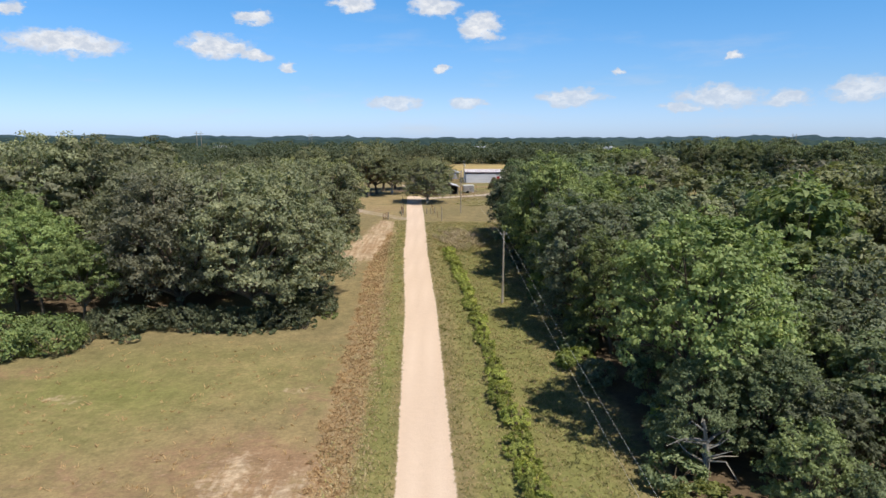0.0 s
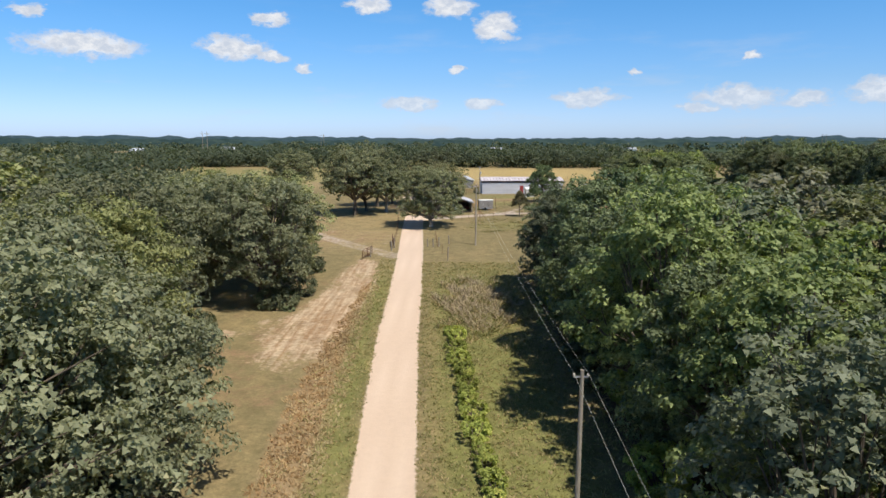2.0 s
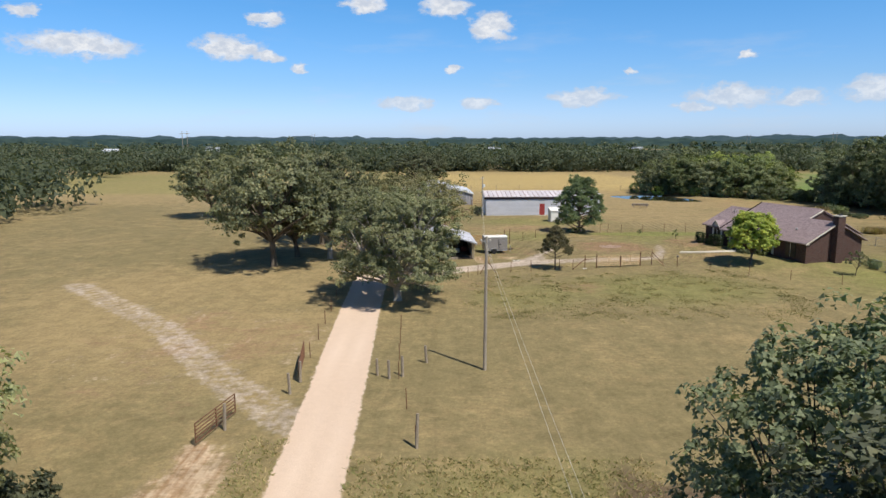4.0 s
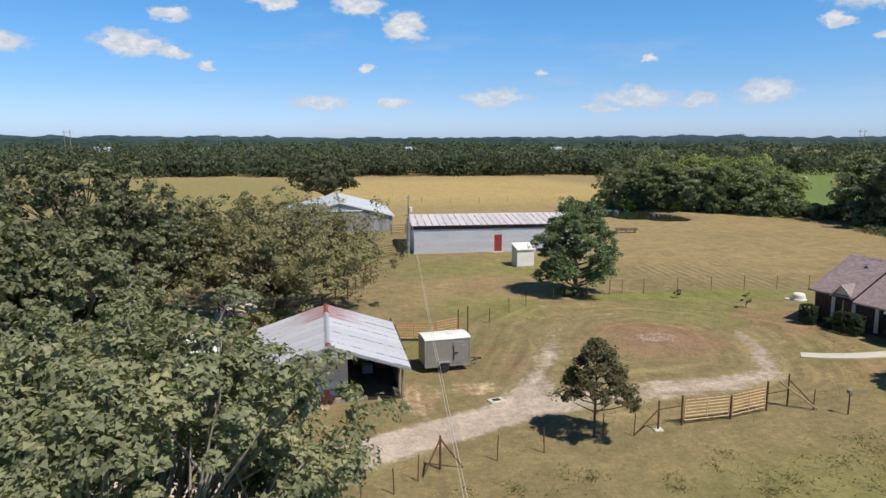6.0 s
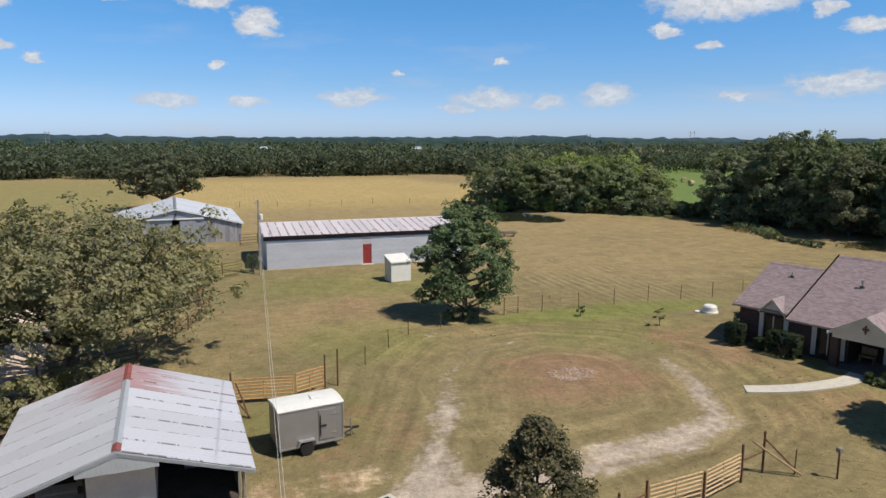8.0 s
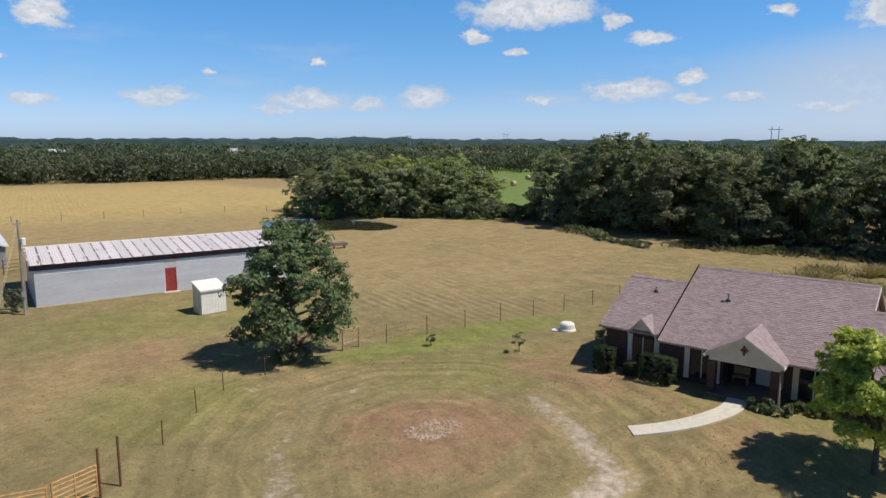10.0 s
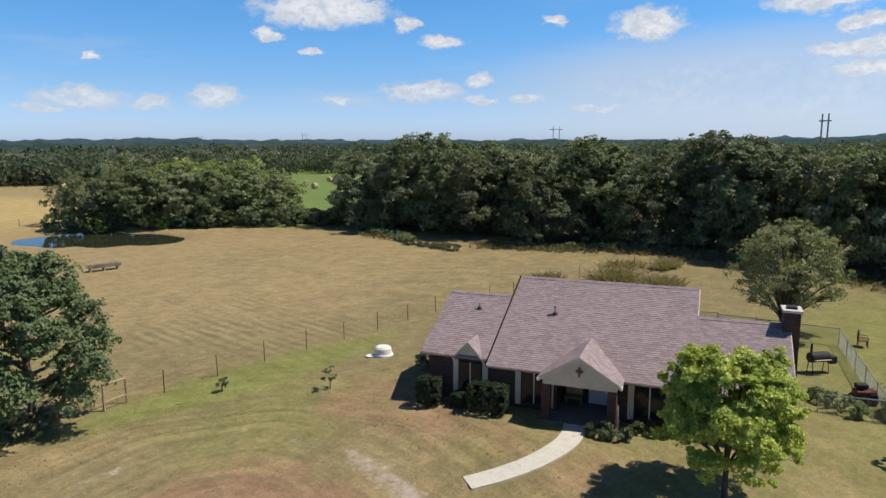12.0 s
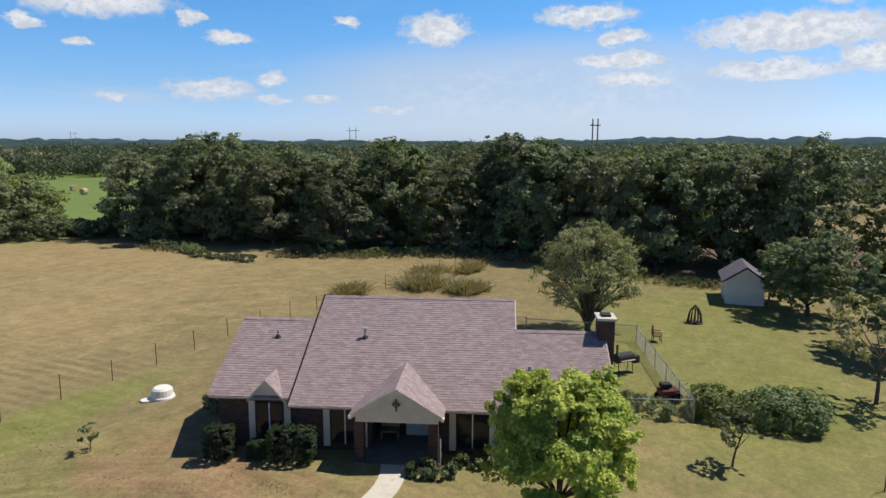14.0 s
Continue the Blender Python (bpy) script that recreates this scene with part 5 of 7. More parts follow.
def wheel(parent, x, y, z, r, w, rim=STEEL, name="wheel"):
    tyre = part(name, lathe([(r * 0.55, -w / 2), (r * 0.92, -w / 2), (r, -w * 0.3), (r, w * 0.3), (r * 0.92, w / 2), (r * 0.55, w / 2)], 18, None, (x, y, z), "x"), RUBBER, parent)
    part("rim", lathe([(0.0, -w * 0.42), (r * 0.3, -w * 0.46), (r * 0.58, -w * 0.40), (r * 0.58, w * 0.40), (r * 0.3, w * 0.46), (0.0, w * 0.42)], 14, None, (x, y, z), "x"), rim, tyre)
    return tyre


def build_garage():
    g = thing("carport_garage", 1.10, 170.0, 4.0, "open-fronted carport with a pale rusting sheet metal roof", "carport", z=2.43)
    half, eave, ridge, deep = 4.15, 1.95, 3.30, 8.9
    slope = math.hypot(half, ridge - eave)
    worn = ribbed_sheet(slope, deep / 9 + 0.02, 5, 0.010)
    worn.materials.append(ROOF_RUSTED)
    lay_sheets(g, ribbed_sheet(slope, deep / 9 + 0.02, 5, 0.010), ROOF_GARAGE, 9, deep / 9, (0, ridge), (half, eave), 0.0, 0.012, worn, 6)
    for y0, y1, m in ((0.0, 0.55, RUST_RED), (0.56, 6.75, TRIM_METAL), (6.8, deep, RUST_RED)):
        part("ridge_cap", prism([(-0.14, ridge - 0.01), (0, ridge + 0.06), (0.14, ridge - 0.01), (0, ridge + 0.03)], "y", y0, y1), m, g, "rust-red ridge cap" if m is RUST_RED else "")
    for k in (-1, 1):
        for j in range(3):
            lo, hi = 0.16 - 0.048 * j, 0.118 - 0.048 * j
            part("edge_trim", prism([(0, ridge - lo), (0, ridge - hi), (k * half, eave - hi), (k * half, eave - lo)], "y", -0.05 - 0.012 * j, -0.03), TRIM_METAL, g, "ribbed metal edge trim")
        part("rafter", prism([(0, ridge - 0.16), (0, ridge - 0.03), (k * half * 0.97, eave + 0.01), (k * half * 0.97, eave - 0.12)], "y", 1.3, 1.42), WOOD_GREY, g)
        for y in (1.0, 3.6, 6.1, 8.6):
            part("post", rod([(k * (half - 0.35), y, -0.1), (k * (half - 0.32) + 0.02, y, 1.0), (k * (half - 0.35), y, eave + 0.05)], [0.085, 0.075, 0.07], 7), WOOD_GREY, g, "rough wooden post")
        part("purlin", box(k * (half - 0.42) - 0.05, k * (half - 0.42) + 0.05, 0.3, deep - 0.1, eave - 0.05, eave + 0.05), WOOD_GREY, g)
    # store room in the middle, with a pale lower panel, and a ribbed gable over it
    part("room", box(-1.1, 1.0, 1.45, 8.4, -0.1, 2.62), WALL_BEIGE, g, "beige walled store room")
    pale = [(-1.0, 0.12), (0.93, 0.12), (0.93, 0.80), (0.7, 0.95), (0.2, 0.88), (-0.3, 0.96), (-0.75, 0.85), (-1.0, 0.80)]
    part("pale_panel", prism(pale, "y", 1.425, 1.446), WALL_PALE, g, "paler patch of paint on the wall")
    for s in (0.45, 0.62):
        part("meter_box", box(s, s + 0.08, 1.36, 1.42, 0.25, 0.6, None, 0.01), DARK, g)
    part("gable_panel", prism([(-1.2, 2.58), (1.2, 2.58), (1.2, 2.76), (0, 3.15), (-1.2, 2.76)], "y", -0.02, 0.03), TRIM_METAL, g, "ribbed metal gable panel")
    part("back_wall", box(-half + 0.4, half - 0.4, 8.62, 8.72, -0.1, 1.95), WOOD_GREY, g)
    part("side_wall", box(-half + 0.35, -half + 0.43, 3.8, 8.6, -0.1, 1.9), WOOD_GREY, g)
    part("side_wall", box(half - 0.43, half - 0.35, 1.9, 8.6, -0.1, 1.9), WOOD_GREY, g)
    for i in range(17):
        x = -1.12 + i * 0.14
        part("gable_rib", box(x - 0.02, x + 0.02, -0.032, -0.02, 2.59, 3.10 - 0.32 * abs(x)), TRIM_METAL, g)
    part("floor", box(-half + 0.3, half - 0.45, 0.9, 8.6, -0.2, 0.15), CARPORT_SHADE_DIRT, g, "bare earth floor darkened for the carport's shade")
    part("sill", box(1.1, half - 0.55, 1.15, 1.42, -0.15, 0.14, None, 0.03), CONCRETE, g, "pale concrete sill")
    for z in (0.6, 1.2):
        part("shelf", box(1.3, 3.5, 7.3, 8.2, z, z + 0.05), WOOD_GREY, g)
    return g


build_garage()


def stored_things():
    """Boxes, drums and a red mower under the roof."""
    for x, y, sx, sy, sz, m, word in ((2.6, 176.5, 0.9, 0.7, 0.8, WOOD_TAN, "wooden crate"), (3.8, 175.9, 0.7, 0.7, 0.6, RUST_RED, "red metal tool box"), (3.0, 175.0, 0.6, 0.5, 0.5, STEEL, "grey metal box")):
        t = thing("storage_box", x, y, 6, f"{word} stored in the shade of the carport", "box", "stored boxes")
        part("body", box(-sx / 2, sx / 2, -sy / 2, sy / 2, 0, sz, None, 0.02), m, t)
        part("lid", box(-sx / 2 - 0.02, sx / 2 + 0.02, -sy / 2 - 0.02, sy / 2 + 0.02, sz, sz + 0.05, None, 0.01), m, t)
    t = thing("oil_drum", 4.0, 177.6, 0, "rusty steel drum in the carport", "drum")
    part("body", lathe([(0, 0), (0.29, 0), (0.29, 0.29), (0.305, 0.3), (0.29, 0.31), (0.29, 0.58), (0.305, 0.59), (0.29, 0.6), (0.29, 0.88), (0, 0.88)], 16), RUSTY, t)
    t = thing("railway_sleeper", 1.4, 170.9, 6, "old dark railway sleeper lying before the carport", "timber")
    part("beam", box(-1.6, 1.6, -0.13, 0.13, -0.02, 0.22, None, 0.02), WOOD_GREY, t)
    t = thing("metal_cutout", 0.95, 170.62, 6, "rust-red flat metal cutout leaning by the wall", "ornament")
    shape = [(-0.55, 0.25), (-0.35, 0.42), (-0.15, 0.55), (-0.18, 0.78), (-0.28, 0.86), (-0.08, 0.92), (0.15, 0.88), (0.12, 0.62), (0.30, 0.50), (0.42, 0.30), (0.30, 0.15), (0.22, 0.0), (0.12, 0.02), (0.12, 0.22), (-0.02, 0.20), (-0.06, 0.0), (-0.16, 0.02), (-0.14, 0.26), (-0.35, 0.2)]
    part("plate", prism(shape, "y", -0.02, 0.02), CUTOUT, t)


stored_things()


# ---- vehicles ----
def car_body(outline, width, taper, bm=None):
    """A body from its side outline (y, z), narrower above the belt line by taper."""
    bm = bm or bmesh.new()
    top = max(p[1] for p in outline)
    belt = top * 0.58
    sides = []
    for k in (-1, 1):
        sides.append([bm.verts.new((k * (width / 2 - max(0, (z - belt) / (top - belt)) * taper), y, z)) for y, z in outline])
    n = len(outline)
    bm.faces.new(sides[0])
    bm.faces.new(sides[1][::-1])
    for i in range(n):
        bm.faces.new((sides[0][i], sides[1][i], sides[1][(i + 1) % n], sides[0][(i + 1) % n]))
    bmesh.ops.recalc_face_normals(bm, faces=bm.faces)
    bmesh.ops.bevel(bm, geom=[e for e in bm.edges if e.calc_face_angle(0) > 0.5], offset=0.045, segments=2, profile=0.6, affect="EDGES")
    return bm


def build_pickup():
    t = thing("pickup_truck", -6.77, 177.35, 6, "white crew-cab pickup truck parked in oak shade", "pickup truck")
    cab = [(0.15, 0.45), (2.85, 0.45), (2.9, 0.85), (2.75, 1.05), (1.75, 1.15), (1.05, 1.80), (-0.35, 1.84), (-0.72, 1.18), (-0.75, 0.45)]
    part("cab", car_body(cab, 1.95, 0.16), WHITE_CAR, t)
    for x0, x1 in ((-0.97, -0.86), (0.86, 0.97)):
        part("bed_side", box(x0, x1, -2.75, -0.76, 0.5, 1.18, None, 0.02), WHITE_CAR, t)
    part("bed_floor", box(-0.86, 0.86, -2.70, -0.76, 0.55, 0.66), DARK, t, "dark bed liner")
    gate = part("tailgate", box(-0.86, 0.86, -2.76, -2.68, 0.55, 1.16, None, 0.02), WHITE_CAR, t)
    part("gate_handle", box(-0.14, 0.14, -2.785, -2.765, 0.95, 1.03, None, 0.006), DARK, gate)
    part("bumper", box(-0.97, 0.97, -2.92, -2.72, 0.42, 0.60, None, 0.03), STEEL, t, "chrome rear bumper")
    for x in (-0.93, 0.93):
        part("tail_light", box(x - 0.05, x + 0.05, -2.775, -2.70, 0.78, 1.14, None, 0.01), TAIL_RED, t, "red tail light")
        m = part("mirror", box(x * 1.12 - 0.09, x * 1.12 + 0.09, 1.15, 1.27, 1.12, 1.36, None, 0.03), DARK, t)
    part("rear_window", prism([(-0.70, 0.0), (0.70, 0.0), (0.62, 0.50), (-0.62, 0.50)], "y", -0.01, 0.01), GLASS, t).matrix_basis = pose(0, -0.70, 1.25, -29, 0, 0)
    for k in (-1, 1):
        for y0, y1 in ((-0.35, 0.35), (0.42, 1.15)):
            part("side_window", prism([(y0 - (0.12 if y0 < 0 else 0), 1.24), (y1 + (0.22 if y1 > 1 else 0), 1.24), (y1 - (0.06 if y1 > 1 else 0), 1.66), (y0 + 0.02, 1.68)], "x", k * 0.895 - 0.03, k * 0.895 + 0.03), GLASS, t)
        for y in (-1.85, 1.95):
            wheel(t, k * 0.86, y, 0.38, 0.38, 0.25)
            part("wheel_arch", prism([(y + 0.46 * math.cos(a), 0.40 + 0.46 * math.sin(a)) for a in (i * math.pi / 8 for i in range(9))], "x", k * 0.90, k * 0.985), DARK, t)
    part("frame", box(-0.5, 0.5, -2.7, 2.7, 0.30, 0.50), DARK, t)
    part("windscreen", prism([(-0.74, 0.0), (0.74, 0.0), (0.64, 0.86), (-0.64, 0.86)], "y", -0.01, 0.01), GLASS, t).matrix_basis = pose(0, 1.73, 1.20, 47, 0, 0)


def build_car():
    t = thing("parked_car", -1.35, 174.6, 3, "silver hatchback parked under the carport roof", "car")
    out = [(-1.95, 0.30), (1.95, 0.30), (2.0, 0.62), (1.85, 0.78), (0.95, 0.92), (0.25, 1.42), (-1.25, 1.44), (-1.85, 1.0), (-2.0, 0.85)]
    part("body", car_body(out, 1.72, 0.18), SILVER_CAR, t)
    part("rear_window", prism([(-0.60, 0.0), (0.60, 0.0), (0.52, 0.42), (-0.52, 0.42)], "y", -0.01, 0.01), GLASS, t).matrix_basis = pose(0, -1.79, 1.06, -54, 0, 0)
    part("bumper", box(-0.8, 0.8, -2.08, -1.9, 0.32, 0.55, None, 0.04), SILVER_CAR, t)
    for k in (-1, 1):
        part("tail_light", box(k * 0.72 - 0.08, k * 0.72 + 0.08, -2.03, -1.9, 0.72, 0.95, None, 0.02), CUTOUT, t)
        part("side_window", prism([(-1.3, 0.95), (0.75, 0.95), (0.15, 1.34), (-1.15, 1.36)], "x", k * 0.775 - 0.02, k * 0.775 + 0.02), GLASS, t)
        for y in (-1.25, 1.3):
            wheel(t, k * 0.76, y, 0.31, 0.31, 0.2)


def build_tractor():
    t = thing("green_tractor", -6.2, 172.6, 20, "green utility tractor with a flat green canopy", "tractor")
    part("hood", box(-0.36, 0.36, 0.3, 1.55, 0.75, 1.25, None, 0.06), GREEN_PAINT, t)
    part("chassis", box(-0.28, 0.28, -0.7, 1.6, 0.45, 0.75, None, 0.03), DARK, t)
    part("canopy", box(-0.75, 0.75, -0.95, 0.45, 2.16, 2.27, None, 0.04), GREEN_PAINT, t, "flat green sun canopy")
    for x, y in ((-0.6, -0.8), (0.6, -0.8), (-0.6, 0.3), (0.6, 0.3)):
        part("canopy_post", rod([(x, y, 0.7), (x, y, 2.17)], 0.03, 6), DARK, t)
    seat = part("seat", box(-0.25, 0.25, -0.65, -0.2, 0.95, 1.05, None, 0.03), DARK, t)
    part("seat_back", box(-0.25, 0.25, -0.72, -0.64, 1.05, 1.45, None, 0.03), DARK, seat)
    for k in (-1, 1):
        wheel(t, k * 0.72, -0.55, 0.62, 0.62, 0.34, PIPE_TAN)
        wheel(t, k * 0.62, 1.2, 0.38, 0.38, 0.22, PIPE_TAN)
        part("fender", box(k * 0.72 - 0.2, k * 0.72 + 0.2, -1.05, -0.05, 1.24, 1.30, None, 0.02), GREEN_PAINT, t)
    part("loader_tarp", box(-0.7, 0.7, 1.6, 2.0, 0.5, 1.0, None, 0.05), TEAL, t, "blue-green loader bucket")


def build_trailer():
    t = thing("cargo_trailer", 7.55, 175.75, 10, "grey enclosed cargo trailer standing on the grass", "trailer")
    part("body", box(-1.36, 1.36, -0.80, 0.80, 0.36, 1.98, None, 0.03), TRAILER_SKIN, t)
    roof = [(-0.83, 1.98), (-0.80, 2.03), (-0.4, 2.10), (0, 2.12), (0.4, 2.10), (0.80, 2.03), (0.83, 1.98)]
    part("roof", prism(roof, "x", -1.40, 1.40), WHITE, t, "pale domed roof skin")
    part("roof_vent", box(0.15, 0.5, -0.3, 0.1, 2.10, 2.18, None, 0.02), WHITE, t)
    for z in (0.36, 1.95):
        part("trim", box(-1.375, 1.375, -0.825, -0.805, z - 0.03, z + 0.04), STEEL, t)
    for x in (-1.36, 1.36):
        part("corner_trim", box(x - 0.03, x + 0.03, -0.83, -0.77, 0.36, 1.98), STEEL, t)
    door = part("door", box(0.30, 1.00, -0.83, -0.80, 0.50, 1.78, None, 0.01), TRAILER_SKIN, t, "side door with bar latch")
    part("latch_bar", rod([(0.36, -0.87, 0.7), (0.36, -0.87, 1.6)], 0.018, 6), DARK, door)
    part("latch", box(0.36, 0.62, -0.88, -0.84, 1.08, 1.16, None, 0.01), DARK, door)
    for z in (0.75, 1.55):
        part("hinge", box(0.86, 1.06, -0.85, -0.825, z - 0.02, z + 0.02), STEEL, door)
    w = wheel(t, 0, 0, 0, 0.30, 0.19)
    w.matrix_basis = pose(-0.25, -0.88, 0.28, 0, 0, 90)
    w = wheel(t, 0, 0, 0, 0.30, 0.19)
    w.matrix_basis = pose(-0.25, 0.88, 0.28, 0, 0, 90)
    part("fender", prism([(-0.66, 0.45), (-0.58, 0.66), (0.08, 0.66), (0.16, 0.45), (0.10, 0.45), (0.05, 0.61), (-0.55, 0.61), (-0.60, 0.45)], "y", -1.02, -0.80), STEEL, t, "bright metal fender")
    for k in (-1, 1):
        part("drawbar", rod([(1.36, k * 0.5, 0.36), (2.15, 0, 0.38)], 0.035, 6), DARK, t)
    part("jack", rod([(2.0, 0, 0.05), (2.0, 0, 0.85)], 0.035, 6), STEEL, t)
    part("hitch", box(2.1, 2.35, -0.05, 0.05, 0.33, 0.43, None, 0.015), DARK, t)


build_pickup()
build_car()
build_tractor()
build_trailer()


# ---- long shed, barn, small sheds ----
def build_long_shed():
    s = thing("long_shed", 8.65, 216.6, 1.5, "long low grey sheet-metal farm shed with rust-streaked roof", "shed", z=2.45)
    length, deep, eave, ridge = 20.8, 10.5, 3.02, 4.05
    profile = []
    n = 14
    for i in range(n):
        z = 2.90 * i / n
        profile += [(0.0, z), (-0.05, z + 0.006)]
    profile += [(0.0, 2.90), (0.12, 2.90), (0.12, 0.0)]
    part("front_wall", prism(profile, "x", 0, 9.62), LAP_GREY, s, "grey lapped wall sheets")
    part("front_wall", prism(profile, "x", 10.62, length), LAP_GREY, s)
    part("wall_over_door", box(9.62, 10.62, 0.0, 0.12, 2.14, 2.90), LAP_GREY, s)
    part("back_wall", box(0, length, deep - 0.12, deep, 0, 2.9), LAP_GREY, s)
    for x in (0.0, length - 0.12):
        part("end_wall", prism([(0.12, 0), (deep - 0.12, 0), (deep - 0.12, 3.0), (deep / 2, 3.95), (0.12, 3.0)], "x", x, x + 0.12), LAP_GREY, s, "dark grey gable end")
    part("foundation", box(-0.05, length + 0.05, -0.06, deep + 0.05, -0.3, 0.06), CONCRETE, s)
    part("eave_board", box(-0.3, length + 0.3, -0.03, 0.10, 2.90, 3.36), EAVE_DARK, s, "dark strip under the eave")
    door = part("door", box(9.66, 10.58, 0.02, 0.08, 0.04, 2.10), RED_PAINT, s, "red plank door")
    part("door_frame", box(9.62, 9.68, -0.05, 0.02, 0.0, 2.14), WHITE, door)
    part("door_frame", box(10.56, 10.62, -0.05, 0.02, 0.0, 2.14), RED_PAINT, door)
    for x in (9.9, 10.12, 10.34):
        part("batten", box(x - 0.012, x + 0.012, -0.01, 0.02, 0.08, 2.06), RUST_RED, door)
    part("door_step", box(9.5, 10.75, -0.55, -0.07, -0.1, 0.10), CONCRETE, s, "pale door step")
    half = deep / 2 + 0.35
    roof = new("roof")
    roof.parent = s
    tagged(roof, "pale metal roof with dark red rust streaks")
    roof.matrix_basis = pose(0, deep / 2, 0, 0, 0, -90)
    lay_sheets(roof, ribbed_sheet(math.hypot(half, 0.72), 21.5 / 26 + 0.01, 4), ROOF_LONG, 26, 21.5 / 26, (0, ridge + 0.06), (half, 3.38), -0.35)
    part("ridge_cap", prism([(-0.2, ridge + 0.03), (0, ridge + 0.11), (0.2, ridge + 0.03), (0, ridge + 0.07)], "y", -0.35, 21.1), ROOF_LONG, roof)


def build_barn():
    b = thing("barn", -0.8, 237.3, 3.5, "wide pale-roofed barn of grey boards with a sliding door", "barn", z=2.45)
    half, eave, peak, deep = 7.8, 2.35, 4.35, 18.0
    part("front_wall", prism([(-3.4, 0), (-0.45, 0), (-0.45, 3.0), (0.42, 3.0), (0.42, 0), (3.4, 0), (3.4, 3.3), (0, peak - 0.12), (-3.4, 3.3)], "y", 0.0, 0.12), BARN_FRONT, b, "smooth grey metal front")
    for k in (-1, 1):
        for i in range(15):
            x = k * (3.42 + 0.29 * i)
            z = peak - (peak - eave) * (abs(x) + 0.29) / half - 0.12
            part("board", box(min(x, x + k * 0.27), max(x, x + k * 0.27), 0.0, 0.05, 0.0, z - 0.15 * (i % 3 == 1)), BARN_BOARD, b)
        part("side_wall", box(k * (half - 0.12) - 0.06, k * (half - 0.12) + 0.06, 0.1, deep, 0, eave - 0.1), BARN_BOARD, b)
        part("barge_board", prism([(0, peak - 0.12), (0, peak + 0.03), (k * half * 1.03, eave - 0.04), (k * half * 1.03, eave - 0.19)], "y", -0.28, -0.24), WHITE, b)
    part("back_wall", prism([(-half + 0.2, 0), (half - 0.2, 0), (half - 0.2, eave - 0.1), (0, peak - 0.12), (-half + 0.2, eave - 0.1)], "y", deep - 0.1, deep), BARN_BOARD, b)
    part("sliding_door", box(0.45, 2.3, -0.10, -0.04, 0.05, 3.0), BARN_FRONT, b)
    part("door_track", box(-3.3, 3.3, -0.22, -0.06, 3.02, 3.18, None, 0.02), WHITE, b, "white door track across the front")
    lamp = part("gable_lamp", box(-0.08, 0.08, -0.35, 0.0, 3.62, 3.72), DARK, b)
    part("shade", lathe([(0.0, 0.12), (0.05, 0.12), (0.16, 0.0), (0.0, 0.02)], 10, None, (0, -0.35, 3.50)), DARK, lamp)
    lay_sheets(b, ribbed_sheet(math.hypot(half * 1.03, peak - eave), deep / 18 + 0.02, 4), ROOF_BARN, 18, (deep + 0.5) / 18, (0, peak + 0.05), (half * 1.03, eave + 0.0), -0.25)
    part("ridge_cap", prism([(-0.2, peak + 0.03), (0, peak + 0.11), (0.2, peak + 0.03), (0, peak + 0.07)], "y", -0.25, deep + 0.25), STEEL, b)


def build_well_house():
    w = thing("well_house", 19.0, 207.3, 8, "small white shed with a slanting roof on the lawn", "shed")
    for i in range(9):
        x = 0.03 + i * 0.215
        part("board", box(x, x + 0.205, -0.02, 0.03, 0.05, 1.88), WHITE, w)
    part("side_wall", prism([(0.04, 0), (1.6, 0), (1.6, 2.30), (0.04, 1.89)], "x", 0.0, 0.05), CREAM, w, "shaded plank side")
    part("side_wall", prism([(0.04, 0), (1.6, 0), (1.6, 2.30), (0.04, 1.89)], "x", 1.9, 1.95), CREAM, w)
    part("back_wall", box(0.0, 1.95, 1.55, 1.6, 0, 2.28), CREAM, w)
    part("roof", prism([(-0.12, 1.86), (1.70, 2.34), (1.70, 2.39), (-0.12, 1.91)], "x", -0.06, 2.01), WHITE, w, "white slanting roof")
    part("fascia", box(-0.06, 2.01, -0.14, -0.12, 1.80, 1.91), WHITE, w)


def build_garden_shed():
    w = thing("garden_shed", 74.9, 161.6, -84, "pale gabled garden shed with a mauve metal roof", "shed")
    part("front_wall", prism([(-1.5, 0), (1.5, 0), (1.5, 2.05), (0, 3.1), (-1.5, 2.05)], "y", 0, 0.1), WHITE, w)
    for k in (-1, 1):
        part("side_wall", box(k * 1.45 - 0.05, k * 1.45 + 0.05, 0.1, 4.2, 0, 2.1), WHITE, w)
        part("barge_board", prism([(0, 3.1), (0, 3.26), (k * 1.85, 1.98), (k * 1.85, 1.82)], "y", -0.32, -0.28), DARK, w)
    part("back_wall", prism([(-1.5, 0), (1.5, 0), (1.5, 2.05), (0, 3.1), (-1.5, 2.05)], "y", 4.1, 4.2), WHITE, w)
    lay_sheets(w, ribbed_sheet(math.hypot(1.85, 1.29), 0.80, 3), ROOF_SHED, 6, 0.79, (0, 3.27), (1.85, 1.98), -0.3)
    for x, y in ((3.6, 0.4), (3.6, 3.4), (1.9, 0.4)):
        part("lean_to_post", box(x - 0.06, x + 0.06, y - 0.06, y + 0.06, 0, 1.75), WOOD_GREY, w, "lean-to post")
    part("lean_to_roof", prism([(1.5, 1.95), (3.85, 1.68), (3.85, 1.74), (1.5, 2.01)], "y", 0.1, 3.8), RUSTY, w, "rusty lean-to roof")
    for z in (0.4, 0.8, 1.2):
        part("rail", rod([(1.6, 0.4, z), (3.6, 0.4, z)], 0.03, 5), WOOD_GREY, w)


build_long_shed()
build_barn()
build_well_house()
build_garden_shed()


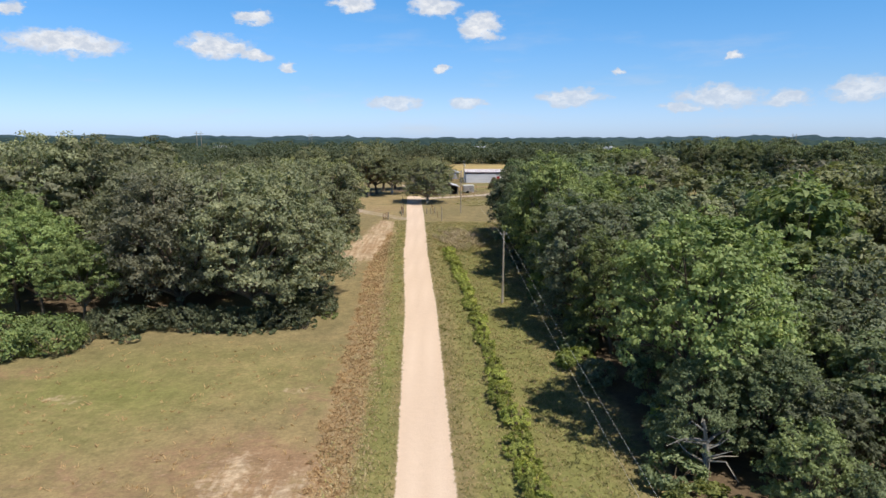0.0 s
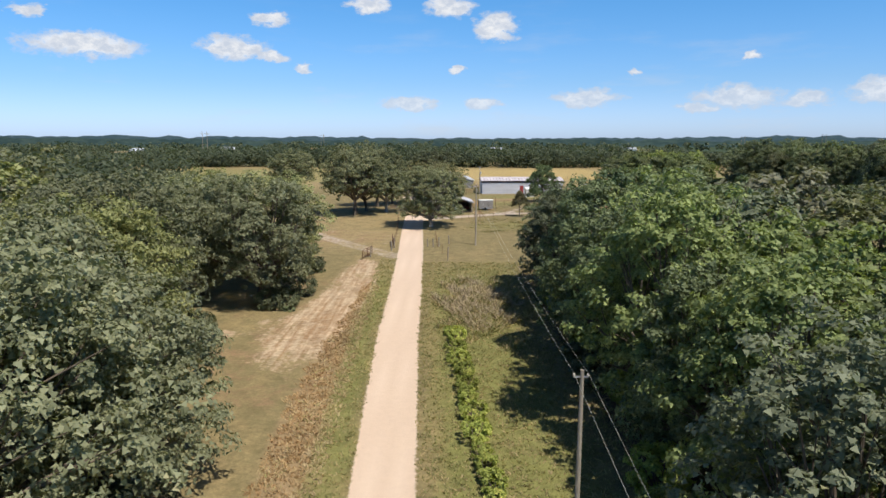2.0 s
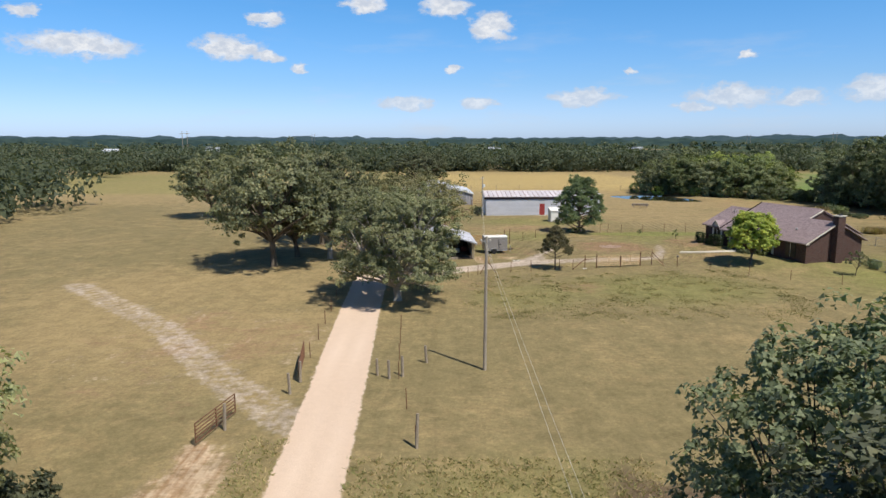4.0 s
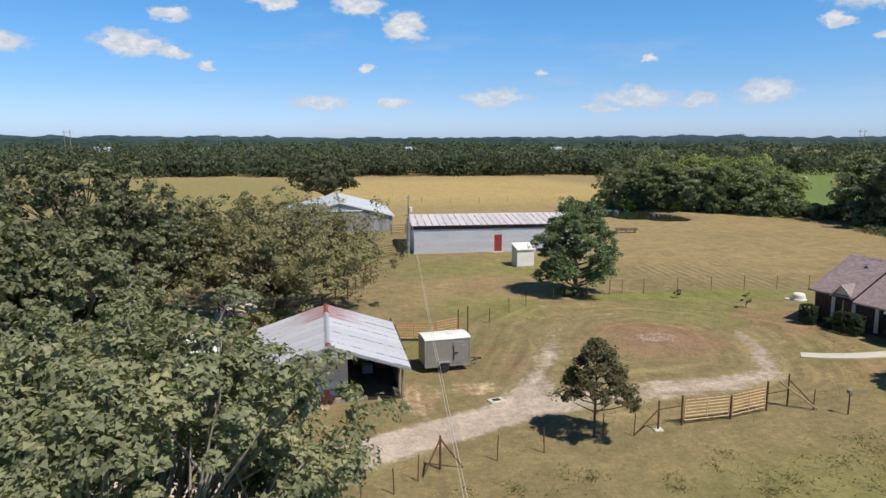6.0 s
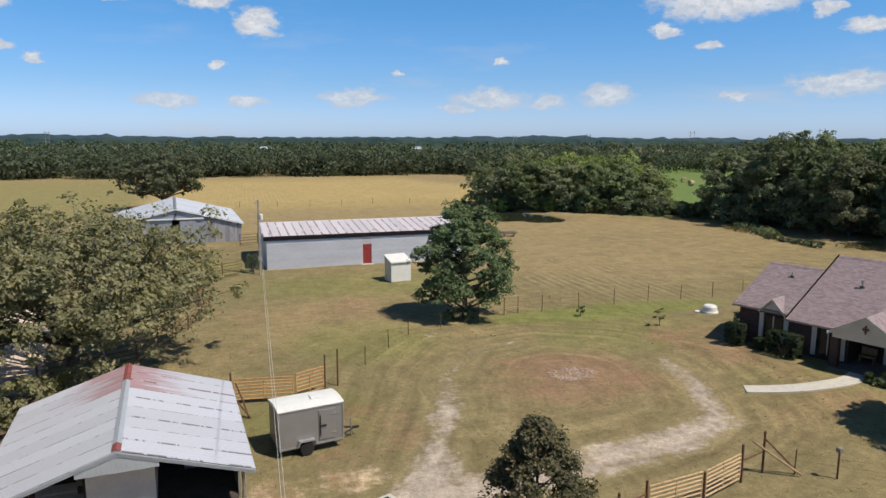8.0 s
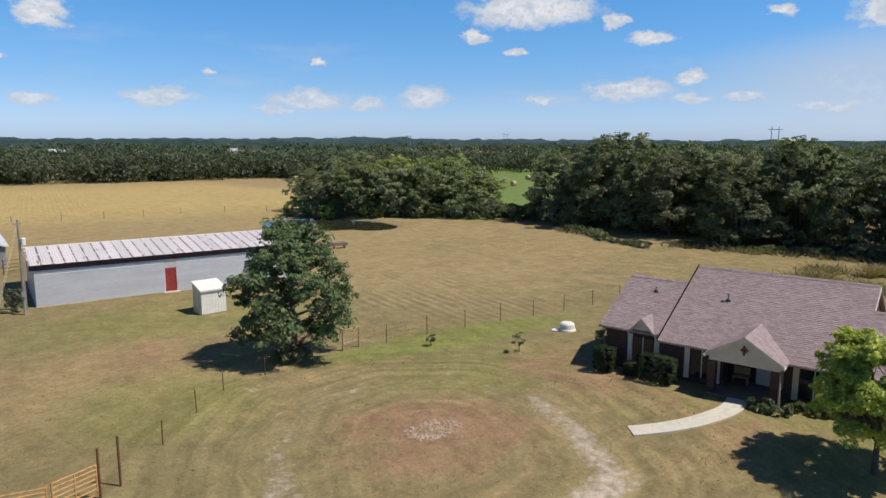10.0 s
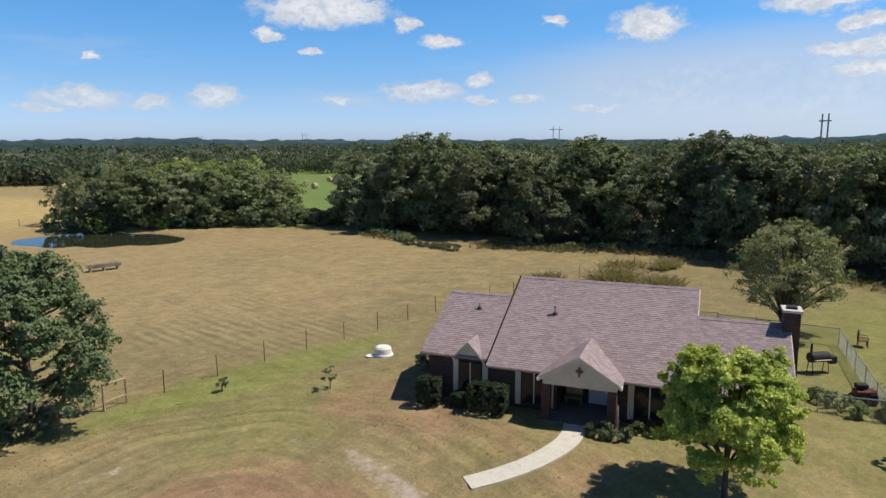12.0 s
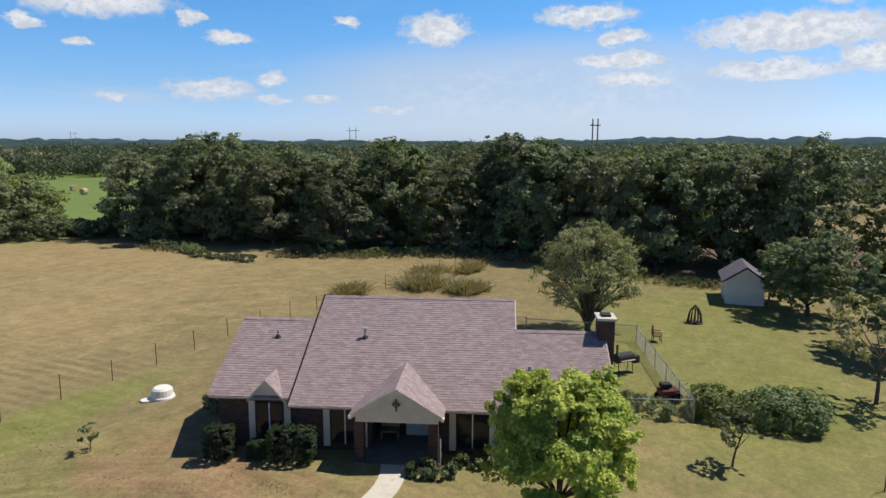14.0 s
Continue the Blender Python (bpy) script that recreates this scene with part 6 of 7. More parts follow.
# ---- fences, gates and poles ----
def pipe_gate(x0, y0, x1, y1, height, rails, material, label, low=0.22):
    g = thing("pipe_gate", x0, y0, math.degrees(math.atan2(y1 - y0, x1 - x0)), label, "gate", "pipe gates")
    w = math.hypot(x1 - x0, y1 - y0)
    dz = gz(x1, y1) - gz(x0, y0)
    for i in range(rails):
        z = low + (height - low) * (i / (rails - 1)) ** 0.92
        part("rail", rod([(0.04, 0, z), (w - 0.04, 0, z + dz)], 0.032, 6), material, g)
    for x in (0.04, w / 2, w - 0.04):
        part("stile", rod([(x, 0.01, low), (x, 0.01, height + dz * x / w)], 0.036, 6), material, g)


def post(x, y, height, r, material, label, group, lean=(0, 0), name="fence_post"):
    p = thing(name, x, y, 0, label, "post", group)
    part("shaft", rod([(0, 0, -0.2), (lean[0] * 0.5, lean[1] * 0.5, height / 2), (lean[0], lean[1], height)], [r, r * 0.96, r * 0.9], 7), material, p)
    return p


def brace(p, to, z0, z1, r=0.04, material=None):
    part("brace", rod([(0, 0, z0), (to[0], to[1], z1)], r, 6), material or RUSTY, p)


def wires(name, points, radius, label, heights=(0.0,), sag=0.0, category="wire", kind="", material=None):
    bm = bmesh.new()
    for h in heights:
        for a, b in zip(points, points[1:]):
            n = 12 if sag else 1
            line = []
            for i in range(n + 1):
                t = i / n
                p = Vector(a).lerp(Vector(b), t)
                p.z += h - sag * 4 * t * (1 - t)
                line.append(p)
            rod(line, radius, 4, bm)
    me = bpy.data.meshes.new(name)
    bm.to_mesh(me)
    bm.free()
    me.materials.append(material or STEEL)
    return tagged(new(name, me), label, category, kind=kind)


def wire_fence(points, step, height, label, material=RUSTY, r=0.028, strands=(0.3, 0.6, 0.9, 1.15)):
    line = []
    for (ax, ay), (bx, by) in zip(points, points[1:]):
        n = max(1, round(math.hypot(bx - ax, by - ay) / step))
        for i in range(n):
            line.append((ax + (bx - ax) * i / n, ay + (by - ay) * i / n))
    line.append(points[-1])
    for x, y in line:
        post(x, y, height * rng.uniform(0.93, 1.05), r, material, "thin rusty steel fence post in the grass", "steel fence posts", (rng.uniform(-0.05, 0.05), rng.uniform(-0.05, 0.05)))
    wires("fence_wire", [(x, y, gz(x, y)) for x, y in line], 0.0025, label, [s for s in strands if s < height], category="fence", material=RUSTY)


pipe_gate(18.15, 166.6, 20.65, 166.9, 1.22, 7, PIPE_TAN, "tan tubular steel farm gate, closed")
pipe_gate(20.75, 166.9, 22.95, 167.6, 1.22, 7, PIPE_TAN, "tan tubular steel farm gate, closed")
pipe_gate(4.7, 181.3, 7.55, 180.85, 1.25, 7, PIPE_ORANGE, "orange rusty tubular farm gate")
pipe_gate(7.65, 180.85, 9.15, 181.55, 1.35, 7, PIPE_ORANGE, "orange rusty tubular farm gate")
for x, y, h in ((18.03, 166.55, 1.5), (20.7, 166.88, 1.2), (23.05, 167.65, 1.55)):
    post(x, y, h, 0.055, RUSTY, "dark steel gate post", "gate posts", name="gate_post")
p = post(16.7, 166.2, 1.45, 0.05, RUSTY, "dark steel post with a diagonal brace", "gate posts", name="gate_post")
brace(p, (-1.35, -0.5), 1.05, 0.05)
brace(p, (1.3, 0.35), 1.0, 1.0, 0.03)
part("footing", box(-0.22, 0.22, -0.22, 0.22, -0.1, 0.05, None, 0.03), CONCRETE, p, "pale concrete footing")
p = post(24.4, 168.0, 1.75, 0.05, RUSTY, "dark steel corner post with two braces", "gate posts", name="gate_post")
brace(p, (1.25, -0.55), 1.45, 0.08)
part("stay_board", rod([(-0.45, 0.15, 1.35), (1.2, -0.75, 0.1)], 0.05, 5), WOOD_TAN, p, "bare leaning timber")
brace(p, (-1.3, -0.35), 0.9, 0.9, 0.03)
p = post(6.0, 163.5, 1.5, 0.055, RUSTY, "dark steel corner post with two braces", "gate posts", name="gate_post")
brace(p, (0.95, 0.0), 1.35, 0.05)
brace(p, (-0.75, -0.6), 1.35, 0.05)
p = post(26.8, 166.7, 1.15, 0.04, RUSTY, "thin post with a small box on top", "gate posts", name="box_post")
part("box", box(-0.1, 0.1, -0.1, 0.1, 1.1, 1.3, None, 0.02), WOOD_GREY, p)
for x, y, h in ((9.2, 181.6, 1.95), (9.95, 182.2, 2.0), (4.6, 181.3, 1.6)):
    post(x, y, h, 0.05, RUSTY, "tall dark steel gate post", "gate posts", name="gate_post")
p = post(5.4, 179.2, 1.5, 0.045, RUSTY, "leaning dark steel frame by the carport", "gate posts", (-0.6, 0.9), name="steel_frame")
brace(p, (-0.9, 0.6), 0.05, 1.2)
wire_fence([(1.0, 159.4), (2.7, 160.6), (4.0, 161.8), (6.0, 163.5)], 1.7, 1.15, "wire fence strands along the pasture")
wire_fence([(6.0, 163.5), (8.5, 163.9), (10.7, 164.4), (13.9, 165.9), (15.3, 165.7)], 2.4, 1.15, "wire fence strands along the pasture")
wire_fence([(25.5, 167.5), (29.5, 164.5), (36, 160.5), (44, 156.5), (54, 151.0)], 4.2, 1.1, "wire fence strands below the lawn")
wire_fence([(21.5, 191.6), (24.2, 193.4), (49.5, 193.8), (64, 191.6), (80, 189.8)], 3.15, 1.3, "wire fence between lawn and hay field")
wire_fence([(12.0, 185.1), (14.1, 188.0), (16.0, 190.3), (18.6, 191.4)], 2.8, 1.15, "low wire fence across the lawn")
wire_fence([(-60, 276), (-20, 281.5), (15, 283.3), (34, 284), (56, 279)], 7.0, 1.25, "wire fence along the golden field", WOOD_GREY, 0.06)
wire_fence([(80, 189.8), (86, 176), (87, 163), (84, 150)], 3.5, 1.2, "wire fence before the wood")
for x, y, h, label in ((-9.5, 126.9, 1.45, "weathered post of an open gate"), (-7.2, 131.6, 1.3, "weathered post beside the drive"), (-7.0, 133.4, 1.35, "weathered post beside the drive"), (0.5, 125.0, 1.75, "tall weathered wooden gate post"),
                       (-1.6, 133.9, 1.2, "short weathered wooden fence post"), (-0.8, 134.3, 1.3, "short weathered wooden fence post"), (-2.4, 134.5, 1.1, "short weathered wooden fence post"), (0.6, 136.8, 1.2, "short weathered wooden fence post"), (-9.4, 184.5, 1.4, "weathered wooden corral post"), (-10.7, 184, 1.0, "weathered wooden corral post")):
    post(x, y, h, 0.09, WOOD_GREY, label, "wooden posts", (rng.uniform(-0.1, 0.1), rng.uniform(-0.1, 0.1)))
pipe_gate(-10.3, 125.0, -9.5, 128.8, 1.2, 6, RUSTY, "rusty tubular gate standing open by the track")
pipe_gate(-7.1, 133.6, -7.6, 137.5, 1.2, 6, RUSTY, "rusty tubular gate standing open by the drive")
wire_fence([(-7.2, 137.5), (-8.0, 153), (-8.6, 160)], 4.0, 1.15, "wire fence beside the drive")
wire_fence([(0.5, 125.0), (-1.0, 133.9), (-1.6, 144.0)], 4.0, 1.15, "wire fence beside the drive")


def corral(points, height=1.35, rails=5):
    for (ax, ay), (bx, by) in zip(points, points[1:]):
        n = max(1, round(math.hypot(bx - ax, by - ay) / 2.6))
        for i in range(n):
            x0, y0, x1, y1 = ax + (bx - ax) * i / n, ay + (by - ay) * i / n, ax + (bx - ax) * (i + 1) / n, ay + (by - ay) * (i + 1) / n
            g = thing("corral_panel", x0, y0, math.degrees(math.atan2(y1 - y0, x1 - x0)), "rusty brown pipe corral panel", "fence panel", "corral panels")
            w = math.hypot(x1 - x0, y1 - y0)
            part("upright", rod([(0, 0, -0.1), (0, 0, height + 0.15)], 0.055, 6), RUSTY, g)
            for k in range(rails):
                z = 0.25 + (height - 0.25) * k / (rails - 1)
                part("rail", rod([(0, 0, z), (w, 0, z)], 0.03, 5), RUSTY, g)


corral([(-4.8, 186.2), (-0.4, 189.0), (1.4, 194.0), (3.4, 200.3), (2.4, 206.5), (2.6, 212.0), (6.2, 214.8)])
corral([(-6.5, 186.0), (-8.4, 190.0), (-8.8, 196.0)])
corral([(6.6, 234.0), (13.0, 236.5)], 1.3, 4)
p = post(24.2, 193.3, 1.35, 0.06, WOOD_TAN, "bare timber gate frame on the lawn", "wooden posts", name="timber_frame")
part("second_post", rod([(1.25, 0.3, -0.1), (1.25, 0.3, 1.35)], 0.06, 6), WOOD_TAN, p)
for z in (0.45, 1.3):
    part("rail", rod([(0, 0, z), (1.25, 0.3, z)], 0.05, 6), WOOD_TAN, p)


def utility_pole(x, y, height, label, fittings=True):
    p = thing("utility_pole", x, y, 0, label, "utility pole", "utility poles")
    part("pole", rod([(0, 0, -0.3), (0.03, 0, height * 0.5), (0.05, 0.02, height)], [0.12, 0.10, 0.08], 10), POLE_WOOD, p)
    for k in (-1, 1):
        part("insulator", lathe([(0, 0), (0.05, 0.0), (0.035, 0.05), (0.055, 0.08), (0, 0.12)], 8, None, (k * 0.28, 0, height - 0.25)), CONCRETE, p)
    part("bracket", box(-0.30, 0.30, -0.025, 0.025, height - 0.32, height - 0.25), STEEL, p)
    if fittings:
        part("transformer", lathe([(0, 0), (0.17, 0.02), (0.17, 0.5), (0.12, 0.56), (0, 0.58)], 12, None, (0.28, -0.1, height - 1.9)), WHITE, p, "pale grey transformer can")
        part("meter", box(-0.14, 0.14, -0.24, -0.13, 1.4, 1.8, None, 0.02), STEEL, p)
        part("guy_pipe", rod([(0.16, -0.05, 0.2), (0.14, -0.05, height - 2.4)], 0.035, 6), STEEL, p)
    return p


utility_pole(6.35, 66.4, 7.3, "grey weathered wooden utility pole at the wood's edge", False)
utility_pole(4.35, 135.5, 8.6, "tall grey wooden utility pole in the pasture", False)
utility_pole(7.83, 214.3, 7.2, "wooden utility pole with transformer beside the long shed")
utility_pole(6.6, -16, 7.3, "grey weathered wooden utility pole by the drive", False)


def top(x, y, h, dx):
    return (x + dx, y, gz(x, y) + h)


for dx in (-0.28, 0.30):
    wires("power_line", [top(6.6, -16, 7.15, dx), top(6.35, 66.4, 7.15, dx), top(4.35, 135.5, 8.45, dx * 0.12 - 0.1), top(7.83, 214.3, 7.05, dx * 0.1)], 0.0055, "thin grey overhead power line", sag=0.9, material=LINE_WIRE)


# ---- single trees ----
def solo(name, seed, x, y, label, leaf, height, radius, base, bark=BARK, category="tree", **more):
    return plant_tree(name, tree_meshes(name, seed, height, radius, base, leaf, bark, **more), x, y, 0, label, category)


solo("oak_tree", 101, -2.5, 152.7, "large dark green oak shading the drive", LEAF_OAK_STEADY, 10.3, 4.9, 0.4, BARK_PALE, skirt=1.0, lobes=44, clumps=30, count=92, size=0.115, trunk=0.34, top=0.55, gap=0.24, lump=0.66, twigs=7)
solo("oak_tree", 103, -3.7, 189.0, "broad brownish oak spreading behind the carport", LEAF_BROWN, 8.6, 7.0, 1.4, skirt=0.95, lobes=42, clumps=26, count=56, size=0.145, trunk=0.34, top=0.15, gap=0.18, lump=0.62, twigs=7)
solo("oak_tree", 104, -12.0, 186.5, "dark green oak behind the parked truck", LEAF_OAK_STEADY, 9.3, 4.9, 2.2, lobes=30, clumps=24, count=44, size=0.17, trunk=0.32, top=0.3, gap=0.15, lump=0.62, twigs=5)
solo("oak_tree", 105, -11.8, 171.5, "tall pale-barked oak over the drive's end", LEAF_OAK_STEADY, 8.8, 4.2, 2.0, BARK_PALE, lobes=32, clumps=22, count=40, size=0.18, lump=0.65, trunk=0.3, top=0.3, gap=0.25)
solo("oak_tree", 106, -14.8, 182.5, "dark green oak with a high crown", LEAF_OAK_STEADY, 12.6, 4.7, 4.6, lobes=26, clumps=22, count=40, size=0.19, trunk=0.32, top=0.3, gap=0.2, lump=0.62, twigs=6)
solo("oak_tree", 107, -5.5, 283.0, "round dark green oak behind the barn", LEAF_CROWN, 10.8, 7.0, 1.8, own=0.6, lobes=30, clumps=20, count=30, size=0.30, trunk=0.4, top=0.2, gap=0.1, lump=0.7)
solo("young_tree", 111, 13.4, 165.7, "young tree with thin grey-brown foliage", LEAF_YOUNG, 5.2, 1.95, 1.2, skirt=0.85, lobes=34, clumps=20, count=40, size=0.095, trunk=0.07, top=0.4, gap=0.40, lobe_size=0.55, corners=4, cone=0.80, leader=True)
solo("shade_tree", 112, 21.2, 193.6, "full green shade tree on the lawn", LEAF_SHADE, 9.2, 3.6, -0.2, skirt=0.45, lobes=46, clumps=22, count=50, size=0.15, trunk=0.2, top=0.75, gap=0.25, lobe_size=0.66, lump=0.75, corners=4, cone=0.22, leader=True)
solo("maple_tree", 113, 34.9, 167.2, "bright yellow-green round maple before the house", LEAF_BRIGHT, 6.1, 2.4, 1.2, skirt=0.55, lobes=34, clumps=30, count=96, size=0.082, trunk=0.12, top=0.5, corners=3, lobe_size=0.85, lump=0.70, gap=0.12, twigs=5, own=0.6)
solo("back_tree", 114, 60.6, 171.6, "dusty grey-green tree with several thin trunks", LEAF_DUSTY, 8.3, 3.5, 1.2, lobes=36, clumps=26, count=40, size=0.095, trunk=0.24, top=0.25, gap=0.4, lump=0.75, lobe_size=0.72, own=0.5, fork_at=0.7, upright=1.0, twigs=6)
solo("small_tree", 115, 43.3, 162.0, "slim grey-green young tree in the lawn", LEAF_DUSTY, 2.9, 0.9, 0.9, lobes=9, clumps=10, count=20, size=0.11, trunk=0.045, top=0.8, gap=0.2)
solo("fruit_tree", 116, 54.6, 155.2, "thin brownish young tree with sparse leaves", LEAF_BROWN, 6.0, 2.5, 1.8, lobes=14, clumps=12, count=18, size=0.17, trunk=0.10, top=0.5, gap=0.45)
solo("shed_tree", 117, 73.6, 157.0, "round green tree beside the garden shed", LEAF_DARK, 6.9, 3.2, 0.3, lobes=24, clumps=20, count=36, size=0.18, trunk=0.16, top=0.4)
solo("drive_tree", 118, 64.5, 152.0, "dark leafy tree by the garden shed", LEAF_DARK, 7.5, 3.4, 0.9, lobes=14, clumps=16, count=22, size=0.3, trunk=0.16, top=0.5)
for i, (x, y, h, r) in enumerate(((33.2, 187.0, 1.5, 0.42), (29.4, 191.2, 0.85, 0.35))):
    solo("sapling", 121 + i, x, y, "thin sapling standing in mown grass", LEAF_GREEN, h, r, 0.25, category="sapling", lobes=6, clumps=7, count=12, size=0.09, trunk=0.02, top=0.8, gap=0.2)


# a dead tree at the wood's edge
def dead_tree():
    t = thing("dead_tree", 13.6, 32.5, 0, "bare bleached dead tree at the wood's edge", "tree")
    r = random.Random(8)
    part("trunk", rod([(0, 0, -0.2), (0.15, 0.1, 1.6), (-0.1, 0.25, 3.4)], [0.2, 0.15, 0.07], 7), BARK_PALE, t)
    for i in range(20):
        a, z = r.uniform(0, 6.28), r.uniform(0.8, 3.0)
        l = r.uniform(0.9, 2.1)
        e = (math.cos(a) * l, math.sin(a) * l, z + r.uniform(-0.3, 1.0))
        m = (math.cos(a) * l * 0.5 + r.uniform(-0.2, 0.2), math.sin(a) * l * 0.5, z + r.uniform(0.1, 0.5))
        part("branch", rod([(0.03, 0.1, z), m, e], [0.06, 0.04, 0.015], 5), BARK_PALE, t)


dead_tree()


# ---- shrubs ----
def shrub(name, seed, x, y, rx, ry, h, leaf, label, turn=0, size=0.10, dense=26, count=30, group="", category="shrub", boxy=0.5, clump=0.16):
    """Leaf sprays over a rounded mass, thick down to the ground, on short stems."""
    r = np.random.default_rng(seed)
    n = int(dense * (1 + rx * ry))
    d = r.normal(size=(n, 3))
    power = 2 / boxy
    d /= (np.abs(d) ** power).sum(1)[:, None] ** (1 / power)
    cs = np.stack([d[:, 0] * rx * 0.86, d[:, 1] * ry * 0.86, h * 0.48 + d[:, 2] * h * 0.42], 1)
    o = d / (np.linalg.norm(d, axis=1)[:, None] + 1e-9)
    q, f = leaf_cards(r, cs, np.full(n, max(clump, 1.35 * clump * min(rx, ry, h))), count, size, o, own=0.5, dome=0.1)
    q[:, 2] = np.maximum(q[:, 2], 0.01)
    ob = thing(name, x, y, turn, label, category, group)
    part("foliage", mesh_from(name + "_foliage", q, f, leaf), None, ob)
    bm = bmesh.new()
    for i in range(6):
        a = i * 1.05
        rod([(0.05 * math.cos(a), 0.05 * math.sin(a), -0.05), (rx * 0.6 * math.cos(a), ry * 0.6 * math.sin(a), h * 0.7)], [0.03, 0.012], 5, bm)
    part("stems", bm, BARK, ob)
    return ob


def by_house(s, d):
    a = radians(-70.96)
    return 34.94 + math.cos(a) * s - math.sin(a) * d, 182.02 + math.sin(a) * s + math.cos(a) * d


for s, d, rx, ry, h, label in ((0.75, -0.75, 0.62, 0.55, 1.5, "clipped dark green evergreen shrub by the house"), (3.75, -0.85, 1.05, 0.55, 1.55, "broad clipped dark shrub under the windows"), (2.25, -0.55, 0.42, 0.36, 0.75, "small round dark shrub by the house")):
    x, y = by_house(s, d)
    shrub("evergreen_shrub", int(s * 10), x, y, rx, ry, h, LEAF_CLIPPED, label, -71, 0.055, 260, 30, "clipped shrubs", boxy=0.22, clump=0.085)
x, y = by_house(9.4, -1.55)
shrub("low_plants", 41, x, y, 1.05, 0.5, 0.55, LEAF_GREEN, "low leafy plants beside the porch step", -71, 0.13, 30, 30)
x, y = by_house(9.75, -1.25)
post(x, y, 1.35, 0.025, WHITE, "thin pale garden pole beside the porch", "garden poles", name="garden_pole")
x, y = by_house(11.0, -0.6)
shrub("low_plants", 42, x, y, 0.9, 0.4, 0.5, LEAF_DARK, "low dark plants under the window", -71, 0.1)
x, y = by_house(-1.2, 4.2)
shrub("lawn_shrub", 43, x, y, 0.9, 0.9, 1.1, LEAF_DUSTY, "loose grey-green shrub at the house corner", 0, 0.12)
shrub("lawn_shrub", 44, 49.0, 163.0, 1.4, 1.3, 1.5, LEAF_DARK, "big round dark green shrub on the lawn", 0, 0.13, 40, 36, "lawn shrubs", boxy=0.8)
shrub("lawn_shrub", 45, 49.4, 159.8, 1.7, 2.1, 1.7, LEAF_GREEN, "wide leafy shrub mass on the lawn", 0, 0.14, 40, 36, "lawn shrubs", boxy=0.8)
shrub("hedge", 46, 47.6, 166.0, 0.7, 1.6, 0.8, LEAF_GREEN, "low green hedge along the mesh fence", -30, 0.11, 34, 30)
shrub("shed_bush", 61, 7.2, 215.9, 0.7, 1.0, 2.0, LEAF_DARK, "dark bush against the shed's end wall", 0, 0.14, 24, 24, boxy=0.8)
shrub("carport_bush", 62, -4.2, 181.5, 1.3, 1.9, 2.3, LEAF_BROWN, "tangled brownish bush beside the carport", 0, 0.15, 26, 24, boxy=0.9)
shrub("carport_bush", 63, -1.6, 184.2, 2.4, 1.3, 2.0, LEAF_BROWN, "tangled brownish bush beside the carport", 0, 0.15, 22, 24, boxy=0.9)
shrub("tree_undergrowth", 64, 20.6, 193.0, 1.5, 1.1, 0.8, LEAF_DUSTY, "low weeds round the shade tree's foot", 0, 0.13, 16, 20, boxy=0.9)
for i in range(17):
    x, y = 50 + i * 2.4, 271.5 - i * 2.25 + rng.uniform(-1, 1)
    shrub("pond_shrub", 70 + i, x, y, rng.uniform(1.3, 2.2), 1.4, rng.uniform(1.6, 3.4), LEAF_VINE if i in (2, 5) else LEAF_GREEN, "dense green shrub on the pond bank", 0, 0.30, 16, 22, "pond shrubs", boxy=0.9)
for i in range(11):
    x, y = 77 + i * 1.25 + rng.uniform(-1, 1), 254 - i * 1.9 + rng.uniform(-2, 2)
    shrub("pond_shrub", 300 + i, x, y, rng.uniform(1.8, 2.8), 2.2, rng.uniform(2.2, 3.4), LEAF_GREEN, "dense green shrub between pond and wood", 0, 0.22, 18, 26, "pond shrubs", boxy=0.9)
for i in range(44):
    y = 138 + i * 2.25
    x = 84.0 + 4.5 * math.sin(y * 0.11) - (6 if y > 212 else 0) + max(0, 168 - y) * 0.5
    shrub("edge_shrub", 90 + i, x + rng.uniform(-1, 1), y, rng.uniform(1.2, 2.0), 1.3, rng.uniform(0.5, 1.1), LEAF_DARK, "dark undergrowth at the edge of the wood", 0, 0.17, 16, 26, "edge shrubs", boxy=0.9)
for i, (x, y, rx, h) in enumerate(((-10.5, 61, 1.6, 1.8), (-14, 57, 2.0, 2.2), (-18.5, 56.3, 2.2, 2.0), (-23, 56.5, 2.0, 2.4), (-28, 55.0, 2.2, 2.6), (-31.5, 52, 2.3, 2.6), (-35, 50.5, 2.4, 3.2), (-11.5, 66, 1.6, 2.5), (-16.5, 78, 1.7, 2.2), (-14.0, 101, 1.6, 2.0), (-13.6, 106, 1.8, 2.2), (-15.0, 118, 1.8, 2.0), (-18.0, 86, 1.5, 1.8), (-19.5, 93, 1.8, 2.0))):
    fresh = i in (5, 6)
    shrub("grove_undergrowth", 130 + i, x - (1.2 if y > 60 else 0), y + (2.6 if y < 62 and not fresh else 1.0), rx * 1.3, rx, h * (1.15 if fresh else 0.85), LEAF_FRESH if fresh else LEAF_CROWN, "low leafy undergrowth at the grove's edge", 0, 0.18, 20, 26, "grove undergrowth", boxy=0.55)
    for side in (-1, 1):
        shrub("grove_undergrowth", 330 + 2 * i + side, x + side * rx * rng.uniform(0.5, 1.1) - (1.2 if y > 60 else 0), y + rng.uniform(-0.2, 2.0), rx * rng.uniform(0.25, 0.55), rx * rng.uniform(0.25, 0.5), h * rng.uniform(0.18, 0.5), LEAF_DUSTY if fresh else LEAF_DARK, "small scrubby bush at the grove's edge", 0, 0.16, 9, 22, "grove undergrowth", boxy=0.4)
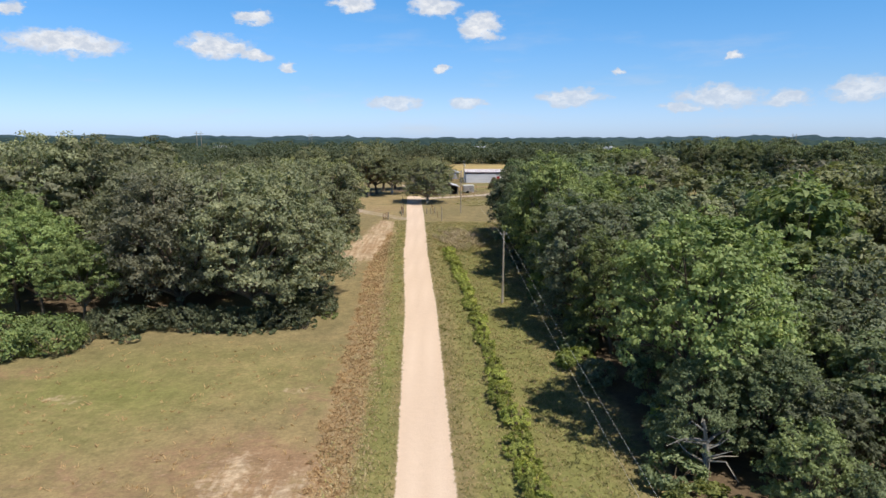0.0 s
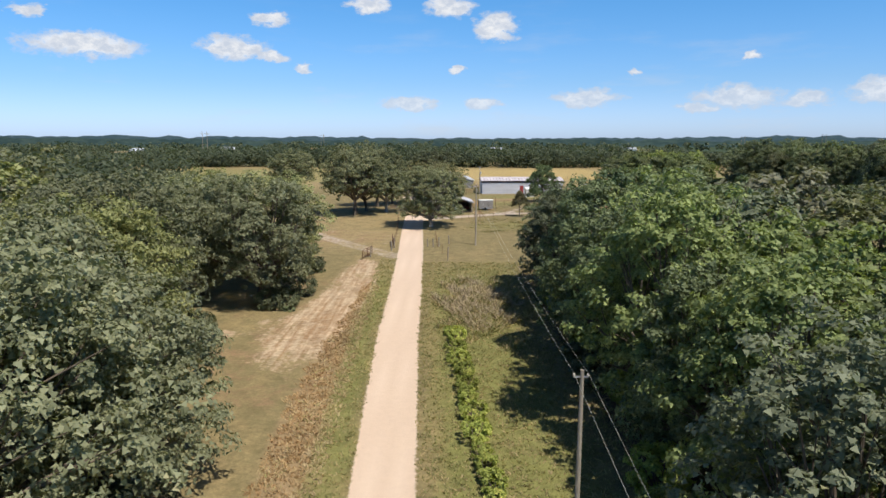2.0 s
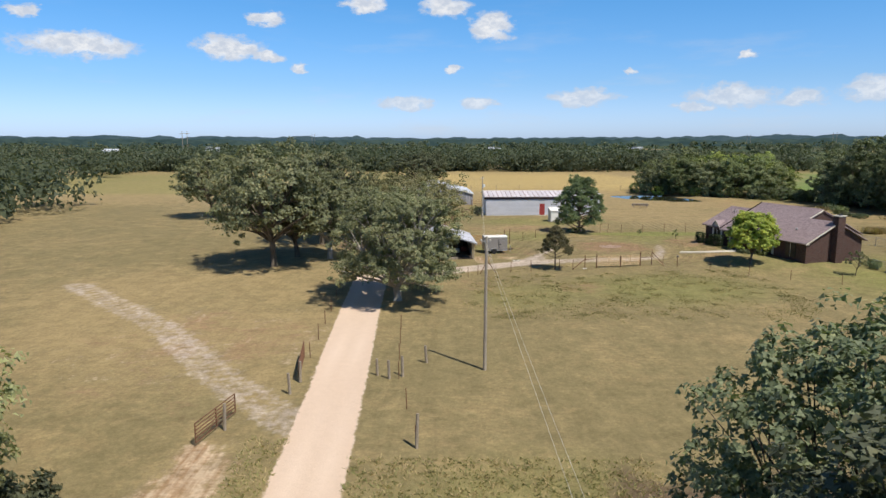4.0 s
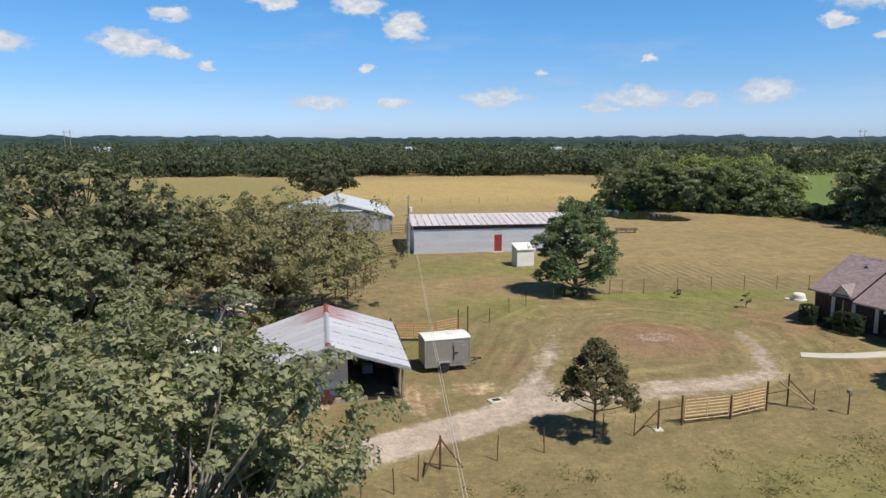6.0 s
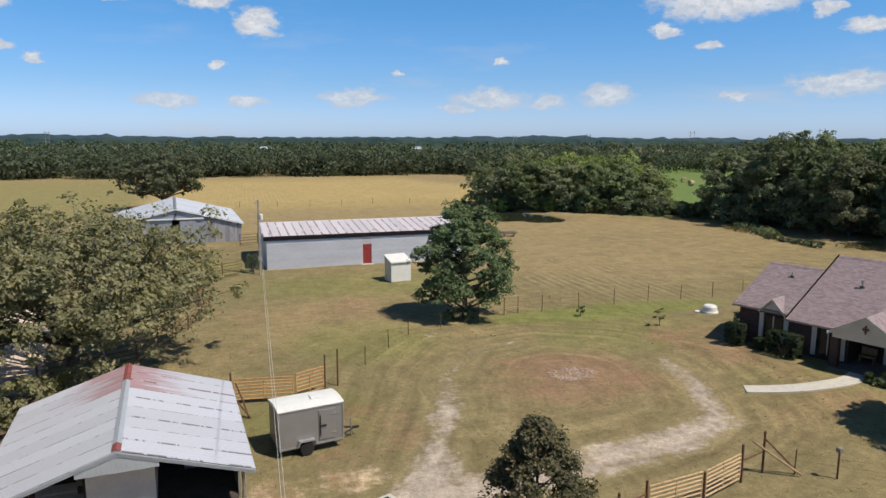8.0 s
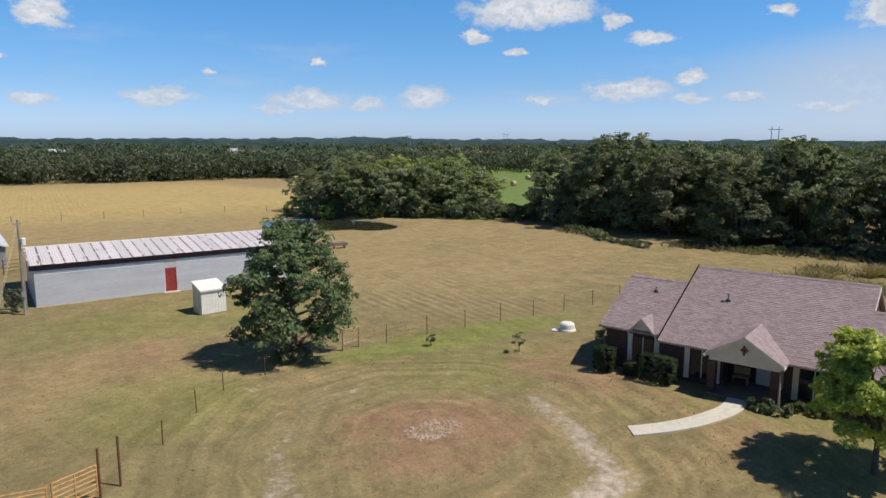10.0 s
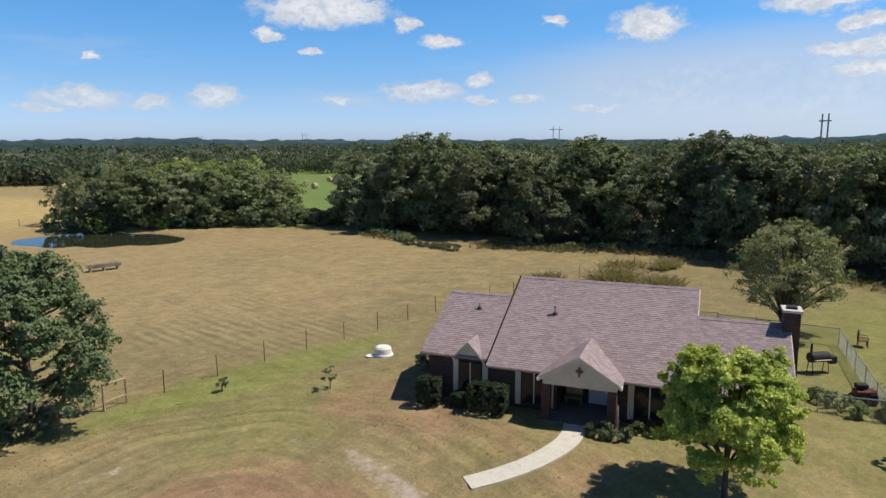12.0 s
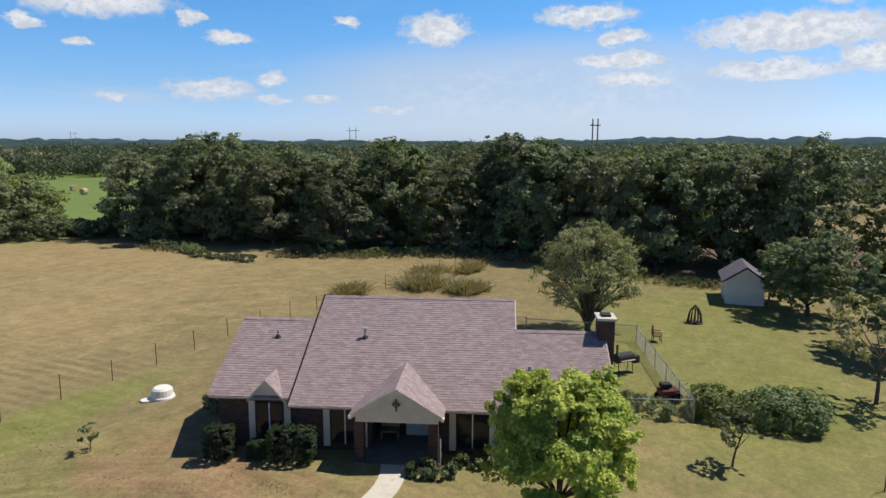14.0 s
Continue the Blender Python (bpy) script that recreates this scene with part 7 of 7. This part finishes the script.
for i in range(26):
    y = 29 + i * 3.4
    x = 11.6 + 1.2 * math.sin(y * 0.35) + (1.5 if y < 45 else 0)
    shrub("wood_undergrowth", 160 + i, x, y, rng.uniform(1.2, 2.0), 1.6, rng.uniform(1.4, 3.4), LEAF_GREEN if i % 3 else LEAF_VINE, "leafy undergrowth at the wood's edge", 0, 0.20, 18, 26, "wood undergrowth", boxy=0.9)
for i in range(46):
    y = 27 + i * 1.5
    shrub("vine_hedge", 200 + i, 4.8 - 0.03 * (y - 30) - 0.0004 * (y - 30) ** 2 + rng.uniform(-0.3, 0.3), y + rng.uniform(-0.6, 0.6), rng.uniform(0.45, 0.95), rng.uniform(1.0, 1.7), rng.uniform(0.4, 1.15) * (0.55 if i % 7 == 5 else 1), LEAF_HEDGE, "yellow-green vines over an old fence line", 0, 0.12, 22, 24, "vine hedge", boxy=0.7)


# ---- grass and weeds ----
def tufts(name, spots, height, leaf, label, blades=5, width=0.03, seed=1):
    r = np.random.default_rng(seed)
    n = len(spots)
    p = np.repeat(np.asarray(spots), blades, 0)
    m = len(p)
    z = level(p[:, 0], p[:, 1])
    h = height * (0.5 + r.random(m))
    a = r.random(m) * 6.283
    root = np.stack([p[:, 0] + r.normal(size=m) * 0.09, p[:, 1] + r.normal(size=m) * 0.09, z - 0.02], 1)
    side = np.stack([np.cos(a), np.sin(a), 0 * a], 1) * (width * (0.6 + 0.8 * r.random(m)))[:, None]
    lean = np.stack([r.normal(size=m) * 0.75 * h, r.normal(size=m) * 0.75 * h, h * 0.8], 1)
    v = np.stack([root - side, root + side, root + lean + side * 0.4, root + lean - side * 0.4], 1).reshape(-1, 3)
    me = mesh_from(name, v, np.arange(m * 4).reshape(-1, 4), leaf)
    return tagged(new(name, me), label, "grass", kind="stuff")


gr = np.random.default_rng(23)


def strew(n, x0, x1, y0, y1, keep):
    x, y = gr.uniform(x0, x1, n), gr.uniform(y0, y1, n)
    k = keep(x, y)
    return np.stack([x[k], y[k]], 1)


tufts("dry_weeds", strew(17000, -12, 0, 22, 112, lambda x, y: (drive_x(y) - x > 3.9) & (drive_x(y) - x < 6.2 - 1.5 * fade(y, 80, 105) + 0.35 * np.sin(y * 1.7) * np.sin(y * 0.6))), 0.14, WEED_DRY, "red-brown dry weeds beside the drive", 6, 0.045, 2)
tufts("straw_weeds", strew(11000, -12, 0, 22, 112, lambda x, y: (drive_x(y) - x > 2.9) & (drive_x(y) - x < 5.6 - 1.5 * fade(y, 80, 105) + 0.5 * np.sin(y * 0.9))), 0.16, WEED_STRAW, "straw-coloured weeds between the verge and the clearing", 6, 0.04, 12)
tufts("verge_grass", strew(12000, -9, 0, 22, 126, lambda x, y: (drive_x(y) - x > 1.65) & (drive_x(y) - x < 3.8)), 0.12, WEED_GREEN, "green and tan verge grass beside the drive", 6, 0.03, 3)
tufts("rough_grass", strew(24000, -4, 13, 22, 124, lambda x, y: (x - drive_x(y) > 1.7) & (x < 11.5)), 0.12, WEED_GREEN, "rank green and straw-coloured grass", 6, 0.035, 4)
tufts("brown_brush", strew(1700, -2, 9, 92, 118, lambda x, y: np.hypot((x - 3.3) / 3.9, (y - 104.5) / 10) < 0.75 + 0.35 * np.sin(x * 1.9 + y * 0.8)), 0.62, WEED_PALE, "tall dry grey-brown brush by the drive", 6, 0.04, 5)
tufts("green_brush", strew(1500, -2, 10, 88, 118, lambda x, y: np.hypot((x - 4.0) / 4.4, (y - 103.0) / 12) < 0.8 + 0.35 * np.sin(x * 1.3 - y * 0.9)), 0.50, WEED_GREEN, "rank green weeds among the dry brush", 7, 0.05, 13)
tufts("wood_edge_grass", strew(5200, 74, 96, 140, 232, lambda x, y: abs(x - (82.2 + 4.5 * np.sin(y * 0.11) - 6 * (y > 212) + np.maximum(0, 168 - y) * 0.5)) < 1.5), 0.55, WEED_GREEN, "rank green grass along the wood's fence", 6, 0.05, 9)
brush_at = np.concatenate([gr.normal(size=(n, 2)) * (a, b) + (x, y) for x, y, a, b, n in ((64.1, 193.0, 0.7, 0.5, 150), (69.3, 188.6, 0.9, 0.8, 260), (69.4, 184.2, 0.8, 0.7, 220), (74.5, 190.6, 1.0, 0.5, 140), (78.5, 187.5, 1.1, 0.5, 140))])
tufts("field_brush", brush_at, 0.85, WEED_BRUSH, "loose brownish-green brush by the field fence", 7, 0.055, 10)
clumps_at = np.repeat(strew(210, 4, 34, 147, 165, lambda x, y: y < 161.5 + 0.2 * (x - 6)), 38, 0)
clumps_at = clumps_at + gr.normal(size=clumps_at.shape) * np.repeat(gr.uniform(0.2, 0.9, (len(clumps_at) // 38, 1)), 38, 0)
tufts("pasture_grass", clumps_at, 0.065, WEED_GREEN, "short tufty pasture grass", 4, 0.045, 6)
tufts("lawn_tufts", strew(9000, -4, 34, 164, 198, lambda x, y: line_distance(x, y, LOOP) > 1.6), 0.055, WEED_GREEN, "short mown lawn grass", 4, 0.025, 7)
tufts("clearing_tufts", strew(420, -30, -7, 24, 55, lambda x, y: drive_x(y) - x > 6.5), 0.16, WEED_DRY, "dry weed tufts in the clearing", 6, 0.035, 8)

# ---- pond, field and yard things ----
water = bmesh.new()
bmesh.ops.create_circle(water, cap_ends=True, segments=40, radius=15.0)
for v in water.verts:
    v.co = (POND[0] + v.co.x, POND[1] + v.co.y, 1.95)
me = bpy.data.meshes.new("pond_water")
water.to_mesh(me)
water.free()
me.materials.append(water_material())
tagged(new("pond_water", me), "still dark pond water reflecting the sky", "water", kind="structure")

t = thing("feed_trough", 40.6, 231.5, -8, "long dark feed trough in the field", "trough")
part("trough", prism([(-0.35, 0.35), (0.35, 0.35), (0.45, 0.75), (0.38, 0.75), (0.30, 0.42), (-0.30, 0.42), (-0.38, 0.75), (-0.45, 0.75)], "x", -1.6, 1.6), WOOD_GREY, t)
for x in (-1.3, 0, 1.3):
    part("leg", box(x - 0.06, x + 0.06, -0.3, 0.3, 0, 0.36), WOOD_GREY, t)
t = thing("boat_tub", 38.9, 188.8, -20, "white upturned plastic tub on a patch of bare soil", "tub")
part("tub", lathe([(0.0, 0.0), (0.62, 0.0), (0.60, 0.12), (0.54, 0.16), (0.50, 0.48), (0.40, 0.58), (0.0, 0.60)], 20), WHITE, t)
part("lid", lathe([(0.0, 0.0), (0.30, 0.0), (0.30, 0.05), (0.0, 0.08)], 18, None, (-0.72, 0.22, 0.0)), WHITE, t, "flat white lid beside it")
t = thing("septic_cover", 9.7, 170.4, 20, "pale concrete cover slab in the lawn", "cover slab")
part("slab", box(-0.42, 0.42, -0.3, 0.3, -0.05, 0.07, None, 0.02), CONCRETE, t)
part("opening", box(-0.2, 0.2, -0.14, 0.14, 0.07, 0.085), DARK, t)


def bale(x, y, turn):
    b = thing("hay_bale", x, y, turn, "round straw-coloured hay bale in a green field", "hay bale", "hay bales")
    part("roll", lathe([(0.0, -0.7), (0.75, -0.7), (0.82, -0.6), (0.84, 0.0), (0.82, 0.6), (0.75, 0.7), (0.0, 0.7)], 18, None, (0, 0, 0.82), "x"), plain("hay", (0.48, 0.37, 0.19), 0.95, vary=0.3), b)


for x, y, a in ((165.5, 344, 20), (146, 332, 70), (95, 387, 10), (150, 352, 40), (138, 318, 5), (171, 327, 90)):
    bale(x, y, a)

t = thing("smoker_grill", 53.1, 168.0, -40, "black barrel smoker grill with a chimney stack", "grill")
part("barrel", lathe([(0.0, -0.6), (0.26, -0.6), (0.30, -0.55), (0.30, 0.55), (0.26, 0.6), (0.0, 0.6)], 16, None, (0, 0, 0.95), "x"), DARK, t)
part("firebox", box(0.6, 1.0, -0.25, 0.25, 0.55, 0.98, None, 0.03), DARK, t)
part("stack", rod([(-0.5, 0, 1.2), (-0.5, 0, 1.75)], 0.06, 8), DARK, t)
part("shelf", box(-0.5, 0.5, -0.48, -0.32, 0.85, 0.88), WOOD_GREY, t, "wooden front shelf")
for x, y in ((-0.5, -0.25), (0.5, -0.25), (-0.5, 0.25), (0.5, 0.25)):
    part("leg", rod([(x, y, 0), (x, y * 0.6, 0.75)], 0.025, 5), DARK, t)
t = thing("red_cart", 49.9, 165.2, 30, "small red wheeled garden machine by the fence", "garden machine")
part("body", box(-0.35, 0.35, -0.5, 0.5, 0.35, 0.68, None, 0.05), CART_RED, t)
part("engine", box(-0.22, 0.22, -0.1, 0.45, 0.75, 1.0, None, 0.05), DARK, t)
for k in (-1, 1):
    wheel(t, k * 0.42, -0.3, 0.3, 0.3, 0.14)
    wheel(t, k * 0.36, 0.42, 0.2, 0.2, 0.10)
    part("handle", rod([(k * 0.22, -0.4, 0.7), (k * 0.25, -0.95, 1.05)], 0.02, 5), STEEL, t)
t = thing("garden_chair", 60.6, 167.0, 15, "rusty iron garden chair with a curled back", "chair")
part("seat", box(-0.32, 0.32, -0.28, 0.28, 0.42, 0.48, None, 0.02), RUSTY, t)
for x in (-0.28, 0.28):
    for y in (-0.24, 0.24):
        part("leg", rod([(x * 1.1, y * 1.15, 0), (x, y, 0.44)], 0.03, 6), RUSTY, t)
    part("armrest", rod([(x * 1.1, -0.26, 0.46), (x * 1.15, -0.26, 0.68), (x * 1.15, 0.26, 0.72)], 0.028, 6), RUSTY, t)
part("backrest", rod([(0.32 * math.cos(i * math.pi / 8), 0.27, 0.48 + 0.62 * math.sin(i * math.pi / 8) ** 0.6) for i in range(9)], 0.032, 6), RUSTY, t)
for x in (-0.16, 0.0, 0.16):
    part("back_bar", rod([(x, 0.27, 0.48), (x, 0.27, 1.04 - abs(x) * 0.4)], 0.022, 5), RUSTY, t)
t = thing("garden_bell", 67.2, 165.0, 0, "dark bell-shaped iron plant frame on the lawn", "plant frame")
part("base", lathe([(0.0, 0.0), (0.62, 0.0), (0.60, 0.08), (0.44, 0.14), (0.0, 0.14)], 14), EAVE_DARK, t, "low dark base")
for i in range(12):
    a = i * math.pi / 6
    part("rib", rod([(0.50 * math.cos(a), 0.50 * math.sin(a), 0.12), (0.44 * math.cos(a), 0.44 * math.sin(a), 0.65), (0.30 * math.cos(a), 0.30 * math.sin(a), 1.05), (0.06 * math.cos(a), 0.06 * math.sin(a), 1.30)], 0.045, 5), EAVE_DARK, t)
part("cap", lathe([(0.0, 1.24), (0.12, 1.26), (0.09, 1.36), (0.0, 1.42)], 10), EAVE_DARK, t)
t = thing("wheel_ornament", 84.0, 163.5, 20, "old iron wheel standing by the fence", "ornament")
bm = rod([(0, 0.55 * math.cos(i * math.pi / 8), 0.55 + 0.55 * math.sin(i * math.pi / 8)) for i in range(17)], 0.04, 5)
for i in range(8):
    rod([(0, 0, 0.55), (0, 0.53 * math.cos(i * math.pi / 4), 0.55 + 0.53 * math.sin(i * math.pi / 4))], 0.02, 4, bm)
part("wheel", bm, RUSTY, t)


def mesh_fence(ax, ay, bx, by, height=1.15):
    g = thing("chain_link_fence", ax, ay, math.degrees(math.atan2(by - ay, bx - ax)), "grey chain-link fence with steel posts", "fence", "chain-link fences")
    w = math.hypot(bx - ax, by - ay)
    n = max(1, round(w / 2.6))
    for i in range(n + 1):
        part("post", rod([(w * i / n, 0, -0.1), (w * i / n, 0, height + 0.08)], 0.032, 7), STEEL, g)
    part("top_rail", rod([(0, 0, height), (w, 0, height)], 0.024, 6), STEEL, g)
    bm = bmesh.new()
    step, i = 0.16, -height
    while i < w:
        for a, b in (((i, 0), (i + height, height)), ((i, height), (i + height, 0))):
            x0, z0, x1, z1 = *a, *b
            lo, hi = max(0.0, -x0 / height), min(1.0, (w - x0) / height)
            if hi > lo:
                rod([(x0 + (x1 - x0) * lo, 0, z0 + (z1 - z0) * lo + 0.02), (x0 + (x1 - x0) * hi, 0, z0 + (z1 - z0) * hi)], 0.006, 3, bm)
        i += step
    part("wire_mesh", bm, STEEL, g)


mesh_fence(47.5, 163.8, 59.8, 168.2)
mesh_fence(47.5, 163.8, 46.4, 166.6)
mesh_fence(59.8, 168.2, 58.6, 175.5)
mesh_fence(58.6, 175.5, 55.0, 186.0)
mesh_fence(55.0, 186.0, 43.6, 186.6)


def pylon(x, y, h, w=3.0):
    p = thing("transmission_pylon", x, y, math.degrees(math.atan2(x, y - 150)) * -1, "distant H-frame power transmission pole", "pylon", "pylons")
    for k in (-1, 1):
        part("pole", rod([(k * w, 0, -1), (k * w, 0, h)], [0.45, 0.3], 6), WOOD_GREY, p)
    part("crossarm", box(-2.1 * w, 2.1 * w, -0.2, 0.2, h - 3.2, h - 2.7), WOOD_GREY, p)


for az, d, h in ((24, 1500, 30), (30, 1350, 30), (38, 1200, 31), (47, 1050, 31), (58.5, 700, 29), (77.6, 330, 24), (-12, 1500, 30), (-23, 900, 29)):
    pylon(10 + d * math.sin(radians(az)), 155 + d * math.cos(radians(az)), h, 3.0 if d > 500 else 1.15)


def far_building(x, y, w, turn, roof):
    b = thing("far_farmhouse", x, y, turn, "distant pale farm building among trees", "farm building", "far farm buildings")
    part("wall", box(-w / 2, w / 2, -4, 4, -0.5, 4.0), WHITE, b)
    part("roof", prism([(-4.6, 3.8), (0, 7.0), (4.6, 3.8)], "x", -w / 2 - 0.4, w / 2 + 0.4), roof, b)


for az, d, w in ((-3, 900, 26), (4, 1000, 18), (-20, 1100, 22), (16, 950, 20), (44, 980, 24), (60, 900, 20), (-28, 850, 18)):
    far_building(d * math.sin(radians(az)), 150 + d * math.cos(radians(az)), w, -az, ROOF_BARN)

for i in range(120):
    a = rng.uniform(0, 6.28)
    q = math.sqrt(rng.random())
    x, y = 22.6 + 1.5 * q * math.cos(a), 180.2 + 1.0 * q * math.sin(a)
    s = rng.uniform(0.03, 0.085)
    r = thing("ring_stone", x, y, rng.uniform(0, 360), "brown rough stone in the round bed", "stone", "bed stones")
    part("stone", lathe([(0.0, -0.02), (s, 0.0), (s * rng.uniform(0.8, 1.1), s * 0.4), (s * 0.5, s * 0.75), (0.0, s * 0.8)], 6), plain("brown_stone", (0.44, 0.33, 0.28), 0.95, vary=0.25), r)
